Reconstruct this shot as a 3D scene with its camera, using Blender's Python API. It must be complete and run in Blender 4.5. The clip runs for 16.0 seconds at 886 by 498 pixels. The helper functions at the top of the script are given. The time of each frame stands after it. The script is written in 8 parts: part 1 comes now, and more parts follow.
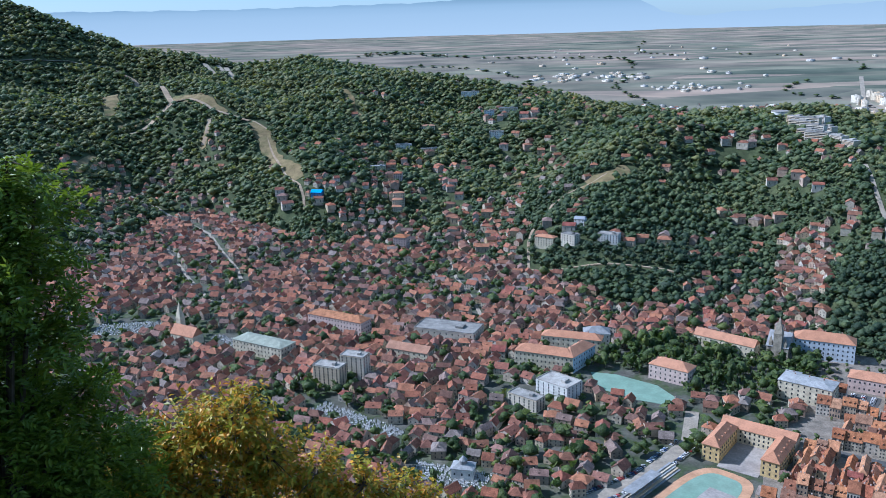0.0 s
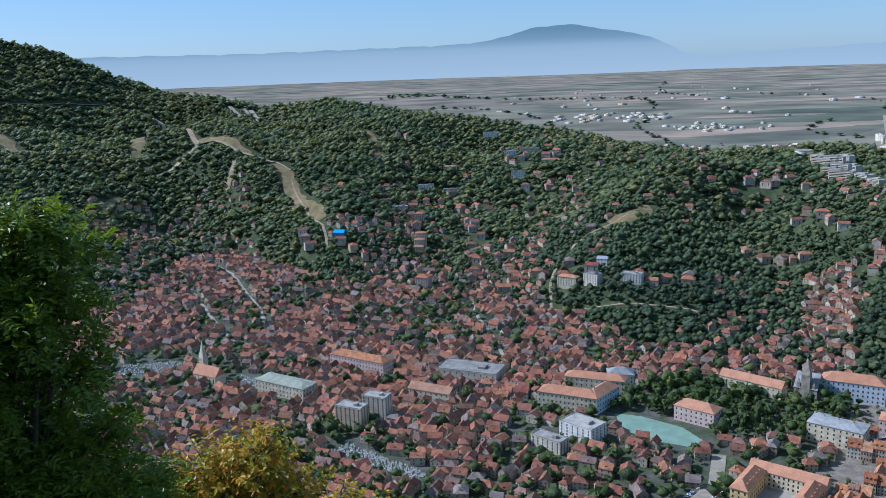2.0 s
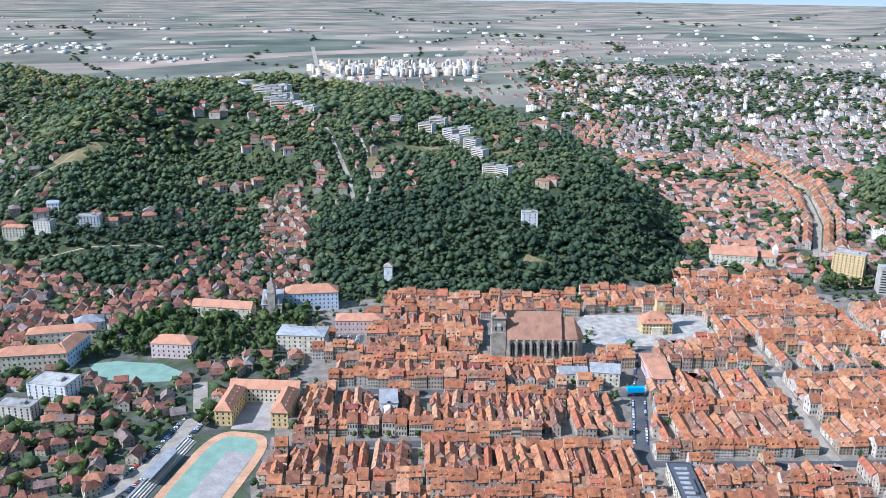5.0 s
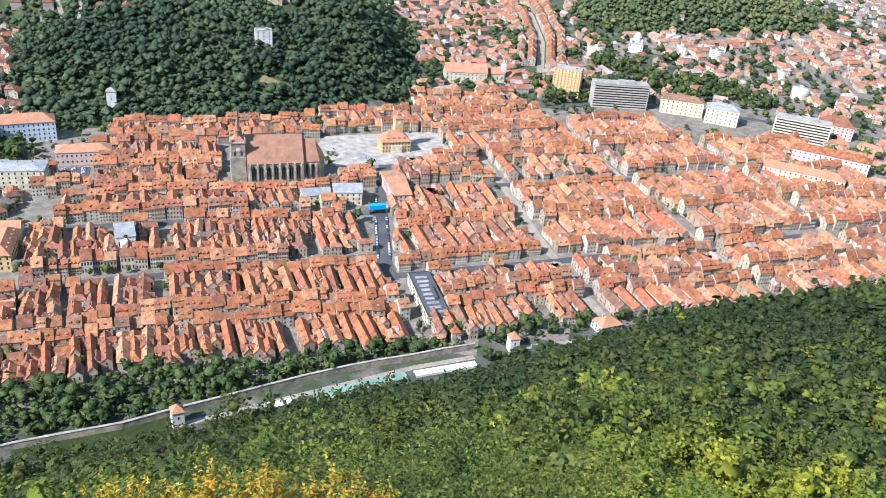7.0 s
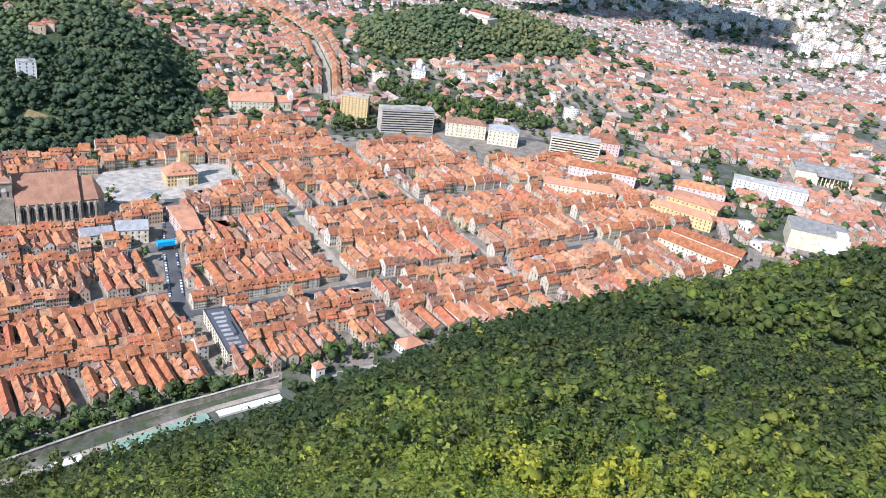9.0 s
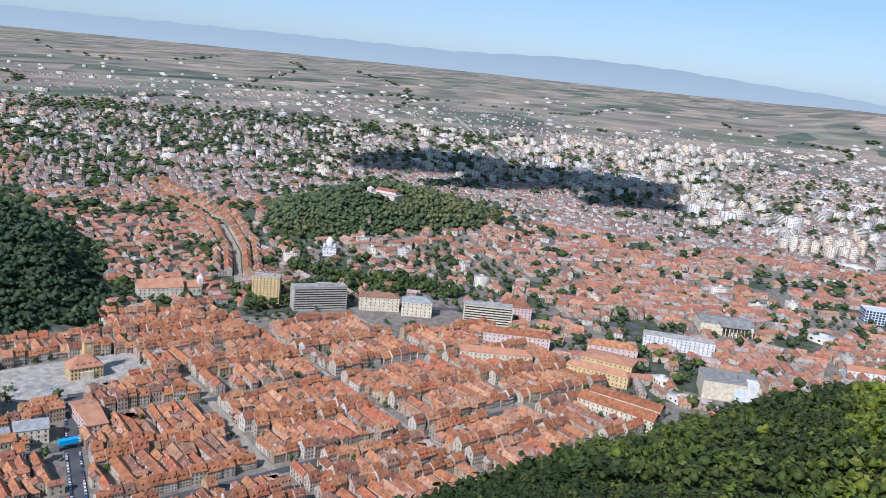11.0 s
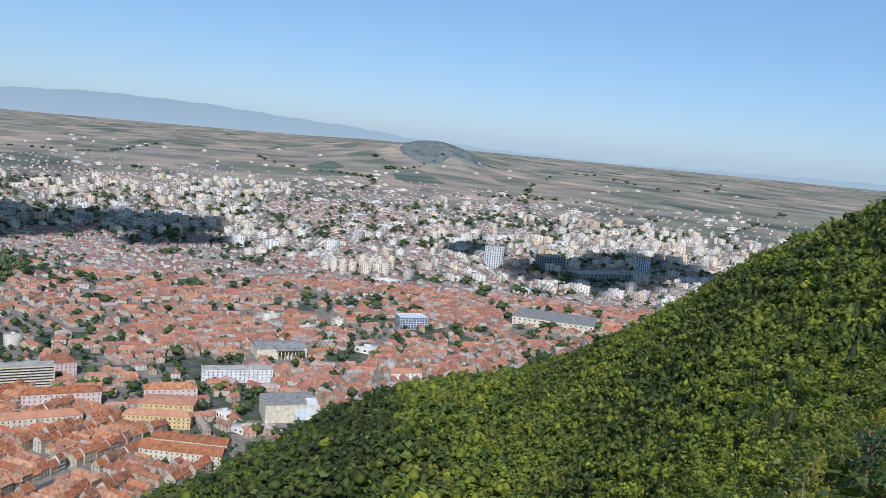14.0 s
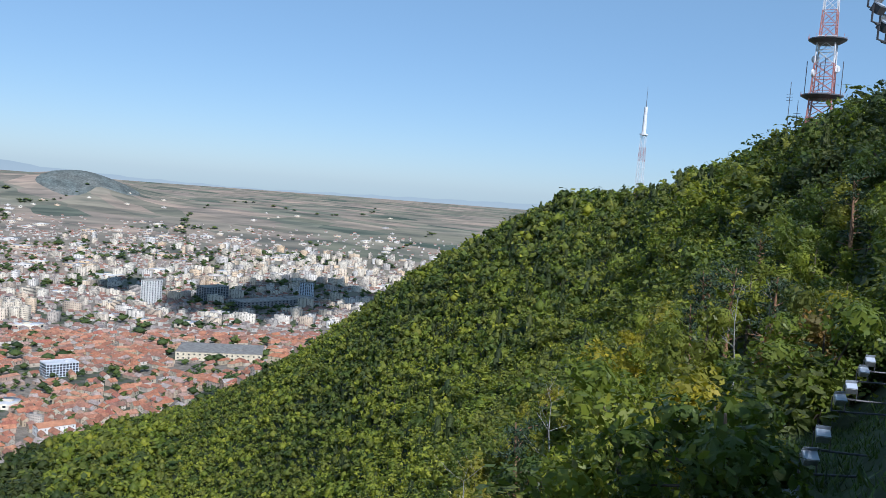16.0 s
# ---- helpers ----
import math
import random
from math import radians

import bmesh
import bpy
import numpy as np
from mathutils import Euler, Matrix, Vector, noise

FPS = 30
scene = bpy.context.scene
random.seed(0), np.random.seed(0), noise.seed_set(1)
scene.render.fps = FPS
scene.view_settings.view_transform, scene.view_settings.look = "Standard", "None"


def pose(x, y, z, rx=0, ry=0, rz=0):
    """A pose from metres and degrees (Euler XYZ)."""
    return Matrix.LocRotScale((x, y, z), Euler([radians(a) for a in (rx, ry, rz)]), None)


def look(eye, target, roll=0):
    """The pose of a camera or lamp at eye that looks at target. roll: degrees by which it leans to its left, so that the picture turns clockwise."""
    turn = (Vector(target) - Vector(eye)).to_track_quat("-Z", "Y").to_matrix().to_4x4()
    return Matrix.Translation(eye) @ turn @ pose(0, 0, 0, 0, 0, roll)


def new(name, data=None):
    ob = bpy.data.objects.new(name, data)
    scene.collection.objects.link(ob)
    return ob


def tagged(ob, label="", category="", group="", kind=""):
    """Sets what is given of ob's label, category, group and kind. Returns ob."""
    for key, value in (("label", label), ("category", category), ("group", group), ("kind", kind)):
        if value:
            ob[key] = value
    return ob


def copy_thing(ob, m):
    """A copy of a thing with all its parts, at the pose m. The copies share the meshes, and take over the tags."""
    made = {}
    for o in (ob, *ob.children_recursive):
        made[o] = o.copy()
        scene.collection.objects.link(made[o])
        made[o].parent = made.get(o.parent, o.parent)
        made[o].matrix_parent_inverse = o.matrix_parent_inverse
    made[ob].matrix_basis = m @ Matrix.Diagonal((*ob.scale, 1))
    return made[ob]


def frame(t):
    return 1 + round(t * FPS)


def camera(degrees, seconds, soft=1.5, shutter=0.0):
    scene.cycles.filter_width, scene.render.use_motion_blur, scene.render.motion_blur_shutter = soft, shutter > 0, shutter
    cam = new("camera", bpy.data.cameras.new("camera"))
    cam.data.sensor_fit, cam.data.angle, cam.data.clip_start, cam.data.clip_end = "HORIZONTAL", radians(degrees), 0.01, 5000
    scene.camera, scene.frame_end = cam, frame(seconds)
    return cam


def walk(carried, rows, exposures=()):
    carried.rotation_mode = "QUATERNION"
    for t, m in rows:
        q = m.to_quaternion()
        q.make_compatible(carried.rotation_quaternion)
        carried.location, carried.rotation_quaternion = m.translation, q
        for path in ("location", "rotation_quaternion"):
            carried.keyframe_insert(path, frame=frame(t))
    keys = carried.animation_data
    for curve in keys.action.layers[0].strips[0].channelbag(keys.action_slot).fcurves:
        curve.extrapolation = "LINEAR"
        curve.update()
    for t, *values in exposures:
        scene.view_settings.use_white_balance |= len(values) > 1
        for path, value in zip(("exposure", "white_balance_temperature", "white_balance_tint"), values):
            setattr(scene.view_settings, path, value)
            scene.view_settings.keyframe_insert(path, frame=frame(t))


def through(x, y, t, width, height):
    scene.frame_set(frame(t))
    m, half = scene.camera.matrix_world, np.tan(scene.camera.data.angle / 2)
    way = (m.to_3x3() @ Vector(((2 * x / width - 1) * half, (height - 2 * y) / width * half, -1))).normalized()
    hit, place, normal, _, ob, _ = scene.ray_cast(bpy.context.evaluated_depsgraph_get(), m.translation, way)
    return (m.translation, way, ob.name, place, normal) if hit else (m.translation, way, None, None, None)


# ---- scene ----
# camera: hand-held at a lookout, turning about its holder
cam = camera(54.76, 16.0, soft=0.75)
EYE_Z, ARM = 345.0, 0.12
EXPOSURES = [(0.0, 0.46, 4800, 14), (0.5, 0.54, 4780, 14), (1.5, 0.2, 4850, 14), (3.0, 0.28, 4980, 14), (4.0, 0.6, 4900, 14), (5.0, 0.8, 4980, 15), (7.3, 1.04, 5400, 15), (9.2, 0.86, 5400, 18), (11.3, 0.22, 5250, 18), (13.0, 0.1, 5250, 16), (16.0, 0.24, 5350, 14)]
ROWS = [  # seconds, yaw, pitch, roll
    (0.0, -0.14, -15.02, 1.60),
    (0.5, 2.41, -16.07, 1.87),
    (1.0, 4.33, -15.24, 1.90),
    (1.5, 5.51, -12.94, 2.15),
    (2.0, 1.28, -12.30, 2.01),
    (2.5, -6.67, -11.84, 1.48),
    (3.0, -10.11, -11.39, 1.50),
    (3.5, -13.44, -11.61, 1.33),
    (4.0, -17.58, -12.97, 0.95),
    (4.5, -25.63, -14.83, -0.21),
    (5.0, -34.11, -17.20, -0.60),
    (5.2, -36.49, -17.90, -0.74),
    (7.3, -52.27, -29.48, -4.74),
    (7.5, -53.04, -30.01, -4.44),
    (8.0, -56.10, -30.77, -4.62),
    (8.5, -62.59, -28.91, -6.82),
    (9.0, -64.73, -25.08, -7.39),
    (9.2, -64.90, -23.47, -7.64),
    (11.3, -73.05, -11.76, -5.36),
    (11.5, -74.93, -11.48, -5.16),
    (12.0, -82.44, -9.88, -5.18),
    (12.5, -89.43, -8.20, -5.33),
    (13.0, -92.54, -7.17, -5.45),
    (13.5, -95.00, -7.02, -5.38),
    (14.0, -101.57, -7.69, -5.31),
    (14.5, -108.27, -7.54, -5.67),
    (15.0, -113.92, -7.04, -5.42),
    (15.5, -120.00, -5.78, -4.83),
    (16.0, -124.17, -4.01, -4.32),
]


def held(yaw, pitch, roll):
    """The phone at arm's length in front of the one who turns."""
    a = radians(yaw)
    return pose(-ARM * math.sin(a), ARM * (math.cos(a) - 1), EYE_Z, 90 + pitch, roll, yaw)


walk(cam, [(t, held(a, b, c)) for t, a, b, c in ROWS], exposures=EXPOSURES)

# ---- lie of the land, shaped to fit the camera's view: everything in metres from the lookout, town floor at 0 ----
def polar(az, r):
    """Plan place at an azimuth in degrees (positive to the first view's left) and a distance."""
    a = radians(az)
    return -r * math.sin(a), r * math.cos(a)


def smooth(t):
    t = np.clip(t, 0, 1)
    return t * t * (3 - 2 * t)


U_AX, V_AX = np.array([0.8387, -0.5446]), np.array([0.5446, 0.8387])  # along and across the old town


def uv(u, v):
    p = u * U_AX + v * V_AX
    return float(p[0]), float(p[1])


# the far ridge: azimuth, foot distance, crest distance, crest height
R_AZ = [-51, -49, -47, -44, -41, -37, -32, -27, -23.6, -21, -16, -11, -7, -2, 3, 9, 13, 16, 19, 22, 25, 29, 34, 44, 60]
R_FOOT = [1010, 1000, 985, 945, 930, 915, 910, 915, 950, 1000, 990, 1030, 1140, 1210, 1270, 1330, 1500, 1640, 1620, 1430, 1330, 1260, 1200, 1150, 1100]
R_CREST = [1150, 1120, 1130, 1230, 1400, 1600, 1750, 1850, 1900, 1900, 1950, 2050, 2150, 2250, 2350, 2450, 2500, 2550, 2600, 2650, 2700, 2700, 2700, 2700, 2700]
R_TOP = [0, 28, 62, 92, 118, 120, 128, 132, 146, 138, 124, 133, 156, 183, 204, 246, 224, 257, 272, 322, 392, 437, 430, 432, 440]
# the lookout's own mountain: azimuth, distance of its foot or crest, height there, steepness close by
T_AZ = [-180, -165, -151, -147, -144, -140, -137, -132.5, -129, -125, -122, -118, -114, -107, -100, -97, -92, -87, -82, -74, -66, -57, -47, -37, -20, 0, 20, 45, 70, 100, 140, 180]
T_R = [120, 150, 230, 280, 330, 420, 520, 600, 640, 680, 700, 800, 940, 1220, 1090, 1010, 870, 775, 700, 612, 525, 459, 424, 396, 385, 390, 420, 460, 300, 160, 120, 120]
T_Z = [385, 382, 371, 366, 360, 355, 346, 341, 319, 289, 262, 205, 135, 0, 0, 0, 0, 0, 0, 0, 0, 0, 0, 0, 0, 0, 0, 0, 150, 350, 385, 385]
T_NEAR = [0.2, 0.0, -0.3, -0.3, -0.31, -0.33, -0.38, -0.46, -0.52, -0.6, -0.65, -0.74, -0.82, -0.92, -1.0, -1.05, -1.1, -1.15, -1.2, -1.2, -1.2, -1.2, -1.2, -1.15, -1.1, -1.05, -1.0, -0.9, -0.4, 0.1, 0.25, 0.2]


# the far plain is drawn in and raised to look right from the lookout
def plain(r):
    return 255.0 * (np.clip(r - 2400, 0, None) / 2300.0) ** 1.5


def bump(x, y, a, b, width, high):
    """A spur between two plan points."""
    ax, ay = a
    dx, dy = b[0] - ax, b[1] - ay
    t = np.clip(((x - ax) * dx + (y - ay) * dy) / (dx * dx + dy * dy), 0, 1)
    d2 = (x - ax - t * dx) ** 2 + (y - ay - t * dy) ** 2
    return high * (0.55 + 0.45 * t) * np.exp(-d2 / (2 * width * width))


def rough(x, y, size, seed):
    """Cheap smooth unevenness, -1 to 1."""
    s = 0
    for k in range(5):
        a = seed + 2.4 * k
        s = s + np.sin((x * math.cos(a) + y * math.sin(a)) / size * (0.8 + 0.23 * k) + 1.7 * a)
    return s / 3.2


def land(x, y):
    """Height of the ground, for arrays."""
    x, y = np.asarray(x, float), np.asarray(y, float)
    r = np.hypot(x, y) + 1e-6
    az = np.degrees(np.arctan2(-x, y))
    base = plain(r)
    # far ridge and its spurs
    rf, rc, rt = np.interp(az, R_AZ, R_FOOT), np.interp(az, R_AZ, R_CREST), np.interp(az, R_AZ, R_TOP)
    side = smooth((az + 51) / 3) * smooth((75 - az) / 15)
    s = np.clip((r - rf) / (rc - rf), 0, 1)
    up = rt * (0.6 * s + 0.4 * smooth(s)) * side
    # a terrace half-way up the western mountain, with a road on it
    step_on = smooth((az - 14.0) / 6)
    shelf = np.interp(s, [0, 0.30, 0.62, 0.72, 1.0], [0, 0.17, 0.50, 0.515, 1.0])
    up = up * (1 - step_on) + rt * shelf * side * step_on
    ridge = np.where(r < rc, up, rt * side * (1 - smooth((r - rc) / 700)))
    on = smooth((r - rf + 20) / 160) * side
    fade = smooth((rc - r) / 260)
    ridge = ridge + on * (bump(x, y, polar(9.6, 1600), polar(17.5, 2150), 105, 74)
                          + fade * (bump(x, y, polar(-6.5, 1270), polar(-14, 1680), 95, 62) + bump(x, y, polar(-33, 1150), polar(-30, 1500), 110, 26)
                                    - bump(x, y, polar(4, 1300), polar(0, 2100), 95, 46) - bump(x, y, polar(-3, 1220), polar(-6, 1750), 70, 24)
                                    - bump(x, y, polar(-22.5, 1000), polar(-19, 1560), 60, 34) + bump(x, y, polar(2, 1900), polar(5, 2150), 90, 24)))
    ridge = ridge + on * smooth((rc - r) / 150) * (14 * rough(x, y, 95, 3) + 8 * rough(x, y, 48, 8))
    # castle hill in the town
    cx, cy = polar(-68.5, 1640)
    ca, sa = math.cos(radians(-33)), math.sin(radians(-33))
    dx, dy = (x - cx) * ca + (y - cy) * sa, -(x - cx) * sa + (y - cy) * ca
    ridge = np.maximum(ridge, 84 * np.exp(-(dx / 260) ** 2 - (dy / 190) ** 2) - 4)
    # a lone hill far out on the plain
    mx, my = polar(-101.5, 4350)
    ridge = np.maximum(ridge, 0) + 88 * np.exp(-((x - mx) ** 2 + (y - my) ** 2) / (2 * 150 ** 2))
    mx, my = polar(-97, 4420)
    ridge = ridge + 52 * np.exp(-((x - mx) ** 2 + (y - my) ** 2) / (2 * 190 ** 2))
    # the lookout's mountain
    tr, tz, tn = np.interp(az, T_AZ, T_R), np.interp(az, T_AZ, T_Z), np.interp(az, T_AZ, T_NEAR)
    s = np.clip(r / tr, 0, 1)
    slope_far = (tz - EYE_Z) / tr
    near = EYE_Z - 1.7 * np.exp(-r / 6) + r * (slope_far + (tn - slope_far) * (1 - s) ** np.interp(az, [-112, -98, 20, 60], [1.6, 2.1, 2.1, 1.6]))
    near = near + 2.5 * rough(x, y, 30, 1) * smooth((r - 15) / 60) * smooth((tr - r) / 60)
    behind = tz * (1 - smooth((r - tr) / 420))
    own = np.where(r < tr, near, behind)
    return np.maximum(np.maximum(base, own), 0) + np.maximum(ridge, 0)


def ground(x, y):
    return float(land(x, y))

# ---- light: afternoon sun from the first view's left, clear hazy sky ----
SUN_AZ, SUN_EL = 78.0, 41.0
world = bpy.data.worlds.new("sky")
scene.world = world
world.use_nodes = True
wn = world.node_tree.nodes
sky = wn.new("ShaderNodeTexSky")
sky.sky_type, sky.sun_disc = "NISHITA", False
sky.sun_elevation, sky.sun_rotation = radians(SUN_EL), radians(-SUN_AZ)
sky.altitude, sky.air_density, sky.dust_density, sky.ozone_density = 1500, 1.0, 1.2, 1.3
# thin valley haze evens the clear sky out
haze = wn.new("ShaderNodeMix")
haze.data_type, haze.inputs[0].default_value, haze.inputs[7].default_value = "RGBA", 0.34, (5.0, 8.0, 9.6, 1)
world.node_tree.links.new(sky.outputs[0], haze.inputs[6])
world.node_tree.links.new(haze.outputs[2], wn["Background"].inputs[0])
wn["Background"].inputs[1].default_value = 0.072
sun_dir = Vector((-math.sin(radians(SUN_AZ)) * math.cos(radians(SUN_EL)), math.cos(radians(SUN_AZ)) * math.cos(radians(SUN_EL)), math.sin(radians(SUN_EL))))
sun = new("sun", bpy.data.lights.new("sun", "SUN"))
sun.data.energy, sun.data.angle, sun.data.color = 4.6, radians(0.55), (1.0, 0.92, 0.81)
sun.matrix_world = look(sun_dir * 900, (0, 0, 0))


# ---- materials ----
def nodes_of(name):
    m = bpy.data.materials.new(name)
    m.use_nodes = True
    t = m.node_tree
    return m, t, t.nodes["Principled BSDF"]


def ramp(t, fac, stops, hard=False):
    n = t.nodes.new("ShaderNodeValToRGB")
    n.color_ramp.interpolation = "CONSTANT" if hard else "LINEAR"
    e = n.color_ramp.elements
    while len(e) < len(stops):
        e.new(0.5)
    for el, (p, c) in zip(e, stops):
        el.position, el.color = p, (*c, 1)
    t.links.new(fac, n.inputs[0])
    return n.outputs[0]


def noise_fac(t, size, detail=3.0, stretch=(1, 1, 1)):
    """Noise over world places; size in metres."""
    g, mp, n = t.nodes.new("ShaderNodeNewGeometry"), t.nodes.new("ShaderNodeMapping"), t.nodes.new("ShaderNodeTexNoise")
    mp.inputs["Scale"].default_value = stretch
    n.inputs["Scale"].default_value, n.inputs["Detail"].default_value = 1.0 / size, detail
    t.links.new(g.outputs["Position"], mp.inputs[0])
    t.links.new(mp.outputs[0], n.inputs["Vector"])
    return n.outputs["Fac"]


def math_node(t, op, a, b):
    n = t.nodes.new("ShaderNodeMath")
    n.operation = op
    for i, v in enumerate((a, b)):
        if isinstance(v, (int, float)):
            n.inputs[i].default_value = v
        else:
            t.links.new(v, n.inputs[i])
    return n.outputs[0]


def mix(t, kind, fac, a, b):
    n = t.nodes.new("ShaderNodeMix")
    n.data_type, n.blend_type = "RGBA", kind
    for i, v in ((0, fac), (6, a), (7, b)):
        if isinstance(v, (int, float)):
            n.inputs[i].default_value = v
        elif isinstance(v, tuple):
            n.inputs[i].default_value = (*v, 1)
        else:
            t.links.new(v, n.inputs[i])
    return n.outputs[2]


def tint_fac(t, own=0.97):
    """Each thing's own shade: its stored tint, shifted by the object's chance number."""
    a, o = t.nodes.new("ShaderNodeAttribute"), t.nodes.new("ShaderNodeObjectInfo")
    a.attribute_name = "tint"
    return math_node(t, "FRACT", math_node(t, "ADD", a.outputs["Fac"], math_node(t, "MULTIPLY", o.outputs["Random"], own)), 0.0)


def bump_on(t, bsdf, fac, strength, dist):
    b = t.nodes.new("ShaderNodeBump")
    b.inputs["Strength"].default_value, b.inputs["Distance"].default_value = strength, dist
    t.links.new(fac, b.inputs["Height"])
    t.links.new(b.outputs[0], bsdf.inputs["Normal"])


def surface(name, stops, roughness=0.8, grain=(0.4, 0.35), stain=(6.0, 0.4), relief=0.0, tinted=True, hard=False, spec=0.25, metal=0.0):
    """A surface whose pieces take their colour from stops, with fine grain and larger stains."""
    m, t, b = nodes_of(name)
    if tinted:
        col = ramp(t, tint_fac(t), stops, hard)
    else:
        col = ramp(t, noise_fac(t, stain[0] * 2.7, 4), [(0.3 + 0.4 * p, c) for p, c in stops])
    g1, g2 = noise_fac(t, grain[0], 4), noise_fac(t, stain[0], 3)
    col = mix(t, "MULTIPLY", 1.0, col, ramp(t, g1, [(0.3, (1 - grain[1],) * 3), (0.7, (1 + 0.3 * grain[1],) * 3)]))
    col = mix(t, "MULTIPLY", 1.0, col, ramp(t, g2, [(0.3, (1 - stain[1],) * 3), (0.65, (1.0, 1.0, 1.0))]))
    t.links.new(col, b.inputs["Base Color"])
    b.inputs["Roughness"].default_value, b.inputs["Metallic"].default_value = roughness, metal
    b.inputs["Specular IOR Level"].default_value = spec
    if relief:
        bump_on(t, b, g1, 0.6, relief)
    return m


def foliage(name, stops, through=0.3, gloss=0.5, spread_=1.0, grain=0.0, depth=1.0, own=0.0, autumn=0.0, ragged=0.0):
    """Leaves: each tree its shade, each spray a little off it, light shining through."""
    m, t, b = nodes_of(name)
    col = ramp(t, tint_fac(t, own), stops)
    g = t.nodes.new("ShaderNodeNewGeometry")
    col = mix(t, "MULTIPLY", 1.0, col, ramp(t, g.outputs["Random Per Island"], [(0.0, (1 - 0.38 * spread_, 1 - 0.34 * spread_, 1 - 0.4 * spread_)), (0.6, (1.0, 1.0, 1.0)), (1.0, (1 + 0.35 * spread_, 1 + 0.25 * spread_, 1.0))]))
    if autumn:
        turn_ = math_node(t, "FRACT", math_node(t, "MULTIPLY", g.outputs["Random Per Island"], 37.3), 0.0)
        col = mix(t, "MULTIPLY", autumn, col, ramp(t, turn_, [(0.35, (0.75, 1.0, 0.9)), (0.6, (1.1, 1.05, 0.9)), (0.85, (1.22, 0.95, 0.8)), (1.0, (1.25, 0.78, 0.7))]))
    fine = noise_fac(t, grain, 3) if grain else None
    # noise paints shaded gaps between the leaves into the colour
    col = mix(t, "MULTIPLY", 1.0, col, ramp(t, fine, [(0.34, (1 - 0.7 * depth, 1 - 0.67 * depth, 1 - 0.7 * depth)), (0.5, (0.95, 0.95, 0.95)), (0.68, (1 + 0.5 * depth, 1 + 0.45 * depth, 1 + 0.3 * depth))])) if grain else col
    if grain:
        bump_on(t, b, fine, 0.9, grain * 0.8)
    t.links.new(col, b.inputs["Base Color"])
    b.inputs["Roughness"].default_value, b.inputs["Specular IOR Level"].default_value = gloss, 0.25
    tr, sh = t.nodes.new("ShaderNodeBsdfTranslucent"), t.nodes.new("ShaderNodeMixShader")
    t.links.new(mix(t, "MULTIPLY", 1.0, col, (1.5, 1.5, 0.6)), tr.inputs["Color"])
    sh.inputs[0].default_value = through
    t.links.new(b.outputs[0], sh.inputs[1])
    t.links.new(tr.outputs[0], sh.inputs[2])
    last = sh.outputs[0]
    if ragged:  # each spray is a loose tuft of small leaves with gaps between them
        gap, cut = t.nodes.new("ShaderNodeBsdfTransparent"), t.nodes.new("ShaderNodeMixShader")
        t.links.new(math_node(t, "GREATER_THAN", noise_fac(t, ragged, 3.0), 0.46), cut.inputs[0])
        t.links.new(gap.outputs[0], cut.inputs[1])
        t.links.new(last, cut.inputs[2])
        last = cut.outputs[0]
    t.links.new(last, t.nodes["Material Output"].inputs["Surface"])
    return m


ROOF = surface("clay_roof", [(0.0, (0.55, 0.225, 0.095)), (0.16, (0.36, 0.14, 0.065)), (0.32, (0.60, 0.275, 0.125)), (0.46, (0.30, 0.13, 0.075)), (0.58, (0.50, 0.20, 0.085)), (0.72, (0.64, 0.345, 0.19)), (0.82, (0.26, 0.15, 0.10)), (0.93, (0.52, 0.17, 0.085)), (1.0, (0.46, 0.185, 0.085))], 0.85, (0.7, 0.45), (4.0, 0.5), 0.05)
# far roofs: distance haze greyed into the tile colours
ROOF_FAR = surface("hazed_far_roof", [(0.0, (0.36, 0.19, 0.13)), (0.3, (0.28, 0.16, 0.12)), (0.45, (0.40, 0.23, 0.16)), (0.6, (0.23, 0.19, 0.17)), (0.75, (0.36, 0.31, 0.28)), (0.88, (0.27, 0.16, 0.125)), (1.0, (0.38, 0.17, 0.12))], 0.85, (1.5, 0.35), (9.0, 0.35))
ROOF_SUBURB = surface("weathered_roof", [(0.0, (0.42, 0.16, 0.085)), (0.14, (0.24, 0.105, 0.07)), (0.3, (0.48, 0.21, 0.115)), (0.42, (0.17, 0.095, 0.07)), (0.55, (0.36, 0.135, 0.085)), (0.66, (0.28, 0.235, 0.205)), (0.76, (0.20, 0.10, 0.07)), (0.88, (0.45, 0.20, 0.105)), (1.0, (0.31, 0.10, 0.075))], 0.85, (0.9, 0.45), (5.0, 0.45), 0.05)
ROOF_EAST = surface("lighter_roof", [(0.0, (0.50, 0.215, 0.115)), (0.18, (0.36, 0.165, 0.105)), (0.36, (0.58, 0.29, 0.17)), (0.5, (0.30, 0.17, 0.125)), (0.62, (0.46, 0.20, 0.12)), (0.74, (0.46, 0.42, 0.38)), (0.86, (0.54, 0.25, 0.14)), (1.0, (0.42, 0.16, 0.11))], 0.85, (0.9, 0.45), (5.0, 0.4), 0.05)
CITY_WALL = surface("city_plaster", [(0.0, (0.62, 0.57, 0.48)), (0.4, (0.72, 0.69, 0.63)), (0.7, (0.52, 0.46, 0.38)), (1.0, (0.66, 0.61, 0.53))], 0.9, (0.8, 0.2), (6.0, 0.35))
WALL = surface("lime_plaster", [(0.0, (0.52, 0.43, 0.29)), (0.2, (0.62, 0.55, 0.43)), (0.4, (0.48, 0.35, 0.20)), (0.52, (0.70, 0.65, 0.56)), (0.66, (0.38, 0.30, 0.215)), (0.82, (0.54, 0.39, 0.29)), (1.0, (0.45, 0.42, 0.35))], 0.9, (0.5, 0.25), (4.0, 0.4))
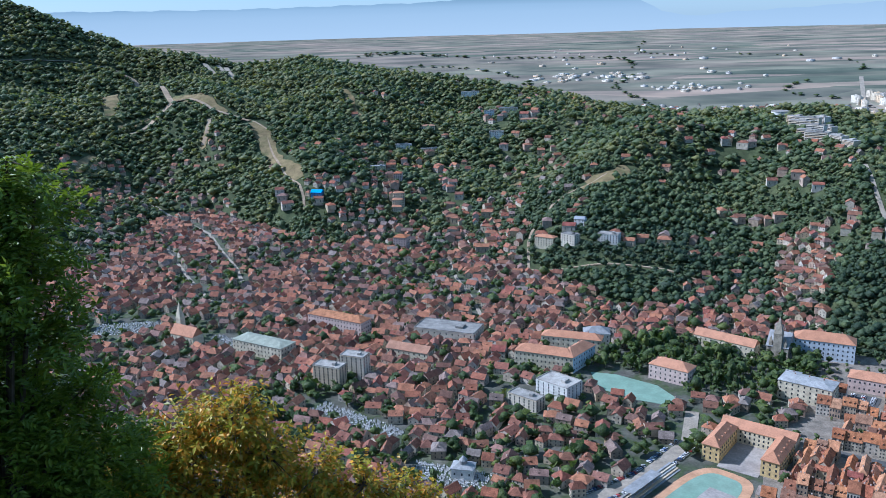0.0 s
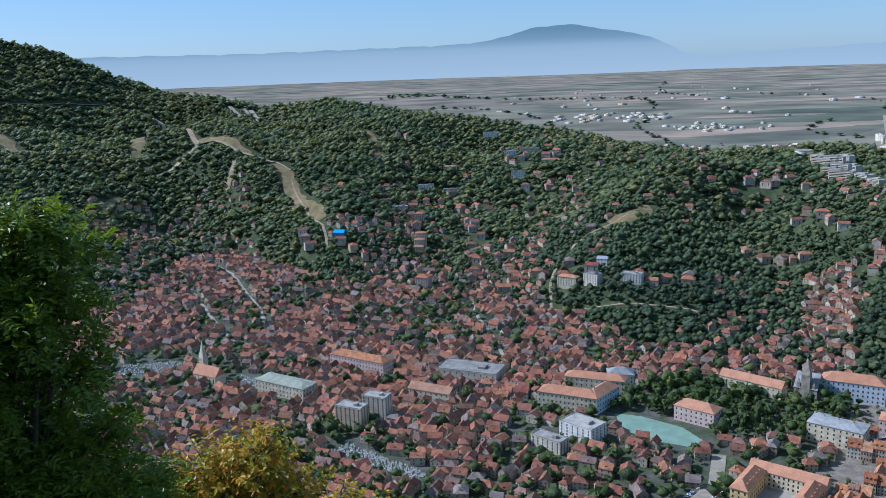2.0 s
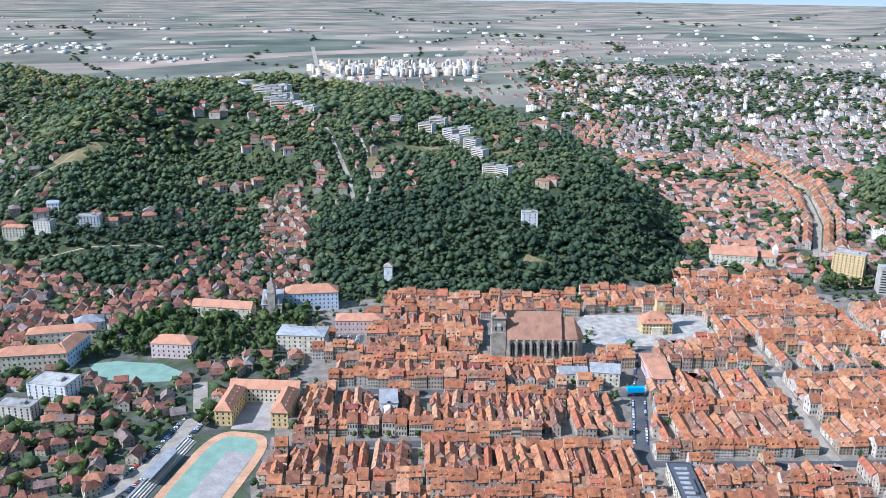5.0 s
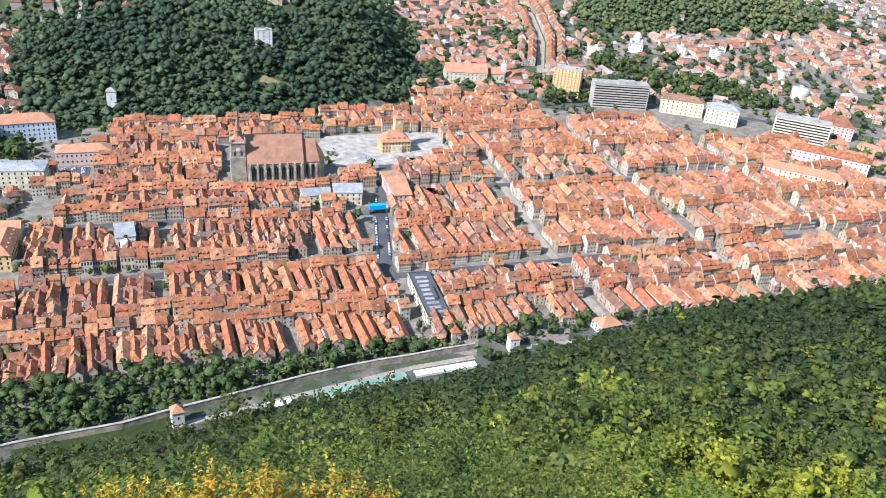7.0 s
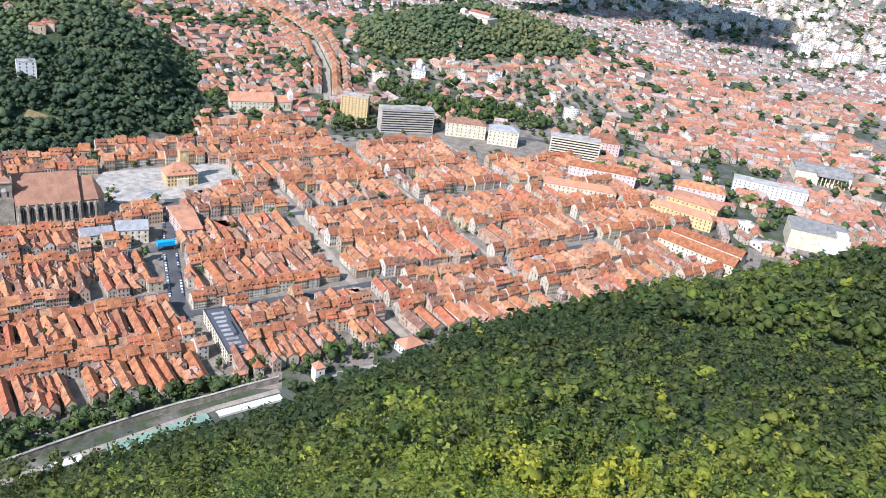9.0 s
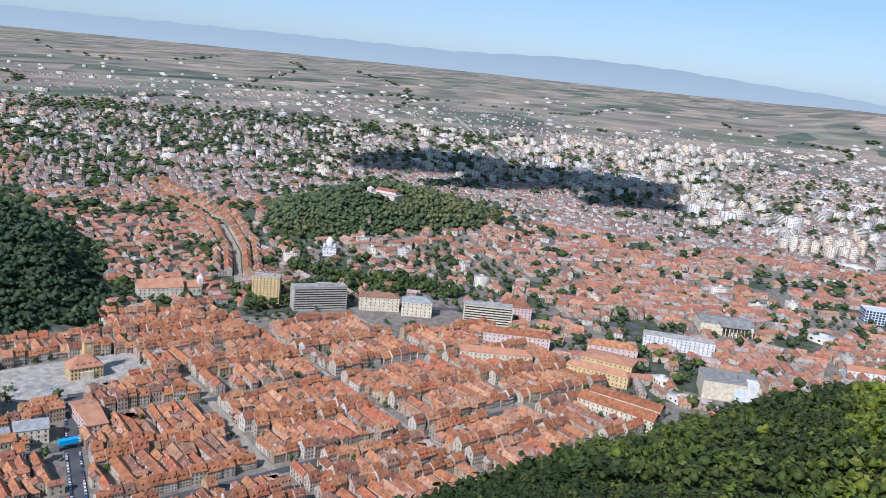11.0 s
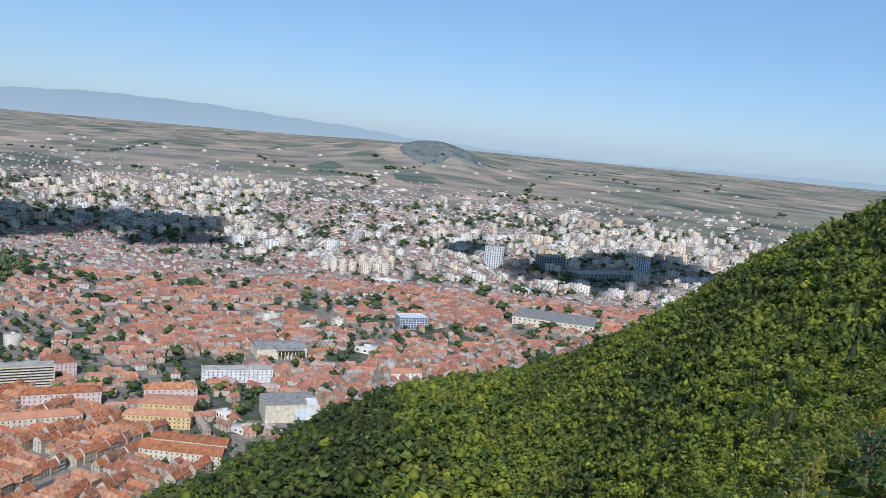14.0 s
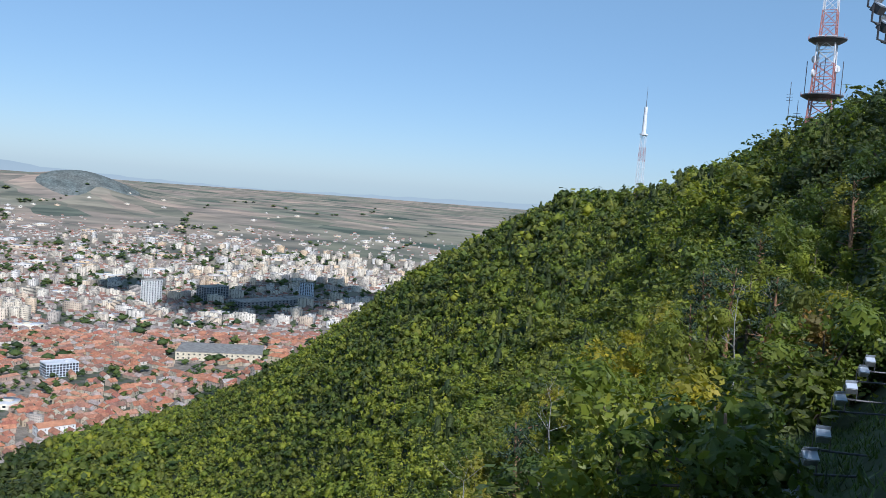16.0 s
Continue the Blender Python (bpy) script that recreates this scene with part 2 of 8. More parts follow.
CHIMNEY = surface("chimney_brick", [(0.0, (0.36, 0.2, 0.14)), (1.0, (0.5, 0.42, 0.36))], 0.9)
GLASS_DARK, gt, gb = nodes_of("window_glass")
gb.inputs["Base Color"].default_value = (0.035, 0.042, 0.05, 1)
gb.inputs["Roughness"].default_value, gb.inputs["Specular IOR Level"].default_value = 0.12, 0.6
FLAT_ROOF = surface("flat_roof", [(0.0, (0.33, 0.305, 0.27)), (0.5, (0.48, 0.45, 0.40)), (1.0, (0.24, 0.23, 0.21))], 0.95, (1.0, 0.3), (7.0, 0.4))
CONCRETE = surface("panel_concrete", [(0.0, (0.64, 0.55, 0.41)), (0.35, (0.70, 0.64, 0.52)), (0.6, (0.66, 0.49, 0.31)), (0.72, (0.44, 0.40, 0.35)), (0.85, (0.72, 0.68, 0.61)), (1.0, (0.62, 0.54, 0.42))], 0.85, (0.8, 0.15), (8.0, 0.3))
WHITE = surface("white_render", [(0.0, (0.76, 0.74, 0.68)), (1.0, (0.80, 0.78, 0.73))], 0.85, (0.6, 0.15), (6.0, 0.3))
HALL = surface("sheet_metal_roof", [(0.0, (0.66, 0.66, 0.66)), (0.4, (0.42, 0.43, 0.45)), (0.7, (0.3, 0.32, 0.35)), (1.0, (0.56, 0.5, 0.45))], 0.5, (2.0, 0.1), (14.0, 0.2), spec=0.4)
STONE = surface("grey_stone", [(0.0, (0.42, 0.365, 0.28)), (1.0, (0.49, 0.43, 0.335))], 0.9, (0.8, 0.35), (5.0, 0.5), 0.04)
PALE_STONE = surface("pale_stone_cladding", [(0.0, (0.44, 0.40, 0.33)), (1.0, (0.50, 0.46, 0.38))], 0.85, (0.7, 0.2), (5.0, 0.3))
BROWN_ROOF = surface("brown_tile_roof", [(0.0, (0.40, 0.215, 0.135)), (1.0, (0.45, 0.245, 0.155))], 0.85, (0.8, 0.3), (7.0, 0.3), 0.05)
ORANGE_ROOF = surface("new_tile_roof", [(0.0, (0.49, 0.235, 0.13)), (1.0, (0.53, 0.265, 0.155))], 0.8, (0.8, 0.25), (7.0, 0.25), 0.05)
YELLOW = surface("ochre_plaster", [(0.0, (0.66, 0.48, 0.22)), (1.0, (0.70, 0.52, 0.25))], 0.9, (0.6, 0.2), (4.0, 0.3))
CREAM = surface("cream_plaster", [(0.0, (0.70, 0.62, 0.45)), (1.0, (0.74, 0.66, 0.48))], 0.9, (0.6, 0.2), (4.0, 0.35))
PALE_BLUE = surface("pale_blue_plaster", [(0.0, (0.60, 0.66, 0.72)), (1.0, (0.64, 0.69, 0.74))], 0.9, (0.6, 0.15), (4.0, 0.2))
PINK = surface("pink_plaster", [(0.0, (0.66, 0.50, 0.44)), (1.0, (0.70, 0.55, 0.48))], 0.9, (0.6, 0.15), (4.0, 0.25))
GREY_ROOF = surface("grey_sheet_roof", [(0.0, (0.31, 0.31, 0.31)), (1.0, (0.41, 0.41, 0.40))], 0.6, (1.2, 0.25), (5.0, 0.35), spec=0.3)
COPPER = surface("pale_green_roof", [(0.0, (0.33, 0.35, 0.27)), (1.0, (0.37, 0.385, 0.31))], 0.9, (1.2, 0.2), (6.0, 0.3))
BLUE = surface("bright_blue_sheet", [(0.0, (0.03, 0.36, 0.72)), (1.0, (0.05, 0.42, 0.78))], 0.5, (1.0, 0.1), (3.0, 0.2))
BLUE_WALL = surface("faded_blue_plaster", [(0.0, (0.10, 0.25, 0.50)), (1.0, (0.14, 0.30, 0.55))], 0.85, (0.6, 0.2), (4.0, 0.3))
ROOF_BARE = surface("new_pale_tile", [(0.0, (0.62, 0.40, 0.25)), (1.0, (0.66, 0.45, 0.29))], 0.85, (0.8, 0.2), (6.0, 0.25))
PAVING = surface("pale_paving", [(0.0, (0.42, 0.38, 0.32)), (0.5, (0.50, 0.45, 0.38)), (1.0, (0.35, 0.32, 0.28))], 0.85, (1.2, 0.3), (7.0, 0.4), tinted=False)
ASPHALT = surface("worn_asphalt", [(0.0, (0.075, 0.077, 0.08)), (1.0, (0.13, 0.128, 0.125))], 0.9, (0.8, 0.2), (10.0, 0.3), tinted=False)
PALE_ROAD = surface("pale_road", [(0.0, (0.33, 0.28, 0.215)), (1.0, (0.42, 0.365, 0.29))], 0.95, (1.0, 0.25), (8.0, 0.3), tinted=False)
DIRT = surface("bare_earth", [(0.0, (0.40, 0.29, 0.19)), (1.0, (0.48, 0.38, 0.26))], 0.95, (2.0, 0.3), (12.0, 0.35), tinted=False)
MEADOW = surface("dry_meadow", [(0.0, (0.19, 0.155, 0.065)), (0.5, (0.27, 0.205, 0.10)), (1.0, (0.12, 0.13, 0.045))], 0.95, (3.0, 0.35), (15.0, 0.35), tinted=False)
GRASS = surface("mown_grass", [(0.0, (0.035, 0.052, 0.014)), (1.0, (0.06, 0.08, 0.022))], 0.95, (0.3, 0.5), (3.0, 0.45), tinted=False)
TRACK_GREEN = surface("green_court", [(0.0, (0.20, 0.31, 0.23)), (1.0, (0.24, 0.34, 0.26))], 0.85, (2.0, 0.12), (10.0, 0.2), tinted=False)
TRACK_ORANGE = surface("running_track", [(0.0, (0.52, 0.29, 0.16)), (1.0, (0.57, 0.33, 0.19))], 0.9, (2.0, 0.15), (9.0, 0.25), tinted=False)
TRACK_GREY = surface("gravel_pitch", [(0.0, (0.33, 0.29, 0.26)), (1.0, (0.40, 0.36, 0.32))], 0.9, (2.0, 0.2), (9.0, 0.25), tinted=False)
MARBLE = surface("grave_stone", [(0.0, (0.62, 0.60, 0.56)), (0.5, (0.42, 0.41, 0.39)), (1.0, (0.72, 0.7, 0.67))], 0.6, (0.6, 0.2), (3.0, 0.3))
TOWN_FLOOR = surface("town_ground", [(0.0, (0.15, 0.14, 0.12)), (0.4, (0.10, 0.105, 0.08)), (0.6, (0.065, 0.09, 0.035)), (1.0, (0.19, 0.17, 0.145))], 0.95, (2.5, 0.3), (11.0, 0.35), tinted=False)
PAVED_FLOOR = surface("cobbled_yards", [(0.0, (0.22, 0.18, 0.14)), (0.5, (0.29, 0.25, 0.20)), (1.0, (0.18, 0.155, 0.125))], 0.95, (1.5, 0.35), (8.0, 0.4), tinted=False)
FOREST_FLOOR = surface("forest_ground", [(0.0, (0.05, 0.07, 0.03)), (1.0, (0.10, 0.115, 0.05))], 1.0, (2.0, 0.4), (14.0, 0.4), tinted=False)
METAL_WHITE = surface("white_painted_steel", [(0.0, (0.72, 0.72, 0.72)), (1.0, (0.78, 0.78, 0.78))], 0.45, (0.5, 0.1), (3.0, 0.2), spec=0.5)
METAL_RED = surface("red_painted_steel", [(0.0, (0.46, 0.19, 0.16)), (1.0, (0.52, 0.24, 0.20))], 0.5, (0.5, 0.15), (3.0, 0.25), spec=0.5)
METAL_DARK = surface("dark_steel", [(0.0, (0.07, 0.07, 0.075)), (1.0, (0.11, 0.11, 0.115))], 0.5, (0.2, 0.2), (1.0, 0.2), spec=0.5)
GALV = surface("galvanised_steel", [(0.0, (0.48, 0.5, 0.52)), (1.0, (0.56, 0.58, 0.6))], 0.4, (0.05, 0.2), (0.3, 0.2), spec=0.5, metal=0.6)
# pale bluish base puts reflected sky into the glass colour
LAMP_GLASS = surface("lamp_glass", [(0.0, (0.40, 0.46, 0.52)), (1.0, (0.46, 0.5, 0.56))], 0.3, (0.1, 0.05), (0.4, 0.1), spec=0.8)
BARK = surface("bark", [(0.0, (0.12, 0.095, 0.07)), (1.0, (0.19, 0.15, 0.115))], 0.95, (0.12, 0.5), (0.8, 0.4), 0.02)
PINE_BARK = surface("pine_bark", [(0.0, (0.33, 0.18, 0.10)), (1.0, (0.40, 0.24, 0.14))], 0.95, (0.15, 0.5), (1.0, 0.45), 0.02)
DEAD_WOOD = surface("grey_dead_wood", [(0.0, (0.36, 0.34, 0.31)), (1.0, (0.46, 0.44, 0.40))], 0.9, (0.1, 0.3), (0.8, 0.3))
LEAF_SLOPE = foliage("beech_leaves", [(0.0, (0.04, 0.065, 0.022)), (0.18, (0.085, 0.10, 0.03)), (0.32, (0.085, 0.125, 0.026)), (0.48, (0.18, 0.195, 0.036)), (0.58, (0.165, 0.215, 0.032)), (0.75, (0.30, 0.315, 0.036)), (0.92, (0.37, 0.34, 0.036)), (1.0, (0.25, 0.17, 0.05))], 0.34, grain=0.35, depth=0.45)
LEAF_NEAR = foliage("slope_tree_leaves", [(0.0, (0.06, 0.09, 0.022)), (0.3, (0.11, 0.15, 0.026)), (0.55, (0.21, 0.235, 0.03)), (0.75, (0.10, 0.135, 0.026)), (0.9, (0.24, 0.225, 0.03)), (1.0, (0.08, 0.105, 0.03))], 0.36, 0.45, spread_=1.3, own=0.9, autumn=0.15, ragged=0.16)
LEAF_GOLD = foliage("yellowing_leaves", [(0.0, (0.34, 0.29, 0.025)), (1.0, (0.28, 0.26, 0.03))], 0.42, 0.45, own=0.9, ragged=0.13)
LEAF_RUST = foliage("rust_brown_leaves", [(0.0, (0.22, 0.13, 0.05)), (1.0, (0.20, 0.15, 0.04))], 0.35, 0.5, own=0.9, autumn=0.6, ragged=0.13)
# dark to pale ramp; its pale end puts distance haze into the leaves
LEAF_HILL = foliage("hill_leaves", [(0.0, (0.05, 0.078, 0.045)), (0.3, (0.085, 0.12, 0.06)), (0.6, (0.125, 0.165, 0.08)), (0.85, (0.17, 0.20, 0.09)), (1.0, (0.22, 0.22, 0.09))], 0.3, spread_=0.7, grain=1.6, depth=0.45)
LEAF_PARK = foliage("park_leaves", [(0.0, (0.055, 0.09, 0.032)), (0.5, (0.10, 0.14, 0.04)), (0.8, (0.075, 0.11, 0.04)), (1.0, (0.13, 0.16, 0.045))], 0.3, grain=1.0, depth=0.8)
LEAF_ASH = foliage("ash_leaflets", [(0.0, (0.13, 0.19, 0.022)), (0.5, (0.17, 0.225, 0.024)), (0.85, (0.12, 0.17, 0.022)), (1.0, (0.22, 0.235, 0.03))], 0.3, 0.4, own=0.3)
LEAF_DARK = foliage("dark_shrub_leaves", [(0.0, (0.06, 0.09, 0.022)), (1.0, (0.09, 0.125, 0.03))], 0.3, 0.42, own=0.3, autumn=0.2)
LEAF_YELLOW = foliage("turning_hornbeam_leaves", [(0.0, (0.34, 0.25, 0.035)), (0.5, (0.44, 0.31, 0.04)), (1.0, (0.28, 0.225, 0.03))], 0.3, 0.42, own=0.3, autumn=1.0)
NEEDLES = foliage("pine_needles", [(0.0, (0.035, 0.06, 0.03)), (0.6, (0.05, 0.075, 0.035)), (1.0, (0.07, 0.08, 0.035))], 0.12)

# farmland: strips of stubble, green crops and ploughed earth, laid out before the plain is drawn in
FIELDS, ft, fb = nodes_of("farmland")
fg, fmap, fv = ft.nodes.new("ShaderNodeAttribute"), ft.nodes.new("ShaderNodeMapping"), ft.nodes.new("ShaderNodeTexVoronoi")
fg.attribute_name = "unsqueezed"
fmap.inputs["Rotation"].default_value, fmap.inputs["Scale"].default_value = (0, 0, 0.5), (1 / 900, 1 / 320, 0)
fv.inputs["Scale"].default_value = 1.0
ft.links.new(fg.outputs["Vector"], fmap.inputs[0])
ft.links.new(fmap.outputs[0], fv.inputs["Vector"])
fsep = ft.nodes.new("ShaderNodeSeparateColor")
ft.links.new(fv.outputs["Color"], fsep.inputs[0])
fcol = ramp(ft, fsep.outputs[0], [(0.0, (0.27, 0.225, 0.18)), (0.25, (0.19, 0.195, 0.145)), (0.45, (0.34, 0.265, 0.205)), (0.62, (0.10, 0.125, 0.095)), (0.8, (0.26, 0.215, 0.175)), (1.0, (0.16, 0.165, 0.12))])
fn = ft.nodes.new("ShaderNodeTexNoise")
fn.inputs["Scale"].default_value, fn.inputs["Detail"].default_value = 1 / 420, 6
ft.links.new(fg.outputs["Vector"], fn.inputs["Vector"])
fcol = mix(ft, "MULTIPLY", 1.0, fcol, ramp(ft, fn.outputs["Fac"], [(0.35, (0.6, 0.64, 0.68)), (0.62, (1.15, 1.12, 1.1))]))
ft.links.new(fcol, fb.inputs["Base Color"])
fb.inputs["Roughness"].default_value, fb.inputs["Specular IOR Level"].default_value = 1.0, 0.0
# ranges on the horizon: a plain glowing backdrop, haze painted in paler towards its foot
FAR_WOOD = surface("far_wood", [(0.0, (0.15, 0.175, 0.165)), (1.0, (0.20, 0.21, 0.19))], 1.0, (9, 0.4), (40, 0.4), tinted=False, spec=0.0)
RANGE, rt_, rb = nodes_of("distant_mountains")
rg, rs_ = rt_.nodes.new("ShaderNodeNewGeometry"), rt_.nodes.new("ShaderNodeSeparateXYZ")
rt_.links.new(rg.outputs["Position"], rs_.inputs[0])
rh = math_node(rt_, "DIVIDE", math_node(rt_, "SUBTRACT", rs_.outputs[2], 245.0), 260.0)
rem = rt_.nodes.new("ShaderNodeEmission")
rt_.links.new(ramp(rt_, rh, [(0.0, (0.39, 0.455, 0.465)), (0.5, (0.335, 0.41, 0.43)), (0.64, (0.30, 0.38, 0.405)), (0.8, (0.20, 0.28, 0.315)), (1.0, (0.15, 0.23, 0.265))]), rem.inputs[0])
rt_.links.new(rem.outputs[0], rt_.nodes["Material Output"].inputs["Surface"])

# ---- mesh helpers ----
def mesh_of(name, verts, faces, mats, index=None, tint=None):
    me = bpy.data.meshes.new(name)
    me.from_pydata([tuple(v) for v in verts], [], [tuple(f) for f in faces])
    for m in mats:
        me.materials.append(m)
    if index is not None:
        me.polygons.foreach_set("material_index", list(index))
    if tint is not None:
        a = me.attributes.new("tint", "FLOAT", "POINT")
        a.data.foreach_set("value", np.full(len(verts), tint, np.float32) if np.isscalar(tint) else np.asarray(tint, np.float32))
    return me


class Shape:
    """Collects boxes, prisms and panels of one part."""

    def __init__(self):
        self.v, self.f = [], []

    def add(self, verts, faces):
        n = len(self.v)
        self.v += [tuple(p) for p in verts]
        self.f += [tuple(n + i for i in f) for f in faces]
        return self

    def prism(self, ring, z0, z1, top=None):
        """An upright prism over a plan ring; top: another ring for tapering."""
        n = len(ring)
        top = top or ring
        vs = [(x, y, z0) for x, y in ring] + [(x, y, z1) for x, y in top]
        return self.add(vs, [tuple(range(n))[::-1], tuple(range(n, 2 * n))] + [(i, (i + 1) % n, n + (i + 1) % n, n + i) for i in range(n)])

    def box(self, cx, cy, lx, ly, z0, z1):
        a, b = lx / 2, ly / 2
        return self.prism([(cx - a, cy - b), (cx + a, cy - b), (cx + a, cy + b), (cx - a, cy + b)], z0, z1)

    def gable(self, cx, cy, lx, ly, z, rise, over=0.5, thick=0.3):
        """A pitched roof of two slabs, ridge along x."""
        a, b = lx / 2 + over, ly / 2 + over
        drop = rise * over / (ly / 2)
        for s in (-1, 1):
            lo, hi = [(-a, s * b, z - drop), (a, s * b, z - drop), (a, 0, z + rise), (-a, 0, z + rise)], thick
            vs = [(cx + x, cy + y, q) for x, y, q in lo] + [(cx + x, cy + y, q + hi) for x, y, q in lo]
            self.add(vs, [(0, 1, 2, 3), (4, 5, 6, 7), (0, 1, 5, 4), (1, 2, 6, 5), (2, 3, 7, 6), (3, 0, 4, 7)])
        for s in (-1, 1):
            e = cx + s * lx / 2
            self.add([(e, cy - ly / 2, z), (e, cy + ly / 2, z), (e, cy, z + rise)], [(0, 1, 2)])
        return self

    def hip(self, cx, cy, lx, ly, z, rise, over=0.5, flat=None):
        """A hipped roof, ridge along x; flat: ridge half-length (0 for a pyramid)."""
        a, b = lx / 2 + over, ly / 2 + over
        k = max(a - b, 0) if flat is None else flat
        vs = [(-a, -b, z), (a, -b, z), (a, b, z), (-a, b, z), (-k, 0, z + rise), (k, 0, z + rise), (-a, -b, z - 0.25), (a, -b, z - 0.25), (a, b, z - 0.25), (-a, b, z - 0.25)]
        return self.add([(cx + x, cy + y, q) for x, y, q in vs], [(0, 1, 5, 4), (1, 2, 5), (2, 3, 4, 5), (3, 0, 4), (0, 6, 7, 1), (1, 7, 8, 2), (2, 8, 9, 3), (3, 9, 6, 0), (6, 9, 8, 7)])

    def tube(self, p, q, r0, r1=None, n=6):
        p, q = Vector(p), Vector(q)
        r1 = r0 if r1 is None else r1
        d = (q - p).normalized()
        a = d.orthogonal().normalized()
        b = d.cross(a)
        vs = [p + r0 * (a * math.cos(6.2832 * i / n) + b * math.sin(6.2832 * i / n)) for i in range(n)] + [q + r1 * (a * math.cos(6.2832 * i / n) + b * math.sin(6.2832 * i / n)) for i in range(n)]
        return self.add(vs, [(i, (i + 1) % n, n + (i + 1) % n, n + i) for i in range(n)] + [tuple(range(n))[::-1], tuple(range(n, 2 * n))])

    def ring(self, cx, cy, r, z0, z1, r_top=None, n=14):
        c = [(math.cos(6.2832 * i / n), math.sin(6.2832 * i / n)) for i in range(n)]
        t = r if r_top is None else r_top
        return self.prism([(cx + r * a, cy + r * b) for a, b in c], z0, z1, [(cx + t * a, cy + t * b) for a, b in c])


def part(name, shape, material, parent, label="", tint=0.5):
    ob = new(name, mesh_of(name, shape.v, shape.f, [material], tint=tint))
    ob.parent = parent
    return tagged(ob, label) if label else ob


def thing(name, x, y, label, category, rot=0.0, z=None, group="", kind=""):
    """An empty at a thing's base, turned rot degrees."""
    ob = new(name)
    ob.empty_display_size = 2
    ob.matrix_basis = pose(x, y, ground(x, y) if z is None else z, 0, 0, rot)
    return tagged(ob, label, category, group, kind)


WINDOW_MESHES = {}


def window_mesh(w, h):
    key = (round(w, 1), round(h, 1))
    if key not in WINDOW_MESHES:
        s = Shape().box(0, 0, w, 0.16, -h / 2, h / 2)
        WINDOW_MESHES[key] = mesh_of("window", s.v, s.f, [GLASS_DARK])
    return WINDOW_MESHES[key]


def windows(parent, lx, ly, z0, z1, cols, floors, sides="fblr", w=1.2, h=1.7, cx=0.0, cy=0.0):
    """Window panes set into the walls of a box, one object each."""
    step = (z1 - z0) / floors
    at, deg = parent.matrix_basis.translation, parent.matrix_basis.to_euler().z
    toward = {"f": math.sin(deg) * at.x - math.cos(deg) * at.y < 0, "r": math.cos(deg) * at.x + math.sin(deg) * at.y < 0}
    toward["b"], toward["l"] = not toward["f"], not toward["r"]
    for side in sides:
        if not toward[side]:  # sides that nobody at the lookout can see stay blind
            continue
        span, off = (lx, ly / 2) if side in "fb" else (ly, lx / 2)
        n = cols if side in "fb" else max(1, round(cols * ly / lx))
        for i in range(n):
            a = (i + 0.5) / n * span - span / 2
            for k in range(floors):
                ob = new("window", window_mesh(w, min(h, step * 0.72)))
                ob.parent = parent
                s = -1 if side in "fl" else 1
                ob.location = (cx + a, cy + s * off, z0 + (k + 0.52) * step) if side in "fb" else (cx + s * off, cy + a, z0 + (k + 0.52) * step)
                if side in "lr":
                    ob.rotation_euler = (0, 0, radians(90))


# ---- kits: shapes whose corners are linear in a few sizes, laid out by the hundred ----
class Kit:
    def __init__(self):
        self.c, self.f, self.m = [], [], []

    def corner(self, x, y, z):
        self.c.append((x, y, z))
        return len(self.c) - 1

    def face(self, corners, m):
        self.f.append([self.corner(*c) for c in corners])
        self.m.append(m)

    def boxk(self, x, y, z, m, bottom=False):
        """x, y, z: (low, high) pairs of coefficient tuples."""
        p = [[self.corner(x[i], y[j], z[k]) for k in (0, 1)] for i, j in ((0, 0), (1, 0), (1, 1), (0, 1))]
        for i in range(4):
            j = (i + 1) % 4
            self.f.append([p[i][0], p[j][0], p[j][1], p[i][1]])
            self.m.append(m)
        self.f.append([p[i][1] for i in range(4)])
        self.m.append(m)

    def done(self):
        self.c = np.array(self.c, float)
        self.m = np.array(self.m)
        self.total = np.array([len(f) for f in self.f])
        self.loops = np.concatenate([np.array(f) for f in self.f])
        return self


def lin(*k):
    """Coefficients over (length, width, eaves, rise, 1)."""
    return tuple(k) + (0,) * (5 - len(k))


def one(c):
    return (0, 0, 0, 0, c)


def plus(a, b):
    return tuple(p + q for p, q in zip(a, b))


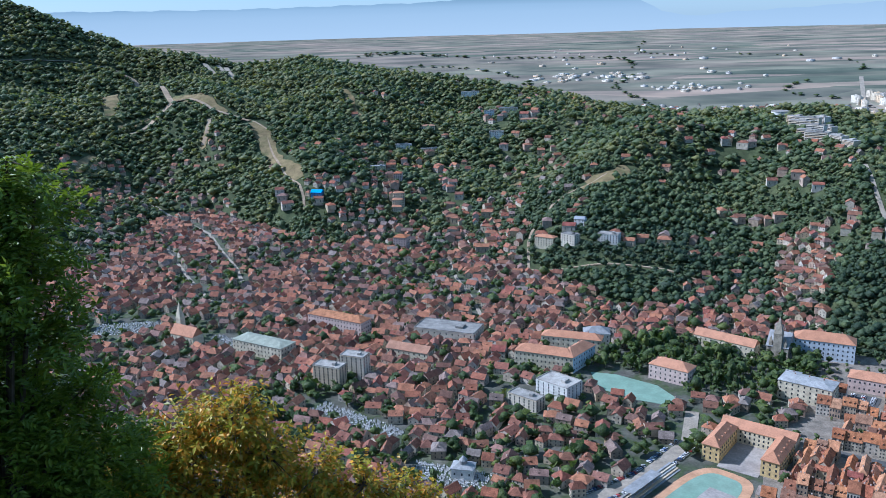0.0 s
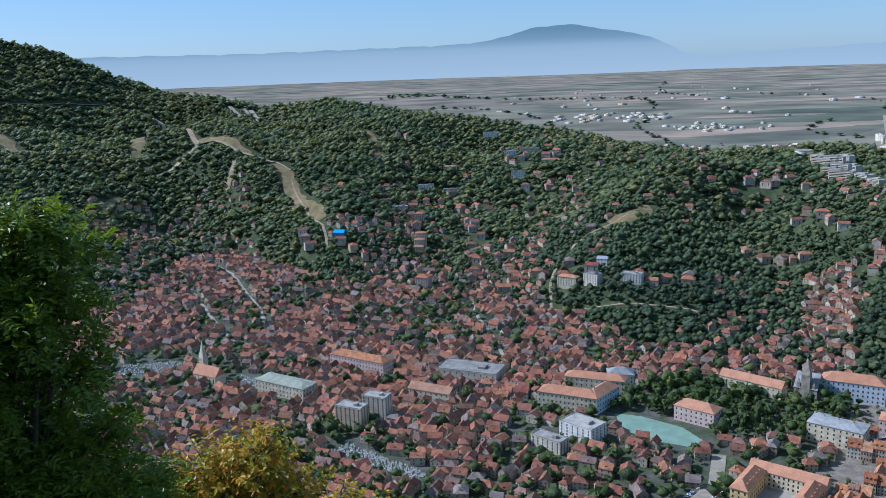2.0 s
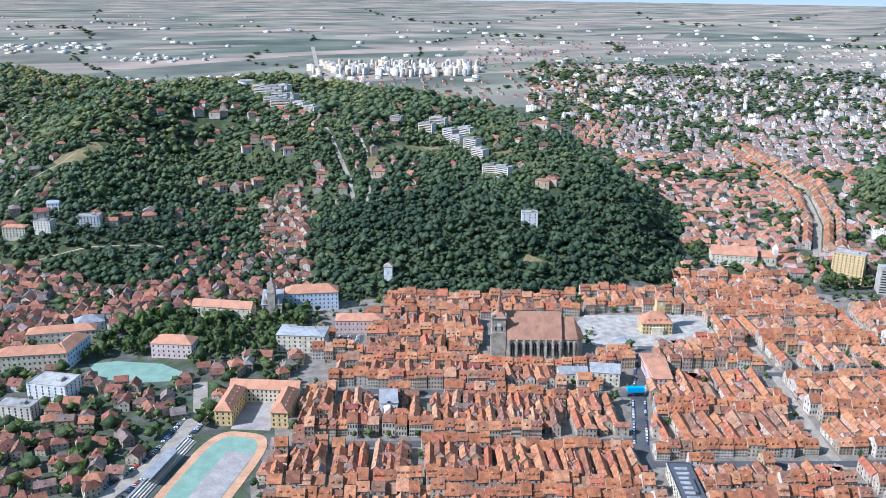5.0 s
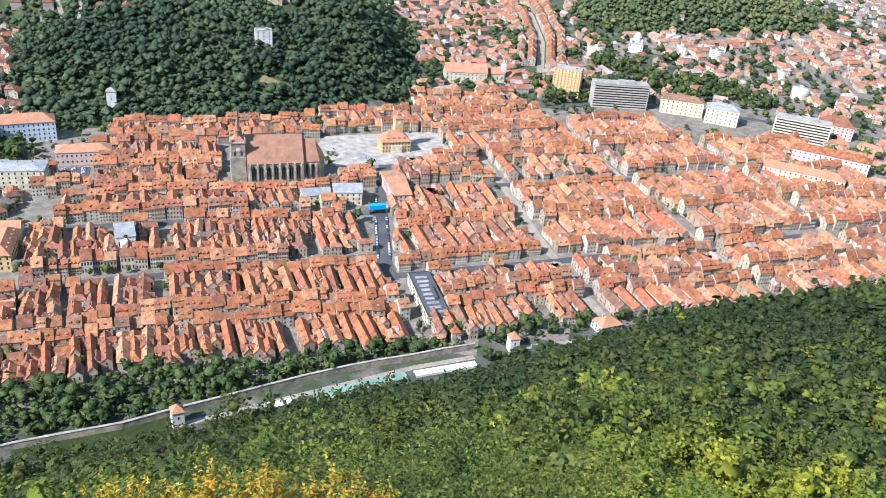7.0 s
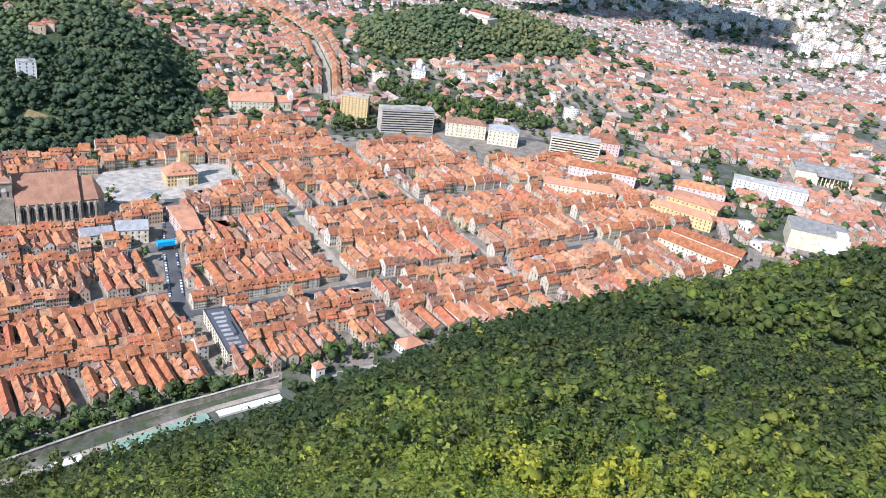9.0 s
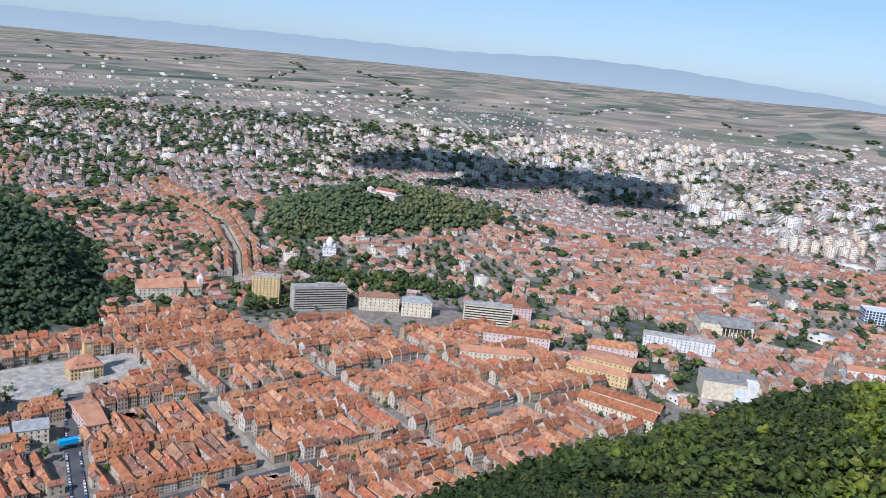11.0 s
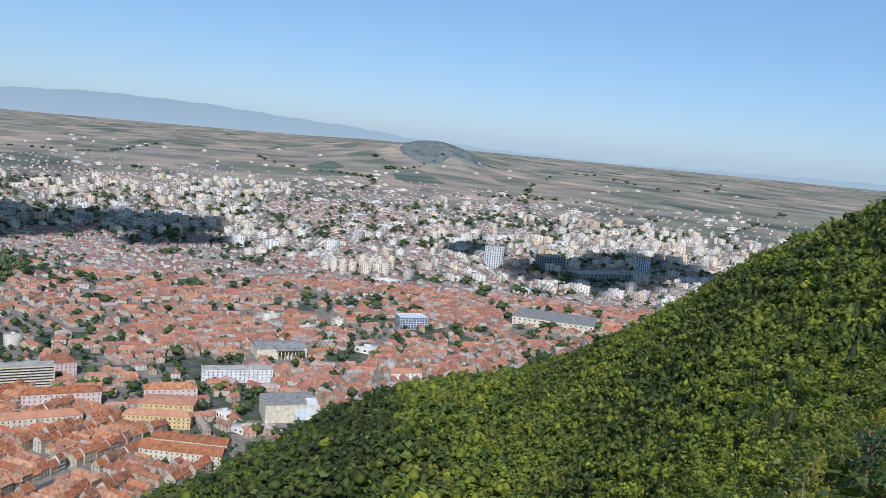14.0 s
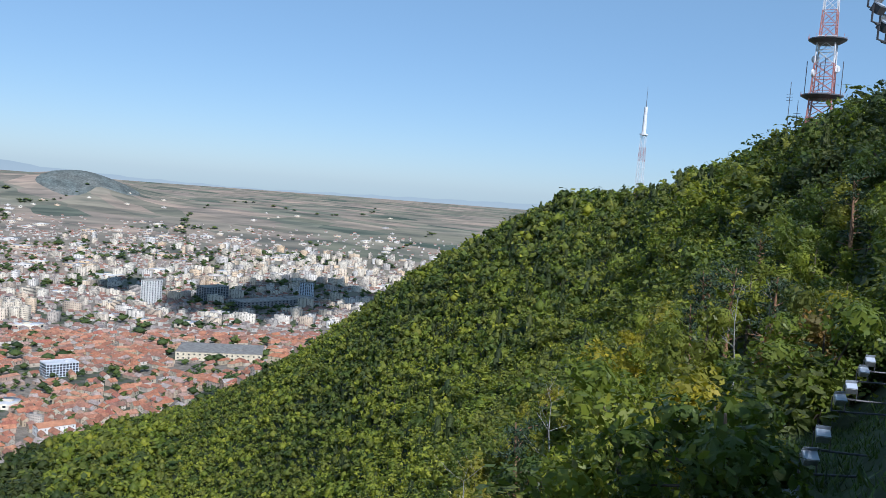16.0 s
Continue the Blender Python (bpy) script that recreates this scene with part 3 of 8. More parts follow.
def house_kit(cols, floors, chimneys=1, dormers=0, hip=False, ends=True):
    """A pitched house: walls 0, roof 1, glass 2, chimney 3."""
    k = Kit()
    X, Y, Hh, G = lin(0.5), lin(0, 0.5), lin(0, 0, 1), lin(0, 0, 1, 1)

    def neg(a):
        return tuple(-p for p in a)
    for s in (1, -1):
        Ys = Y if s > 0 else neg(Y)
        k.face([(neg(X), Ys, one(-2.5)), (X, Ys, one(-2.5)), (X, Ys, Hh), (neg(X), Ys, Hh)], 0)
        Xs = X if s > 0 else neg(X)
        k.face([(Xs, neg(Y), one(-2.5)), (Xs, Y, one(-2.5)), (Xs, Y, Hh), (Xs, neg(Y), Hh)], 0)
        if not hip:
            k.face([(Xs, neg(Y), Hh), (Xs, Y, Hh), (Xs, one(0), G)], 0)
    ov = 0.45
    if hip:
        k1 = lin(0.5, -0.42)
        e = [(plus(X, one(ov)), plus(Y, one(ov))), (plus(neg(X), one(-ov)), plus(Y, one(ov))), (plus(neg(X), one(-ov)), plus(neg(Y), one(-ov))), (plus(X, one(ov)), plus(neg(Y), one(-ov)))]
        lo = plus(Hh, one(-0.2))
        k.face([(*e[0], lo), (*e[1], lo), (neg(k1), one(0), G), (k1, one(0), G)], 1)
        k.face([(*e[2], lo), (*e[3], lo), (k1, one(0), G), (neg(k1), one(0), G)], 1)
        k.face([(*e[3], lo), (*e[0], lo), (k1, one(0), G)], 1)
        k.face([(*e[1], lo), (*e[2], lo), (neg(k1), one(0), G)], 1)
    else:
        for s in (1, -1):
            Yo = plus(Y, one(ov)) if s > 0 else neg(plus(Y, one(ov)))
            Xa, Xb = plus(neg(X), one(-0.25)), plus(X, one(0.25))
            lo, hi, th = plus(Hh, one(-0.25)), plus(G, one(0.12)), 0.25
            k.face([(Xa, Yo, plus(lo, one(th))), (Xb, Yo, plus(lo, one(th))), (Xb, one(0), plus(hi, one(th))), (Xa, one(0), plus(hi, one(th)))], 1)
            k.face([(Xa, Yo, lo), (Xb, Yo, lo), (Xb, Yo, plus(lo, one(th))), (Xa, Yo, plus(lo, one(th)))], 1)
            for Xe in (Xa, Xb):
                k.face([(Xe, Yo, lo), (Xe, one(0), hi), (Xe, one(0), plus(hi, one(th))), (Xe, Yo, plus(lo, one(th)))], 1)
    for s in (1, -1):
        Yw = plus(lin(0, 0.5 * s), one(0.05 * s))
        for i in range(cols):
            fx = (i + 0.5) / cols - 0.5
            for j in range(floors):
                fz = (j + 0.3) / floors * 0.95
                zt = lin(0, 0, fz + 0.45 / floors)
                k.face([(lin(fx, 0, 0, 0, -0.55), Yw, lin(0, 0, fz)), (lin(fx, 0, 0, 0, 0.55), Yw, lin(0, 0, fz)), (lin(fx, 0, 0, 0, 0.55), Yw, zt), (lin(fx, 0, 0, 0, -0.55), Yw, zt)], 2)
        if ends:
            Xw = plus(lin(0.5 * s), one(0.05 * s))
            for fy in (-0.22, 0.22):
                for j in range(floors):
                    fz = (j + 0.3) / floors * 0.95
                    zt = lin(0, 0, fz + 0.45 / floors)
                    k.face([(Xw, lin(0, fy, 0, 0, -0.5), lin(0, 0, fz)), (Xw, lin(0, fy, 0, 0, 0.5), lin(0, 0, fz)), (Xw, lin(0, fy, 0, 0, 0.5), zt), (Xw, lin(0, fy, 0, 0, -0.5), zt)], 2)
    for i in range(chimneys):
        fx = -0.3 + 0.55 * i
        k.boxk((lin(fx, 0, 0, 0, -0.45), lin(fx, 0, 0, 0, 0.45)), (lin(0, 0.1, 0, 0, -0.4), lin(0, 0.1, 0, 0, 0.4)), (lin(0, 0, 1, 0.5), lin(0, 0, 1, 1, 0.9)), 3)
    for i in range(dormers):
        fx = (i + 0.5) / dormers - 0.5
        for s in (1, -1):
            y0, y1 = sorted((0.36 * s, 0.12 * s))
            k.boxk((lin(fx, 0, 0, 0, -0.8), lin(fx, 0, 0, 0, 0.8)), (lin(0, y0), lin(0, y1)), (lin(0, 0, 1, 0.15), lin(0, 0, 1, 0.62)), 4)
            yw = plus(lin(0, 0.36 * s), one(0.05 * s))
            k.face([(lin(fx, 0, 0, 0, -0.55), yw, lin(0, 0, 1, 0.27)), (lin(fx, 0, 0, 0, 0.55), yw, lin(0, 0, 1, 0.27)), (lin(fx, 0, 0, 0, 0.55), yw, lin(0, 0, 1, 0.56)), (lin(fx, 0, 0, 0, -0.55), yw, lin(0, 0, 1, 0.56))], 2)
    return k.done()


def block_kit(cols, floors, bands=False):
    """A flat-roofed block: walls 0, roof 1, glass 2."""
    k = Kit()
    X, Y = (lin(-0.5), lin(0.5)), (lin(0, -0.5), lin(0, 0.5))
    k.boxk(X, Y, (one(-3), lin(0, 0, 1)), 0)
    k.boxk((lin(-0.5, 0, 0, 0, 0.4), lin(0.5, 0, 0, 0, -0.4)), (lin(0, -0.5, 0, 0, 0.4), lin(0, 0.5, 0, 0, -0.4)), (lin(0, 0, 1), lin(0, 0, 1, 0, 0.1)), 1)
    k.boxk((lin(-0.1), lin(0.1)), (lin(0, -0.25), lin(0, 0.2)), (lin(0, 0, 1), lin(0, 0, 1, 0, 2.4)), 0)
    for s in (1, -1):
        Yw, Xw = plus(lin(0, 0.5 * s), one(0.06 * s)), plus(lin(0.5 * s), one(0.06 * s))
        for j in range(floors):
            a, b = lin(0, 0, (j + 0.36) / floors), lin(0, 0, (j + 0.74) / floors)
            if bands:
                k.face([(lin(-0.48), Yw, a), (lin(0.48), Yw, a), (lin(0.48), Yw, b), (lin(-0.48), Yw, b)], 2)
            else:
                for i in range(cols):
                    f0, f1 = (i + 0.32) / cols - 0.5, (i + 0.68) / cols - 0.5
                    k.face([(lin(f0), Yw, a), (lin(f1), Yw, a), (lin(f1), Yw, b), (lin(f0), Yw, b)], 2)
            for f0, f1 in ((-0.3, -0.14), (0.14, 0.3)):
                k.face([(Xw, lin(0, f0), a), (Xw, lin(0, f1), a), (Xw, lin(0, f1), b), (Xw, lin(0, f0), b)], 2)
    return k.done()


class Mass:
    """Many kit copies in one mesh."""

    def __init__(self):
        self.v, self.l, self.n, self.m, self.t, self.count = [], [], [], [], [], 0

    def lay(self, kit, sizes, x, y, z, rot, tint):
        sizes = np.atleast_2d(np.asarray(sizes, float))
        if len(sizes) == 0:
            return
        n, k = len(sizes), len(kit.c)
        p = np.concatenate([sizes, np.ones((n, 1))], 1)
        v = np.einsum("kdc,nc->nkd", kit.c, p)
        ca, sa = np.cos(rot)[:, None], np.sin(rot)[:, None]
        w = np.stack([v[..., 0] * ca - v[..., 1] * sa + np.asarray(x)[:, None], v[..., 0] * sa + v[..., 1] * ca + np.asarray(y)[:, None], v[..., 2] + np.asarray(z)[:, None]], -1)
        self.v.append(w.reshape(-1, 3))
        self.l.append((kit.loops[None, :] + (self.count + k * np.arange(n))[:, None]).ravel())
        self.n.append(np.tile(kit.total, n))
        self.m.append(np.tile(kit.m, n))
        self.t.append(np.repeat(np.asarray(tint, float), k))
        self.count += n * k

    def object(self, name, mats, label, category, parent=None, kind="stuff", smooth_=False):
        me = bpy.data.meshes.new(name)
        v, l, n = np.concatenate(self.v), np.concatenate(self.l), np.concatenate(self.n)
        me.vertices.add(len(v))
        me.vertices.foreach_set("co", v.astype(np.float32).ravel())
        me.loops.add(len(l))
        me.loops.foreach_set("vertex_index", l.astype(np.int32))
        me.polygons.add(len(n))
        me.polygons.foreach_set("loop_start", np.concatenate([[0], np.cumsum(n)[:-1]]).astype(np.int32))
        me.polygons.foreach_set("loop_total", n.astype(np.int32))
        for m in mats:
            me.materials.append(m)
        me.polygons.foreach_set("material_index", np.concatenate(self.m).astype(np.int32))
        a = me.attributes.new("tint", "FLOAT", "POINT")
        a.data.foreach_set("value", np.concatenate(self.t).astype(np.float32))
        if smooth_:
            me.polygons.foreach_set("use_smooth", [True] * len(n))
        me.update(calc_edges=True)
        ob = new(name, me)
        return tagged(ob, label, category, kind=kind)


def kit_part(kit, sizes, material_index):
    """One material's faces of a kit at given sizes, as a Shape."""
    v = kit.c @ np.array([*sizes, 1.0])
    s = Shape()
    for f, m in zip(kit.f, kit.m):
        if m == material_index:
            s.add([v[i] for i in f], [tuple(range(len(f)))])
    return s

# ---- the ground, one sheet from the lookout to the horizon ----
MEADOW_LINES = [(polar(12.5, 1890), polar(11.5, 1760), 19), (polar(11.5, 1760), polar(9.9, 1565), 17), (polar(-12.3, 1452), polar(-9.6, 1412), 17), (polar(-9.6, 1408), polar(-7.0, 1340), 9), (polar(20.5, 2330), polar(21.3, 2090), 18),
                (polar(20.8, 2040), polar(18.9, 2070), 10), (polar(17.2, 2110), polar(14.2, 1950), 18), (polar(15.4, 1930), polar(15.8, 1860), 9), (polar(29.5, 2230), polar(28.0, 2075), 22), (polar(27.6, 2090), polar(27.0, 2060), 16),
                (polar(-31, 1390), polar(-34.0, 1400), 18), (polar(-29.2, 1300), polar(-30.0, 1380), 10), (polar(-37.5, 1340), polar(-39, 1350), 10), (polar(-40, 1010), polar(-41.5, 1000), 9), (polar(-4.0, 1560), polar(-6.5, 1600), 8), (polar(2.0, 1760), polar(0.5, 1790), 8),
                (polar(5.5, 1950), polar(6.5, 2100), 9), (polar(-17.5, 1560), polar(-16, 1600), 7), (polar(-21.6, 1860), polar(-23, 1850), 10), (polar(23.5, 1800), polar(22.5, 1880), 9)]


def near_line(x, y, a, b):
    ax, ay = a
    dx, dy = b[0] - ax, b[1] - ay
    t = np.clip(((x - ax) * dx + (y - ay) * dy) / (dx * dx + dy * dy), 0, 1)
    return np.hypot(x - ax - t * dx, y - ay - t * dy)


def in_meadow(x, y):
    d = np.full(np.shape(x), 1e9)
    for a, b, w in MEADOW_LINES:
        d = np.minimum(d, near_line(x, y, a, b) - w)
    return d < 6 * rough(x, y, 20, 5)


def slope_zone(x, y):
    """True on the forested mountainsides."""
    r, az = np.hypot(x, y), np.degrees(np.arctan2(-x, y))
    own = r < np.interp(az, T_AZ, T_R) + np.interp(az, [-130, -114, -104], [200, 10, -6])
    far = (az > -50.5) & (az < 75) & (r > np.interp(az, R_AZ, R_FOOT) + 8) & (r < np.interp(az, R_AZ, R_CREST) + 260)
    cx, cy = polar(-68.5, 1640)
    ca, sa = math.cos(radians(-33)), math.sin(radians(-33))
    castle = (((x - cx) * ca + (y - cy) * sa) / 250) ** 2 + ((-(x - cx) * sa + (y - cy) * ca) / 175) ** 2 < 1 + 0.25 * rough(x, y, 60, 3)
    return own, far, castle


rings = np.concatenate([[2.5, 4, 6], np.geomspace(8, 600, 66), np.arange(612, 2700, 22.0), np.geomspace(2712, 4760, 44)])
azs = np.radians(np.arange(0, 360, 1.0))
gx, gy = -np.sin(azs)[None, :] * rings[:, None], np.cos(azs)[None, :] * rings[:, None]
gz = land(gx, gy)
nr, na = gx.shape
verts = np.concatenate([np.stack([gx, gy, gz], -1).reshape(-1, 3), [[0, 0, ground(0.01, 0.01)]]])
faces, kinds = [], []
for i in range(nr - 1):
    for j in range(na):
        k = (j + 1) % na
        faces.append((i * na + j, i * na + k, (i + 1) * na + k, (i + 1) * na + j))
faces += [(nr * na, (j + 1) % na, j) for j in range(na)]
fx, fy = (gx[:-1] + gx[1:]).ravel() / 2, (gy[:-1] + gy[1:]).ravel() / 2
own, far, castle = slope_zone(fx, fy)
kinds = np.where(own | far | castle, 1, 0)
kinds = np.where((np.hypot(fx, fy) > 2550 + 150 * rough(fx, fy, 300, 2)) & (kinds == 0), 2, kinds)
fu, fv_ = fx * U_AX[0] + fy * U_AX[1], fx * V_AX[0] + fy * V_AX[1]
kinds = np.where((kinds == 0) & (fu > -115) & (fu < 745) & (fv_ > 462) & (fv_ < 935), 3, kinds)
f_az, f_r = np.degrees(np.arctan2(-fx, fy)), np.hypot(fx, fy)
kinds = np.where((kinds == 0) & (f_az < -62) & (f_r > 900) & (rough(fx, fy, 55, 11) > -0.25), 3, kinds)
kinds = np.where((np.hypot(fx, fy) < 30) & (np.degrees(np.arctan2(-fx, fy)) < -146), 4, kinds)
kinds = np.concatenate([kinds, np.ones(na, int)])
land_mesh = mesh_of("ground", verts, faces, [TOWN_FLOOR, FOREST_FLOOR, FIELDS, PAVED_FLOOR, GRASS], kinds)
vr = np.hypot(verts[:, 0], verts[:, 1]) + 1e-6
stretch = np.maximum(1, EYE_Z / np.maximum(EYE_Z - plain(vr), 20))  # the far plain is drawn in to fit the camera's view: its unsqueezed measure
sv = land_mesh.attributes.new("unsqueezed", "FLOAT_VECTOR", "POINT")
sv.data.foreach_set("vector", np.stack([verts[:, 0] * stretch, verts[:, 1] * stretch, 0 * vr], 1).astype(np.float32).ravel())
land_mesh.polygons.foreach_set("use_smooth", [True] * len(faces))
tagged(new("ground", land_mesh), "wide valley floor with town soil, forest slopes and farmland", "ground", kind="structure")

# the wooded crown of the lone hill on the plain, its colour paled for haze
hv, hf = [], []
for cxy, a_, b_ in ((polar(-101.5, 4345), 1.0, 1.0),):
    for i in range(13):
        for j in range(40):
            q = 6.2832 * j / 40
            rr_ = (i / 12) * (215 + 45 * math.sin(3 * q + 1) + 25 * math.sin(5 * q))
            px, py = cxy[0] + rr_ * math.cos(q), cxy[1] + rr_ * math.sin(q)
            hv.append((px, py, ground(px, py) + (3 if i < 12 else -4)))
    hf += [(i * 40 + j, i * 40 + (j + 1) % 40, (i + 1) * 40 + (j + 1) % 40, (i + 1) * 40 + j) for i in range(12) for j in range(40)]
tagged(new("backdrop_hill", mesh_of("backdrop_hill", hv, hf, [FAR_WOOD])), "lone dark wooded hill far out on the plain", "hill", kind="structure")

# mountains along the horizon: azimuth and crest angle
M_AZ = [-180, -112, -105, -99.5, -96, -92, -86, -79.6, -75, -72, -62, -50, -40, -37, -32, -28, -23, -17.7, -15.8, -14, -11.8, -8.5, -6.75, -4.45, -1.9, 0.6, 10, 14, 40, 180]
M_EL = [0.4, -0.9, -0.75, -0.5, -0.13, 0.08, 0.49, 0.6, 0.37, 0.25, 0.27, 0.2, 0.22, 0.4, 0.36, 0.4, 0.17, -0.06, -0.25, 0.18, 1.25, 1.86, 2.15, 1.95, 1.28, 1.09, 0.99, 0.96, 1.2, 0.4]
ma = np.arange(-180, 180, 0.5)
crest = np.interp(ma, M_AZ, M_EL) + 0.03 * np.sin(ma * 2.3) + 0.02 * np.sin(ma * 5.1 + 1)
rows = []
for k in range(9):
    s = k / 8
    r = 4690 + 190 * s
    el = -1.35 + (crest + 1.35) * (0.25 * s + 0.75 * s ** 1.6)
    a = np.radians(ma)
    rr = r + 5 * np.sin(ma * 1.1 + 0.4 * k) * s
    rows.append(np.stack([-rr * np.sin(a), rr * np.cos(a), EYE_Z + rr * np.tan(np.radians(el))], -1))
n = len(ma)
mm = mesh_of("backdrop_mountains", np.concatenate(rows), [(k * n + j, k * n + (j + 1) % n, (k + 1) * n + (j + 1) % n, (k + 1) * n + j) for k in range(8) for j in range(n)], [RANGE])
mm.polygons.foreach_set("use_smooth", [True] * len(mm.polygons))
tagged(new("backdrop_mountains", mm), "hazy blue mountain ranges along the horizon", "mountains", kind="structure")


BLOCKED = []  # plan rectangles that houses and trees keep clear of: cx, cy, half length, half width, angle


def block(cx, cy, lx, ly, deg, margin=1.5):
    BLOCKED.append((cx, cy, lx / 2 + margin, ly / 2 + margin, radians(deg)))


def clear(x, y, r=4.0):
    """Which of the places lie outside every blocked rectangle, by r."""
    x, y = np.asarray(x, float), np.asarray(y, float)
    ok = np.ones(x.shape, bool)
    for cx, cy, a, b, g in BLOCKED:
        dx, dy = x - cx, y - cy
        c, s = math.cos(g), math.sin(g)
        ok &= ~((np.abs(dx * c + dy * s) < a + r) & (np.abs(-dx * s + dy * c) < b + r))
    return ok


def strip(name, points, width, material, label, category="road", lift=0.25, keep=True, deep=1.5):
    """A road or path laid on the ground along plan points."""
    pts = []
    for a, b in zip(points[:-1], points[1:]):
        n = max(2, int(math.dist(a, b) / 12))
        pts += [(a[0] + (b[0] - a[0]) * i / n, a[1] + (b[1] - a[1]) * i / n) for i in range(n)]
        if keep:
            block((a[0] + b[0]) / 2, (a[1] + b[1]) / 2, math.dist(a, b), width, math.degrees(math.atan2(b[1] - a[1], b[0] - a[0])), 0.2)
    pts.append(points[-1])
    vs = []
    for i, (x, y) in enumerate(pts):
        p, q = pts[max(i - 1, 0)], pts[min(i + 1, len(pts) - 1)]
        d = math.hypot(q[0] - p[0], q[1] - p[1])
        nx, ny = -(q[1] - p[1]) / d * width / 2, (q[0] - p[0]) / d * width / 2
        z = max(ground(x, y), ground(x + nx, y + ny), ground(x - nx, y - ny)) + lift
        vs += [(x + nx, y + ny, z), (x - nx, y - ny, z), (x + nx * 1.02, y + ny * 1.02, z - deep), (x - nx * 1.02, y - ny * 1.02, z - deep)]
    fs = []
    for i in range(len(pts) - 1):
        a, b = 4 * i, 4 * i + 4
        fs += [(a, a + 1, b + 1, b), (a, b, b + 2, a + 2), (a + 1, a + 3, b + 3, b + 1)]
    return tagged(new(name, mesh_of(name, vs, fs, [material])), label, category, kind="structure")


def pad(name, ring, material, label, category, z0=-1.0, z1=0.3):
    """A flat paved or painted area on the town floor."""
    cx, cy = sum(p[0] for p in ring) / len(ring), sum(p[1] for p in ring) / len(ring)
    s = Shape().prism(ring, z0, z1)
    return tagged(new(name, mesh_of(name, s.v, s.f, [material])), label, category, kind="structure")


def patch(name, a, b, width, material, label, lift=0.9):
    """A ragged-edged patch of open ground draped over a hillside."""
    n = max(4, int(math.dist(a, b) / 10))
    d = math.dist(a, b)
    ux, uy = (b[0] - a[0]) / d, (b[1] - a[1]) / d
    vs, m = [], 9
    for i in range(n + 1):
        f = i / n
        w = width * (0.35 + 0.65 * math.sin(math.pi * (0.06 + 0.88 * f)) ** 0.6) * (1 + 0.22 * math.sin(9 * f + a[0]) + 0.15 * math.sin(23 * f + a[1]))
        for j in range(m):
            o = (j / (m - 1) - 0.5) * w + width * 0.12 * math.sin(6 * f + a[1])
            x, y = a[0] + ux * d * f - uy * o, a[1] + uy * d * f + ux * o
            vs.append((x, y, ground(x, y) + lift))
    fs = [(i * m + j, i * m + j + 1, (i + 1) * m + j + 1, (i + 1) * m + j) for i in range(n) for j in range(m - 1)]
    return tagged(new(name, mesh_of(name, vs, fs, [material])), label, "meadow", kind="structure")


for a, b, w in MEADOW_LINES:
    patch("ground_meadow", a, b, w * 2.0, MEADOW, "dry yellow-brown meadow on a wooded hillside")
patch("ground_building_site", polar(-30.6, 1330), polar(-33.6, 1345), 60, DIRT, "bare orange earth of a hillside building site", 1.2)
# streets of the old town and the roads around it
strip("road_main_street", [uv(226, 800), uv(205, 735), uv(187, 668), uv(170, 590), uv(168, 560)], 13, ASPHALT, "grey asphalt street with parked cars between old houses", lift=0.23)
strip("road_lower_street", [uv(461, 930), uv(461, 700), uv(463, 560), uv(468, 478)], 9, PALE_ROAD, "pale paved street between rows of old houses", lift=0.26)
strip("road_middle_street", [uv(330, 795), uv(325, 700), uv(316, 600), uv(314, 480)], 8, PALE_ROAD, "pale paved street between rows of old houses", lift=0.29)
strip("road_east_street", [uv(600, 900), uv(602, 700), uv(604, 560), uv(610, 480)], 8, PALE_ROAD, "pale paved street between rows of old houses", lift=0.32)
strip("road_row_street", [uv(-80, 595), uv(60, 598), uv(168, 600)], 9, ASPHALT, "narrow asphalt street between rows of old houses", lift=0.35)
strip("road_upper_row_street", [uv(-90, 688), uv(60, 684), uv(188, 680)], 9, ASPHALT, "narrow asphalt street between rows of old houses", lift=0.38)
strip("road_cross_street", [uv(170, 566), uv(314, 566), uv(462, 570), uv(604, 572)], 8, ASPHALT, "narrow asphalt street between rows of old houses", lift=0.41)
strip("road_second_cross_street", [uv(196, 726), uv(330, 722), uv(461, 716), uv(602, 720), uv(700, 722)], 8, ASPHALT, "narrow asphalt street between rows of old houses", lift=0.44)
strip("road_boulevard", [(985, 590), (1060, 640), (1162, 706), (1276, 807), (1380, 920), (1475, 1028), (1612, 1217), (1800, 1500)], 11, PALE_ROAD, "broad pale boulevard leading out of the old town", lift=0.47)
strip("road_hospital_street", [uv(480, 940), uv(560, 955), uv(700, 900), uv(860, 800), uv(1000, 640)], 9, ASPHALT, "broad asphalt street along the edge of the old town", lift=0.50)
strip("road_stadium", [(60, 520), (102, 562), (146, 590), (196, 645), (215, 700)], 12, PALE_ROAD, "pale street beside the sports ground", lift=0.53)
strip("road_upper_suburb", [(-618, 1650), (-573, 1622), (-533, 1578), (-474, 1522), (-408, 1429), (-356, 1306), (-310, 1207), (-280, 1120)], 5.5, PALE_ROAD, "pale street winding up the crowded suburb", lift=0.56)
strip("road_lower_suburb", [(-460, 1350), (-363, 1154), (-300, 1040)], 4.5, PALE_ROAD, "pale street through the crowded suburb", lift=0.59)
strip("road_middle_suburb", [(3, 1216), (11, 1132), (30, 1040), (40, 960)], 4.5, PALE_ROAD, "pale street climbing between gardens", lift=0.62)
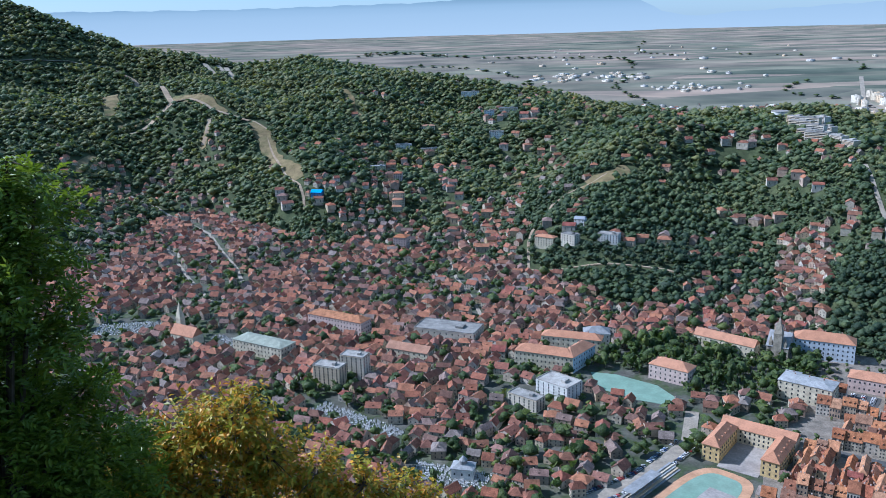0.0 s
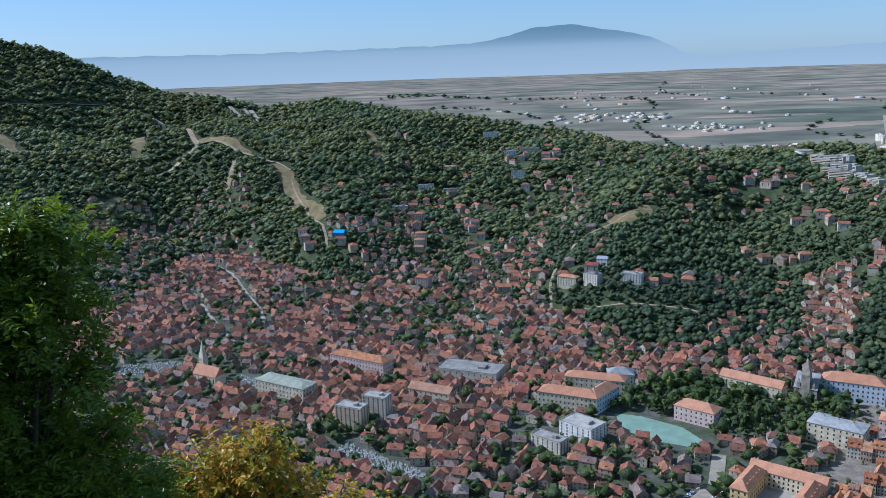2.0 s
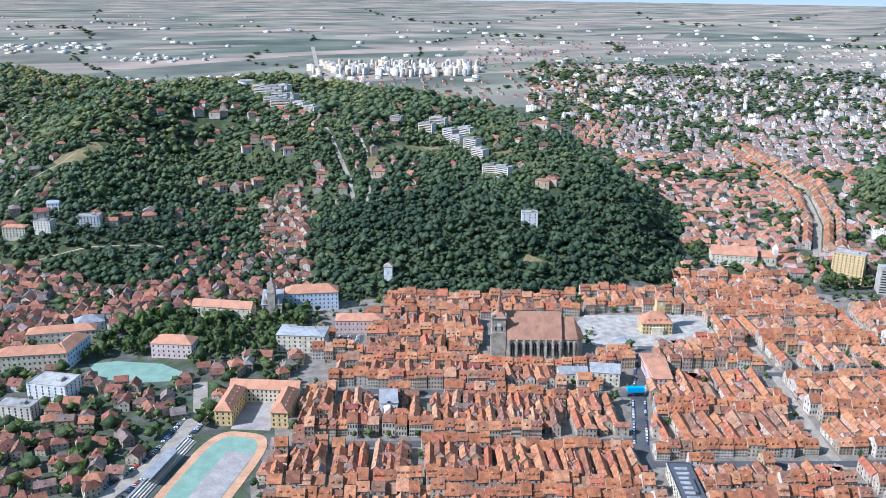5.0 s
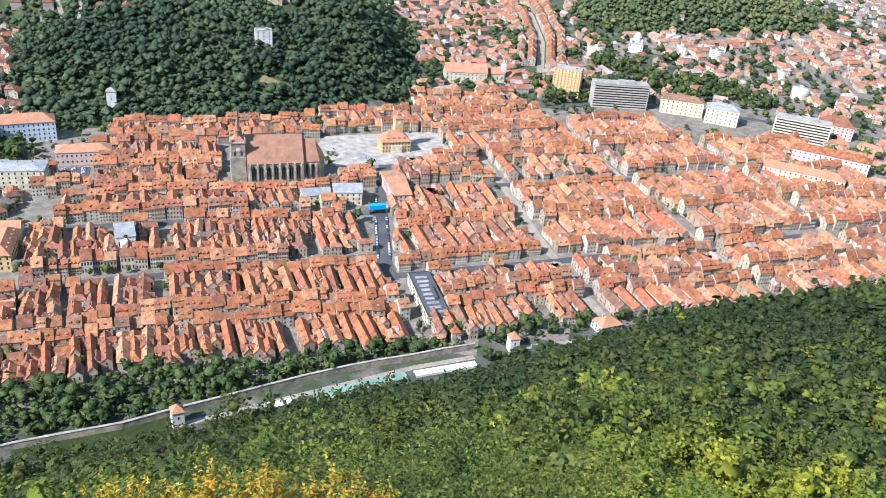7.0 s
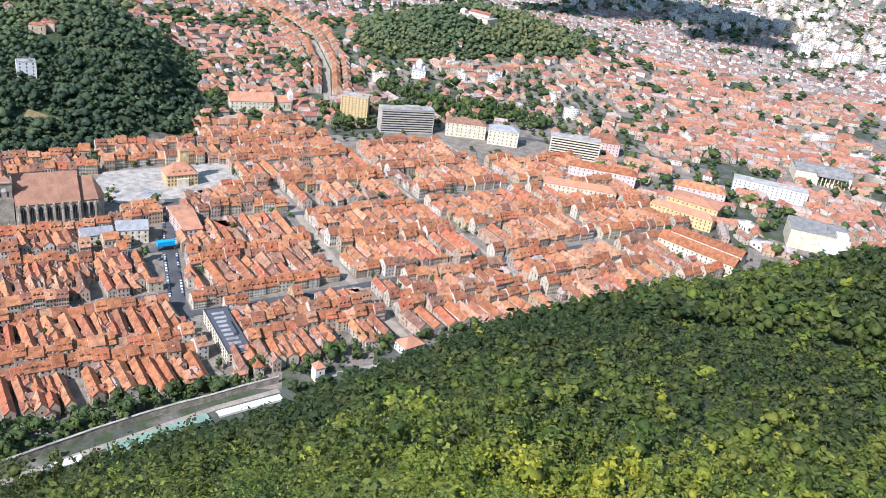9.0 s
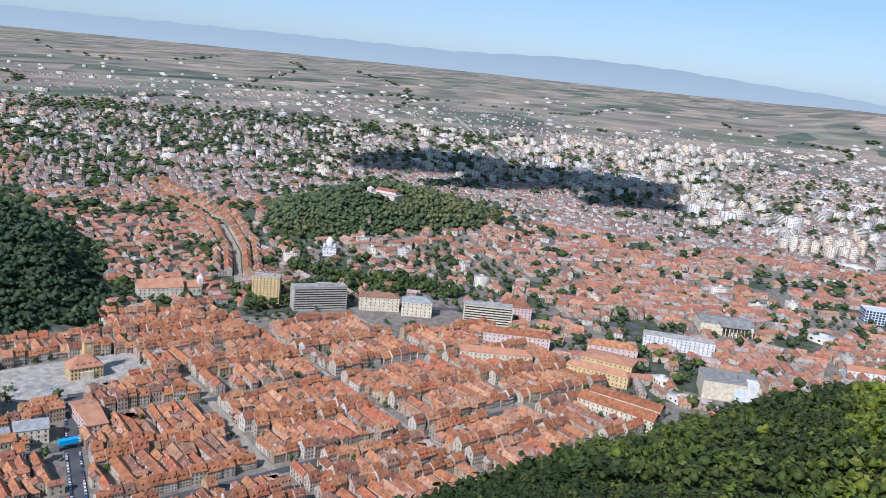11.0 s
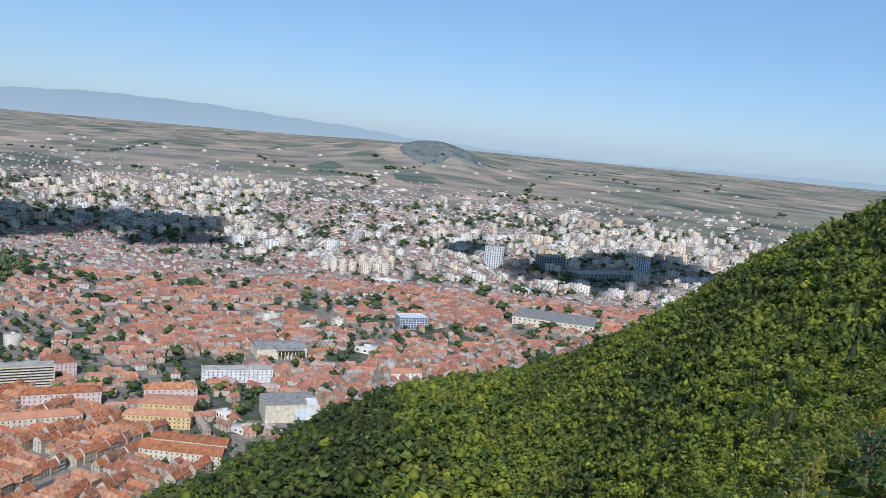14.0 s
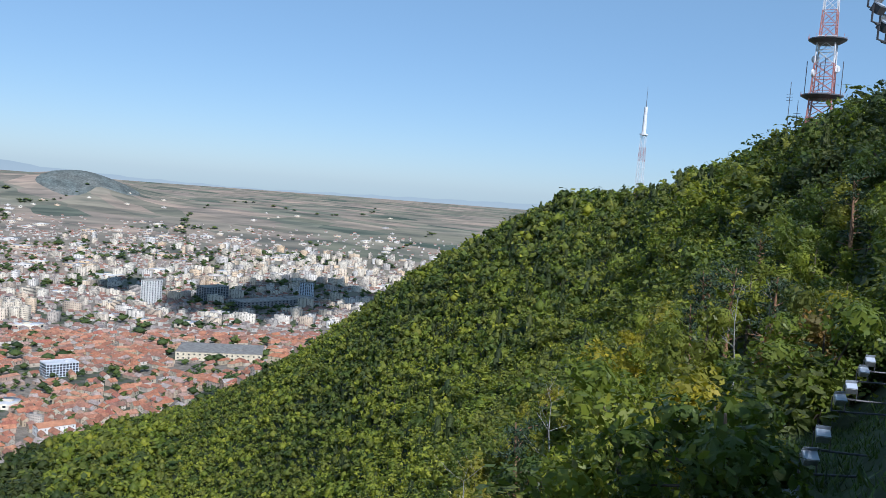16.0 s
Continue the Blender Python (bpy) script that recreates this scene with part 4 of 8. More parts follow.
strip("road_hill", [polar(-26.4, 1470), polar(-26.6, 1434), polar(-27.1, 1358), polar(-27.9, 1278), polar(-28.2, 1182), polar(-29.0, 1170)], 6, PALE_ROAD, "straight pale road climbing the wooded hill", lift=0.65)
strip("road_hill_lane", [polar(-28.7, 1400), polar(-29.2, 1338), polar(-29.4, 1262), polar(-29.0, 1170)], 4, PALE_ROAD, "pale lane on the wooded hill", lift=0.68)
strip("road_hill_path", [polar(12.5, 1900), polar(11.7, 1858), polar(11.5, 1786), polar(11.0, 1670), polar(10.6, 1594), polar(9.8, 1540), polar(9.6, 1500), polar(9.6, 1470)], 4.5, DIRT, "trodden pale path down a grassy spur", lift=0.71)
strip("road_dirt", [polar(20.2, 2462), polar(19.5, 2440), polar(18.6, 2300), polar(17.8, 2162), polar(17.4, 2080), polar(18.5, 2054), polar(19.5, 2022), polar(20.1, 2010)], 12, DIRT, "broad bare dirt road along a hill crest", lift=0.8)
strip("road_dirt_branch", [polar(17.4, 2080), polar(16.3, 2050), polar(14.9, 1966), polar(13.6, 1930), polar(12.7, 1902)], 9, DIRT, "bare dirt track along a hill crest", lift=0.8)
strip("road_dirt_lane", [polar(15.2, 1945), polar(15.5, 1898), polar(15.8, 1870)], 8, DIRT, "bare dirt lane on the hillside", lift=0.8)
strip("road_terrace", [polar(29.6, 2370), polar(27, 2430), polar(25, 2478), polar(23, 2506), polar(21, 2490), polar(20.2, 2466)], 7, PALE_ROAD, "pale road along a mountain terrace", lift=0.8)
strip("road_terrace_lane", [polar(29.4, 2338), polar(29.5, 2198), polar(28.4, 2100), polar(28.2, 2060)], 5, PALE_ROAD, "pale lane down a hill meadow", lift=0.8)
for q_ in ((15.2, 2510, 14.5, 2410), (14.4, 2500, 14.0, 2440), (13.9, 2490, 13.4, 2380), (13.1, 2430, 12.85, 2400)):
    strip("road_quarry_ramp", [polar(*q_[:2]), polar(*q_[2:])], 13, PALE_ROAD, "pale cut in the wooded ridge", lift=0.8)
strip("road_meadow_path", [polar(-10.8, 1436), polar(-9.6, 1410), polar(-8.3, 1402), polar(-7.2, 1378), polar(-6.5, 1286), polar(-5.9, 1270), polar(-5.6, 1234), (114, 1156), (216, 1105), (286, 1077), (340, 1040)], 4, DIRT, "pale lane along a hill meadow", lift=0.74)
strip("road_plain", [polar(-25.7, 3600), polar(-26.0, 3145), polar(-28, 2900)], 14, PALE_ROAD, "straight pale road across the farmland", lift=1.0)
strip("road_plain_edge", [polar(-72.5, 3600), polar(-75.5, 3000), polar(-77, 2700)], 16, PALE_ROAD, "straight pale road at the city's edge", lift=1.0)
strip("road_wall_walk", [(223, 352), (258, 337), (290, 324), (372, 289), (410, 268)], 4.5, PALE_ROAD, "pale promenade along the foot of the wooded slope", lift=0.5, deep=3)
strip("ground_lawn", [(150, 396), (180, 377), (224, 354)], 19, GRASS, "strip of mown grass below the old town wall", "grass", lift=0.4, deep=3)
strip("water_canal", [(301, 313), (360, 286)], 10, TRACK_GREEN, "still pale green canal water along the promenade", "water", lift=1.2, deep=6)
strip("pavement_white_terrace", [(365, 284), (404, 262)], 6, WHITE, "white roof of a low terrace by the slope", "terrace", lift=1.6, deep=8)
strip("pavement_white_terrace_small", [(270, 329), (289, 320)], 6, WHITE, "white roof of a low terrace by the slope", "terrace", lift=1.6, deep=8)
strip("road_wall_walk_end", [uv(235, 452), uv(300, 451), uv(420, 453), uv(530, 457), uv(640, 455)], 5, PALE_ROAD, "pale promenade along the foot of the wooded slope", lift=0.8)

# slope's side of the promenade kept free of trees, to show from the lookout
for cx_, cy_, lx_, ly_, g_ in ((328, 296, 70, 14, -25), (383, 268, 48, 12, -29), (275, 321, 28, 14, -25), (184, 374, 92, 16, -29), (232, 346, 20, 14, -25)):
    block(cx_, cy_, lx_, ly_, g_)
# the council square
pad("pavement_square", [uv(164, 800), uv(172, 786), uv(300, 786), uv(306, 860), uv(300, 872), uv(176, 870), uv(164, 850)], PAVING, "wide pale stone-paved town square", "square", z1=0.85)
block(*uv(236, 830), 120, 62, -33)
pad("pavement_church_yard", [uv(50, 742), uv(165, 738), uv(168, 752), uv(60, 752)], PAVING, "paved yard beside the large church", "pavement")

# ---- landmark buildings ----
def frontage(a, b, depth):
    """Centre, turn and length of a building whose near side runs from a to b."""
    lx = math.dist(a, b)
    ang = math.atan2(b[1] - a[1], b[0] - a[0])
    cx, cy = (a[0] + b[0]) / 2 - math.sin(ang) * depth / 2, (a[1] + b[1]) / 2 + math.cos(ang) * depth / 2
    return cx, cy, math.degrees(ang), lx


def building(name, a, b, depth, eaves, rise, roof, walls, roofing, cols, floors, label, category="building", sides="fblr", chimneys=2, cornice=True, win=(1.3, 1.9), z=None, tint=0.5):
    """A plain building: wall, cornice, roof, chimneys and every window on its own."""
    cx, cy, rot, lx = frontage(a, b, depth)
    t = thing(name, cx, cy, label, category, rot, z=z)
    block(cx, cy, lx, depth, rot)
    part("wall", Shape().box(0, 0, lx, depth, -4, eaves), walls, t, tint=tint)
    if cornice:
        part("cornice", Shape().box(0, 0, lx + 0.5, depth + 0.5, eaves - 0.45, eaves - 0.05), walls, t, tint=tint)
    s = Shape()
    if roof == "gable":
        s.gable(0, 0, lx, depth, eaves, rise)
    elif roof == "hip":
        s.hip(0, 0, lx, depth, eaves, rise)
    else:
        for k in (-1, 1):
            s.box(0, k * (depth / 2 - 0.2), lx, 0.4, eaves, eaves + 0.9).box(k * (lx / 2 - 0.2), 0, 0.4, depth - 0.8, eaves, eaves + 0.9)
        s.box(0, 0, lx - 0.8, depth - 0.8, eaves, eaves + 0.15).box(lx * 0.2, 0, lx * 0.12, depth * 0.3, eaves + 0.15, eaves + 2.6)
    part("roof", s, roofing, t, tint=tint)
    if roof != "flat":
        for i in range(chimneys):
            part("chimney", Shape().box((i + 0.5) / chimneys * lx * 0.8 - lx * 0.4, depth * 0.1, 1.0, 0.8, eaves + rise * 0.4, eaves + rise + 1.0), CHIMNEY, t)
    if cols:
        windows(t, lx, depth, 0.5, eaves - 0.6, cols, floors, sides, *win)
    return t


def great_church():
    """The dark Gothic hall church with its tower."""
    ax, ay = uv(70, 755)
    t = thing("gothic_church", *uv(112, 772), "large dark stone Gothic church with steep brown tile roofs", "church", -34)
    block(*uv(108, 772), 96, 44, -34)
    part("nave", Shape().box(-6, 0, 52, 34, -3, 21), STONE, t)
    part("choir", Shape().prism([(20, -14), (36, -14), (42, -7), (42, 7), (36, 14), (20, 14)], -3, 20), STONE, t)
    part("nave_roof", Shape().gable(-6, 0, 52, 34, 21, 22, 0.6), BROWN_ROOF, t)
    part("choir_roof", Shape().add([(20, -14.6, 20), (36, -14.6, 20), (43, -7, 20), (43, 7, 20), (36, 14.6, 20), (20, 14.6, 20), (20, 0, 38), (33, 0, 38)],
                                   [(0, 1, 7, 6), (1, 2, 7), (2, 3, 7), (3, 4, 7), (4, 5, 6, 7), (0, 6, 5)]), BROWN_ROOF, t)
    for s in (-1, 1):
        for i in range(8):
            x = -30 + i * 7.0
            part("buttress", Shape().prism([(x - 0.9, s * 17), (x + 0.9, s * 17), (x + 0.9, s * 20.5), (x - 0.9, s * 20.5)], -3, 14).box(x, s * 18.2, 1.6, 2.4, 14, 20).hip(x, s * 18.2, 1.6, 2.4, 20, 2.2, 0.1, 0), STONE, t)
            if i < 7:
                w = part("window", Shape().add([(x + 1.9, s * 17.1, 4), (x + 5.1, s * 17.1, 4), (x + 5.1, s * 17.1, 15.5), (x + 3.5, s * 17.1, 18.2), (x + 1.9, s * 17.1, 15.5)], [(0, 1, 2, 3, 4)]), GLASS_DARK, t)
                part("tracery", Shape().box(x + 3.5, s * 17.15, 0.3, 0.2, 4, 17), STONE, w)
    for i, (x, y, g) in enumerate(((24, -14.1, 0), (30, -14.1, 0), (24, 14.1, 0), (30, 14.1, 0))):
        part("window", Shape().box(x, y, 2.2, 0.2, 4, 17), GLASS_DARK, t)
        part("buttress", Shape().box(x + 3, y + (1.2 if y > 0 else -1.2), 1.5, 2.6, -3, 18), STONE, t)
    part("tower", Shape().box(-40, -6, 14, 14, -3, 26).box(-40, -6, 13, 13, 26, 41), STONE, t)
    part("tower_gallery", Shape().box(-40, -6, 14.6, 14.6, 40, 41.2), STONE, t)
    part("tower_roof", Shape().hip(-40, -6, 12.6, 12.6, 41.2, 7, 0.2, 0.2).ring(-40, -6, 3.2, 43, 51, 2.6, 8).ring(-40, -6, 3.4, 51, 53, 2.2, 8).ring(-40, -6, 2.2, 53, 66, 0.15, 8), BROWN_ROOF, t)
    part("clock_face", Shape().ring(0, 0, 2.0, -0.1, 0.1, n=20), WHITE, t, "pale round clock face").matrix_basis = pose(-40, -12.6, 34, 90)
    for y in (-13.1, 1.1):
        for x in (-43, -37):
            part("belfry_opening", Shape().box(x, y + (0.55 if y < 0 else -0.55), 1.8, 0.2, 28, 32), GLASS_DARK, t)
    for k, (x, y) in enumerate(((-46.3, -12.3), (-33.7, -12.3), (-46.3, 0.3), (-33.7, 0.3))):
        part("tower_turret", Shape().box(x, y, 1.4, 1.4, 41, 44).hip(x, y, 1.4, 1.4, 44, 3, 0.1, 0), STONE, t)


def council_house():
    t = thing("council_house", *uv(241, 826), "yellow council house with orange hipped roof and square clock tower", "town hall", -33)
    block(*uv(241, 826), 40, 34, -33)
    part("wall", Shape().box(0, 0, 31, 21, -2, 13), YELLOW, t)
    part("porch", Shape().box(0, -11.5, 12, 2.4, -2, 9), CREAM, t)
    part("roof", Shape().hip(0, 0, 31, 21, 13, 10, 0.8), ORANGE_ROOF, t)
    part("balustrade", Shape().box(0, 0, 31.8, 21.8, 12.4, 13.0), WHITE, t)
    tower = part("tower", Shape().box(6, 8, 9, 9, -2, 33).box(6, 8, 9.8, 9.8, 32.4, 33.2), YELLOW, t)
    part("tower_roof", Shape().hip(6, 8, 9.6, 9.6, 33.2, 4, 0.3, 1.6).box(6, 8, 3.6, 3.6, 35.5, 38).hip(6, 8, 3.6, 3.6, 38, 5, 0.3, 0), BROWN_ROOF, tower)
    part("clock_face", Shape().box(6, 3.45, 3, 0.2, 27, 30), WHITE, tower, "white clock face")
    windows(t, 31, 21, 1, 12.4, 9, 3, "flr", 1.3, 2.0)
    for i in range(4):
        part("dormer", Shape().box(-9 + 6 * i, -7.2, 1.8, 3, 15, 17.2), ORANGE_ROOF, t)


great_church()
council_house()
block(*uv(205, 803), 30, 30, 0)
f = thing("square_fountain", *uv(205, 803), "round pale stone fountain basin in the square", "fountain", z=0.85)
part("basin", Shape().ring(0, 0, 11, 0, 0.6, 10.6, 28), PAVING, f)
part("water", Shape().ring(0, 0, 8.5, 0.6, 0.66, n=28), GREY_ROOF, f)
part("centre_plinth", Shape().ring(0, 0, 1.6, 0.66, 2.0, 0.6, 12), STONE, f)


def school():
    """The U-shaped yellow school round a yard."""
    t = thing("school_building", 240, 622, "ochre U-shaped school with orange roofs round an asphalt yard", "school", -37)
    for cx, cy, lx, ly in ((0, 20, 60, 14), (-23, -6, 14, 42), (23, -6, 14, 42)):
        c, s = math.cos(radians(-37)), math.sin(radians(-37))
        block(240 + cx * c - cy * s, 622 + cx * s + cy * c, lx, ly, -37)
    part("back_wing", Shape().box(0, 20, 60, 14, -2, 13), CREAM, t)
    part("back_roof", Shape().gable(0, 20, 60, 14, 13, 5.5), ORANGE_ROOF, t)
    for s in (-1, 1):
        w = part("side_wing", Shape().box(s * 23, -8, 14, 42, -2, 14), YELLOW, t)
        r = Shape().hip(0, 0, 43, 14, 14, 6)
        rot = Shape().add([(s * 23 - y, -8 + x, z) for x, y, z in r.v], r.f)
        part("side_roof", rot, ORANGE_ROOF, w)
        windows(t, 14, 42, 1, 13, 3, 3, "flr", 1.3, 2.1, s * 23, -8)
        for i in range(5):
            part("dormer", Shape().box(s * 23 + 3.6, -22 + 7 * i, 2, 1.4, 15.5, 17.4), ORANGE_ROOF, w)
    windows(t, 60, 14, 1, 12.6, 16, 3, "f", 1.3, 2.1, 0, 20)
    pad_ring = []
    for x, y in ((-16, 13), (-16, -34), (16, -34), (16, 13)):
        c, s = math.cos(radians(-37)), math.sin(radians(-37))
        pad_ring.append((240 + x * c - y * s, 622 + x * s + y * c))
    pad("pavement_school_yard", pad_ring, TRACK_GREY, "dusty grey asphalt school yard", "yard", z1=0.36)
    block(sum(p[0] for p in pad_ring) / 4, sum(p[1] for p in pad_ring) / 4, 32, 47, -37)


def sports_ground():
    """Orange running track round a green and grey pitch, with a stand."""
    def at(x, y):
        c, s = math.cos(radians(45)), math.sin(radians(45))
        return 169 + x * c - y * s, 546 + x * s + y * c

    def oval(a, b, n=40):
        return [at(a * (abs(math.cos(q)) ** 0.55) * (1 if math.cos(q) > 0 else -1), b * (abs(math.sin(q)) ** 0.55) * (1 if math.sin(q) > 0 else -1)) for q in [6.2832 * i / n for i in range(n)]]
    pad("pavement_track", oval(66, 27), TRACK_ORANGE, "orange running track round a pitch", "sports ground", z1=0.3)
    pad("pavement_pitch", oval(58, 20), TRACK_GREEN, "faded green sports pitch", "sports ground", z1=0.4)
    pad("pavement_pitch_middle", [at(-52, -19), at(34, -19.5), at(36, -17), at(36, 3), at(-52, 3)], TRACK_GREY, "bare grey-brown middle of a sports pitch", "sports ground", z1=0.48)
    block(169, 546, 136, 60, 45)
    t = thing("grandstand", *at(-8, 38), "long concrete grandstand with a pale sheet canopy", "grandstand", 45)
    block(*at(-8, 40), 110, 14, 45)
    for i in range(5):
        part("seat_step", Shape().box(0, -5 + 2 * i, 104, 2, -1, 0.6 + 0.8 * i), CONCRETE if i % 2 else GREY_ROOF, t)
    part("canopy", Shape().box(6, 0, 40, 9, 7.6, 7.9), GREY_ROOF, t, "pale grey sheet canopy")
    for i in range(6):
        part("post", Shape().box(-12 + 7.2 * i, 3.8, 0.4, 0.4, 0, 7.6), METAL_DARK, t)


school()
sports_ground()
pad("pavement_green_court", [(140, 795), (164, 787), (198, 758), (209, 728), (195, 716), (169, 729), (141, 756)], TRACK_GREEN, "pale green sports court among trees", "sports ground", z1=0.35)
block(174, 755, 90, 50, -50)

building("villa", (194, 778), (225, 753), 20, 15, 6, "hip", PINK, ORANGE_ROOF, 8, 3, "ornate pink and orange villa with steep tile roofs among park trees", "villa")
building("cream_palace", (300, 726), (337, 697), 24, 18, 3, "hip", CREAM, GREY_ROOF, 9, 4, "cream three-storey palace with a pale grey roof", chimneys=3)
building("cream_palace_wing", (318, 752), (304, 732), 14, 16, 2.5, "hip", CREAM, GREY_ROOF, 5, 4, "cream wing with a pale grey roof")
building("girls_school", (352, 822), (404, 796), 22, 20, 7, "hip", PALE_BLUE, ORANGE_ROOF, 13, 4, "long pale blue building with orange hipped roofs in shade", chimneys=3)
t = building("grey_church", (322, 815), (340, 803), 30, 16, 12, "gable", STONE, GREY_ROOF, 3, 1, "grey Gothic church with a pointed tower beside the pale blue building", "church", "lr", 0, win=(1.2, 7))
part("tower", Shape().box(0, -12, 8, 8, -2, 30).hip(0, -12, 8, 8, 30, 18, 0.2, 0), STONE, t)
for i in (-1, 1):
    part("turret", Shape().box(i * 7, -13.5, 3, 3, -2, 20).hip(i * 7, -13.5, 3, 3, 20, 7, 0.1, 0), STONE, t)
building("curved_school", (370, 738), (412, 711), 20, 13, 5, "hip", PINK, ORANGE_ROOF, 12, 2, "low pink school with an orange roof beside a car park", chimneys=2)
building("white_block", (80, 746), (106, 721), 24, 16, 0, "flat", WHITE, FLAT_ROOF, 6, 5, "white flat-roofed modern block among tile roofs", "office building")
building("grey_block", (52, 726), (76, 705), 14, 12, 0, "flat", CONCRETE, FLAT_ROOF, 6, 4, "grey concrete block with flat roof", "office building")
building("law_court", (66, 817), (122, 792), 18, 17, 6, "hip", CREAM, ORANGE_ROOF, 14, 3, "long cream building with broad orange tile roofs", chimneys=4)
building("law_court_wing", (122, 792), (150, 826), 18, 17, 6, "hip", PALE_BLUE, ORANGE_ROOF, 9, 3, "pale wing with an orange tile roof", chimneys=2)
building("courthouse_annex", (98, 860), (158, 838), 16, 16, 5, "hip", CREAM, ORANGE_ROOF, 12, 3, "long cream back wing with an orange roof", chimneys=3)
building("pavilion", (146, 873), (174, 870), 20, 11, 6, "hip", WHITE, GREY_ROOF, 5, 2, "white pavilion with a pale grey pyramid roof", chimneys=0)
building("long_red_house", (262, 862), (311, 818), 15, 12, 6, "gable", CREAM, ORANGE_ROOF, 12, 2, "long house with an orange tile roof at the park", chimneys=3)
building("green_roof_school", (-237, 877), (-178, 842), 24, 15, 3, "hip", CREAM, COPPER, 14, 3, "long pale school with a light green hipped roof", "school", chimneys=0)
building("pink_school", (-166, 952), (-100, 912), 20, 16, 5, "hip", PINK, ROOF, 18, 3, "long pink building with a faded red roof", chimneys=4)
building("tower_flats", (-135, 780), (-108, 768), 15, 22, 0, "flat", CONCRETE, FLAT_ROOF, 6, 7, "white concrete block of flats with balconies", "apartment building")
building("tower_flats", (-110, 796), (-86, 786), 15, 25, 0, "flat", CONCRETE, FLAT_ROOF, 5, 8, "white concrete block of flats with balconies", "apartment building")
building("market_hall", (-40, 905), (26, 878), 34, 12, 0, "flat", CONCRETE, FLAT_ROOF, 10, 2, "wide grey flat-roofed hall", "hall")
building("dark_roof_hall", (-68, 852), (-24, 830), 18, 10, 5, "gable", CREAM, BROWN_ROOF, 8, 2, "long house with a dark brown roof")
t = building("suburb_church", (-316, 912), (-286, 894), 16, 11, 9, "gable", CREAM, ORANGE_ROOF, 6, 1, "cream church with an orange roof beside a graveyard", "church", "fb", 0, win=(1.2, 5))
part("tower", Shape().box(-17, 8, 7, 7, -2, 24).hip(-17, 8, 7, 7, 24, 20, 0.2, 0), CREAM, t)
building("domed_chapel", (-2, 596), (15, 592), 13, 9, 3, "hip", WHITE, GREY_ROOF, 3, 1, "small white chapel in a graveyard", "chapel", chimneys=0)
chapel = bpy.data.objects["domed_chapel"]
part("dome", Shape().ring(0, 0, 3.2, 10, 14, 3.2).ring(0, 0, 3.4, 14, 17.5, 0.3), GREY_ROOF, chapel)
building("red_arcade", uv(205, 690), uv(222, 690), 56, 11, 7, "gable", PINK, ORANGE_ROOF, 4, 3, "tall narrow house with steep orange roofs and a courtyard", "town house")
building("grey_roof_house", uv(150, 700), uv(176, 696), 20, 13, 5, "gable", CREAM, GREY_ROOF, 5, 3, "house with a pale grey sheet roof", "town house")
building("grey_roof_house", uv(122, 700), uv(148, 700), 16, 11, 4, "gable", CREAM, GREY_ROOF, 5, 2, "low house with a dark grey sheet roof", "town house")
building("long_roof_hall", (884, 678), (924, 638), 26, 15, 9, "gable", CREAM, ORANGE_ROOF, 10, 3, "long hall with a large orange tile roof", chimneys=2)
t = building("gate_church", (935, 640), (950, 628), 20, 12, 7, "gable", CREAM, ORANGE_ROOF, 3, 1, "small church with a white tower among town houses", "church", "fb", 0, win=(1.1, 4))
part("tower", Shape().box(9, -4, 6, 6, -2, 22).hip(9, -4, 6, 6, 22, 7, 0.3, 0), WHITE, t)
building("yellow_hotel", (963, 560), (976, 526), 18, 36, 0, "flat", YELLOW, FLAT_ROOF, 8, 10, "tall yellow hotel slab with rows of windows", "hotel", win=(1.5, 1.6))


def slab(name, a, b, depth, h, floors, walls, label, category="hotel"):
    """A slab with continuous window bands and balcony fronts."""
    cx, cy, rot, lx = frontage(a, b, depth)
    t = thing(name, cx, cy, label, category, rot)
    block(cx, cy, lx, depth, rot)
    part("core", Shape().box(0, 0, lx - 1.5, depth - 1.5, -2, h - 1), GLASS_DARK, t, "dark recessed glass")
    for s in (-1, 1):
        part("end_wall", Shape().box(s * (lx / 2 - 0.6), 0, 1.2, depth, -2, h), walls, t)
    for k in range(floors + 1):
        part("balcony_front", Shape().box(0, 0, lx - 2.4, depth, k * (h - 2) / floors, k * (h - 2) / floors + (h / floors) * 0.42), walls, t)
    part("roof", Shape().box(0, 0, lx, depth, h, h + 0.8).box(lx * 0.1, 0, lx * 0.3, depth * 0.5, h + 0.8, h + 3.4), FLAT_ROOF, t)
    return t


slab("pale_hotel", (962, 497), (1010, 443), 20, 31, 9, PALE_STONE, "long pale stone hotel slab with dark window bands")
slab("modern_office", (1052, 292), (1072, 230), 18, 26, 7, CREAM, "long cream office slab with a blind end wall", "office building")
building("corner_post", (1104, 252), (1118, 214), 24, 17, 10, "hip", PINK, ROOF, 8, 4, "large old brick-red building with steep roofs", chimneys=4)
building("college", (1018, 428), (1042, 380), 24, 19, 5, "hip", CREAM, ROOF, 9, 4, "pale palace with a red roof", chimneys=3)
building("college", (1030, 372), (1044, 334), 22, 20, 6, "hip", CREAM, GREY_ROOF, 7, 4, "pale grey palace with a grey roof", chimneys=3)
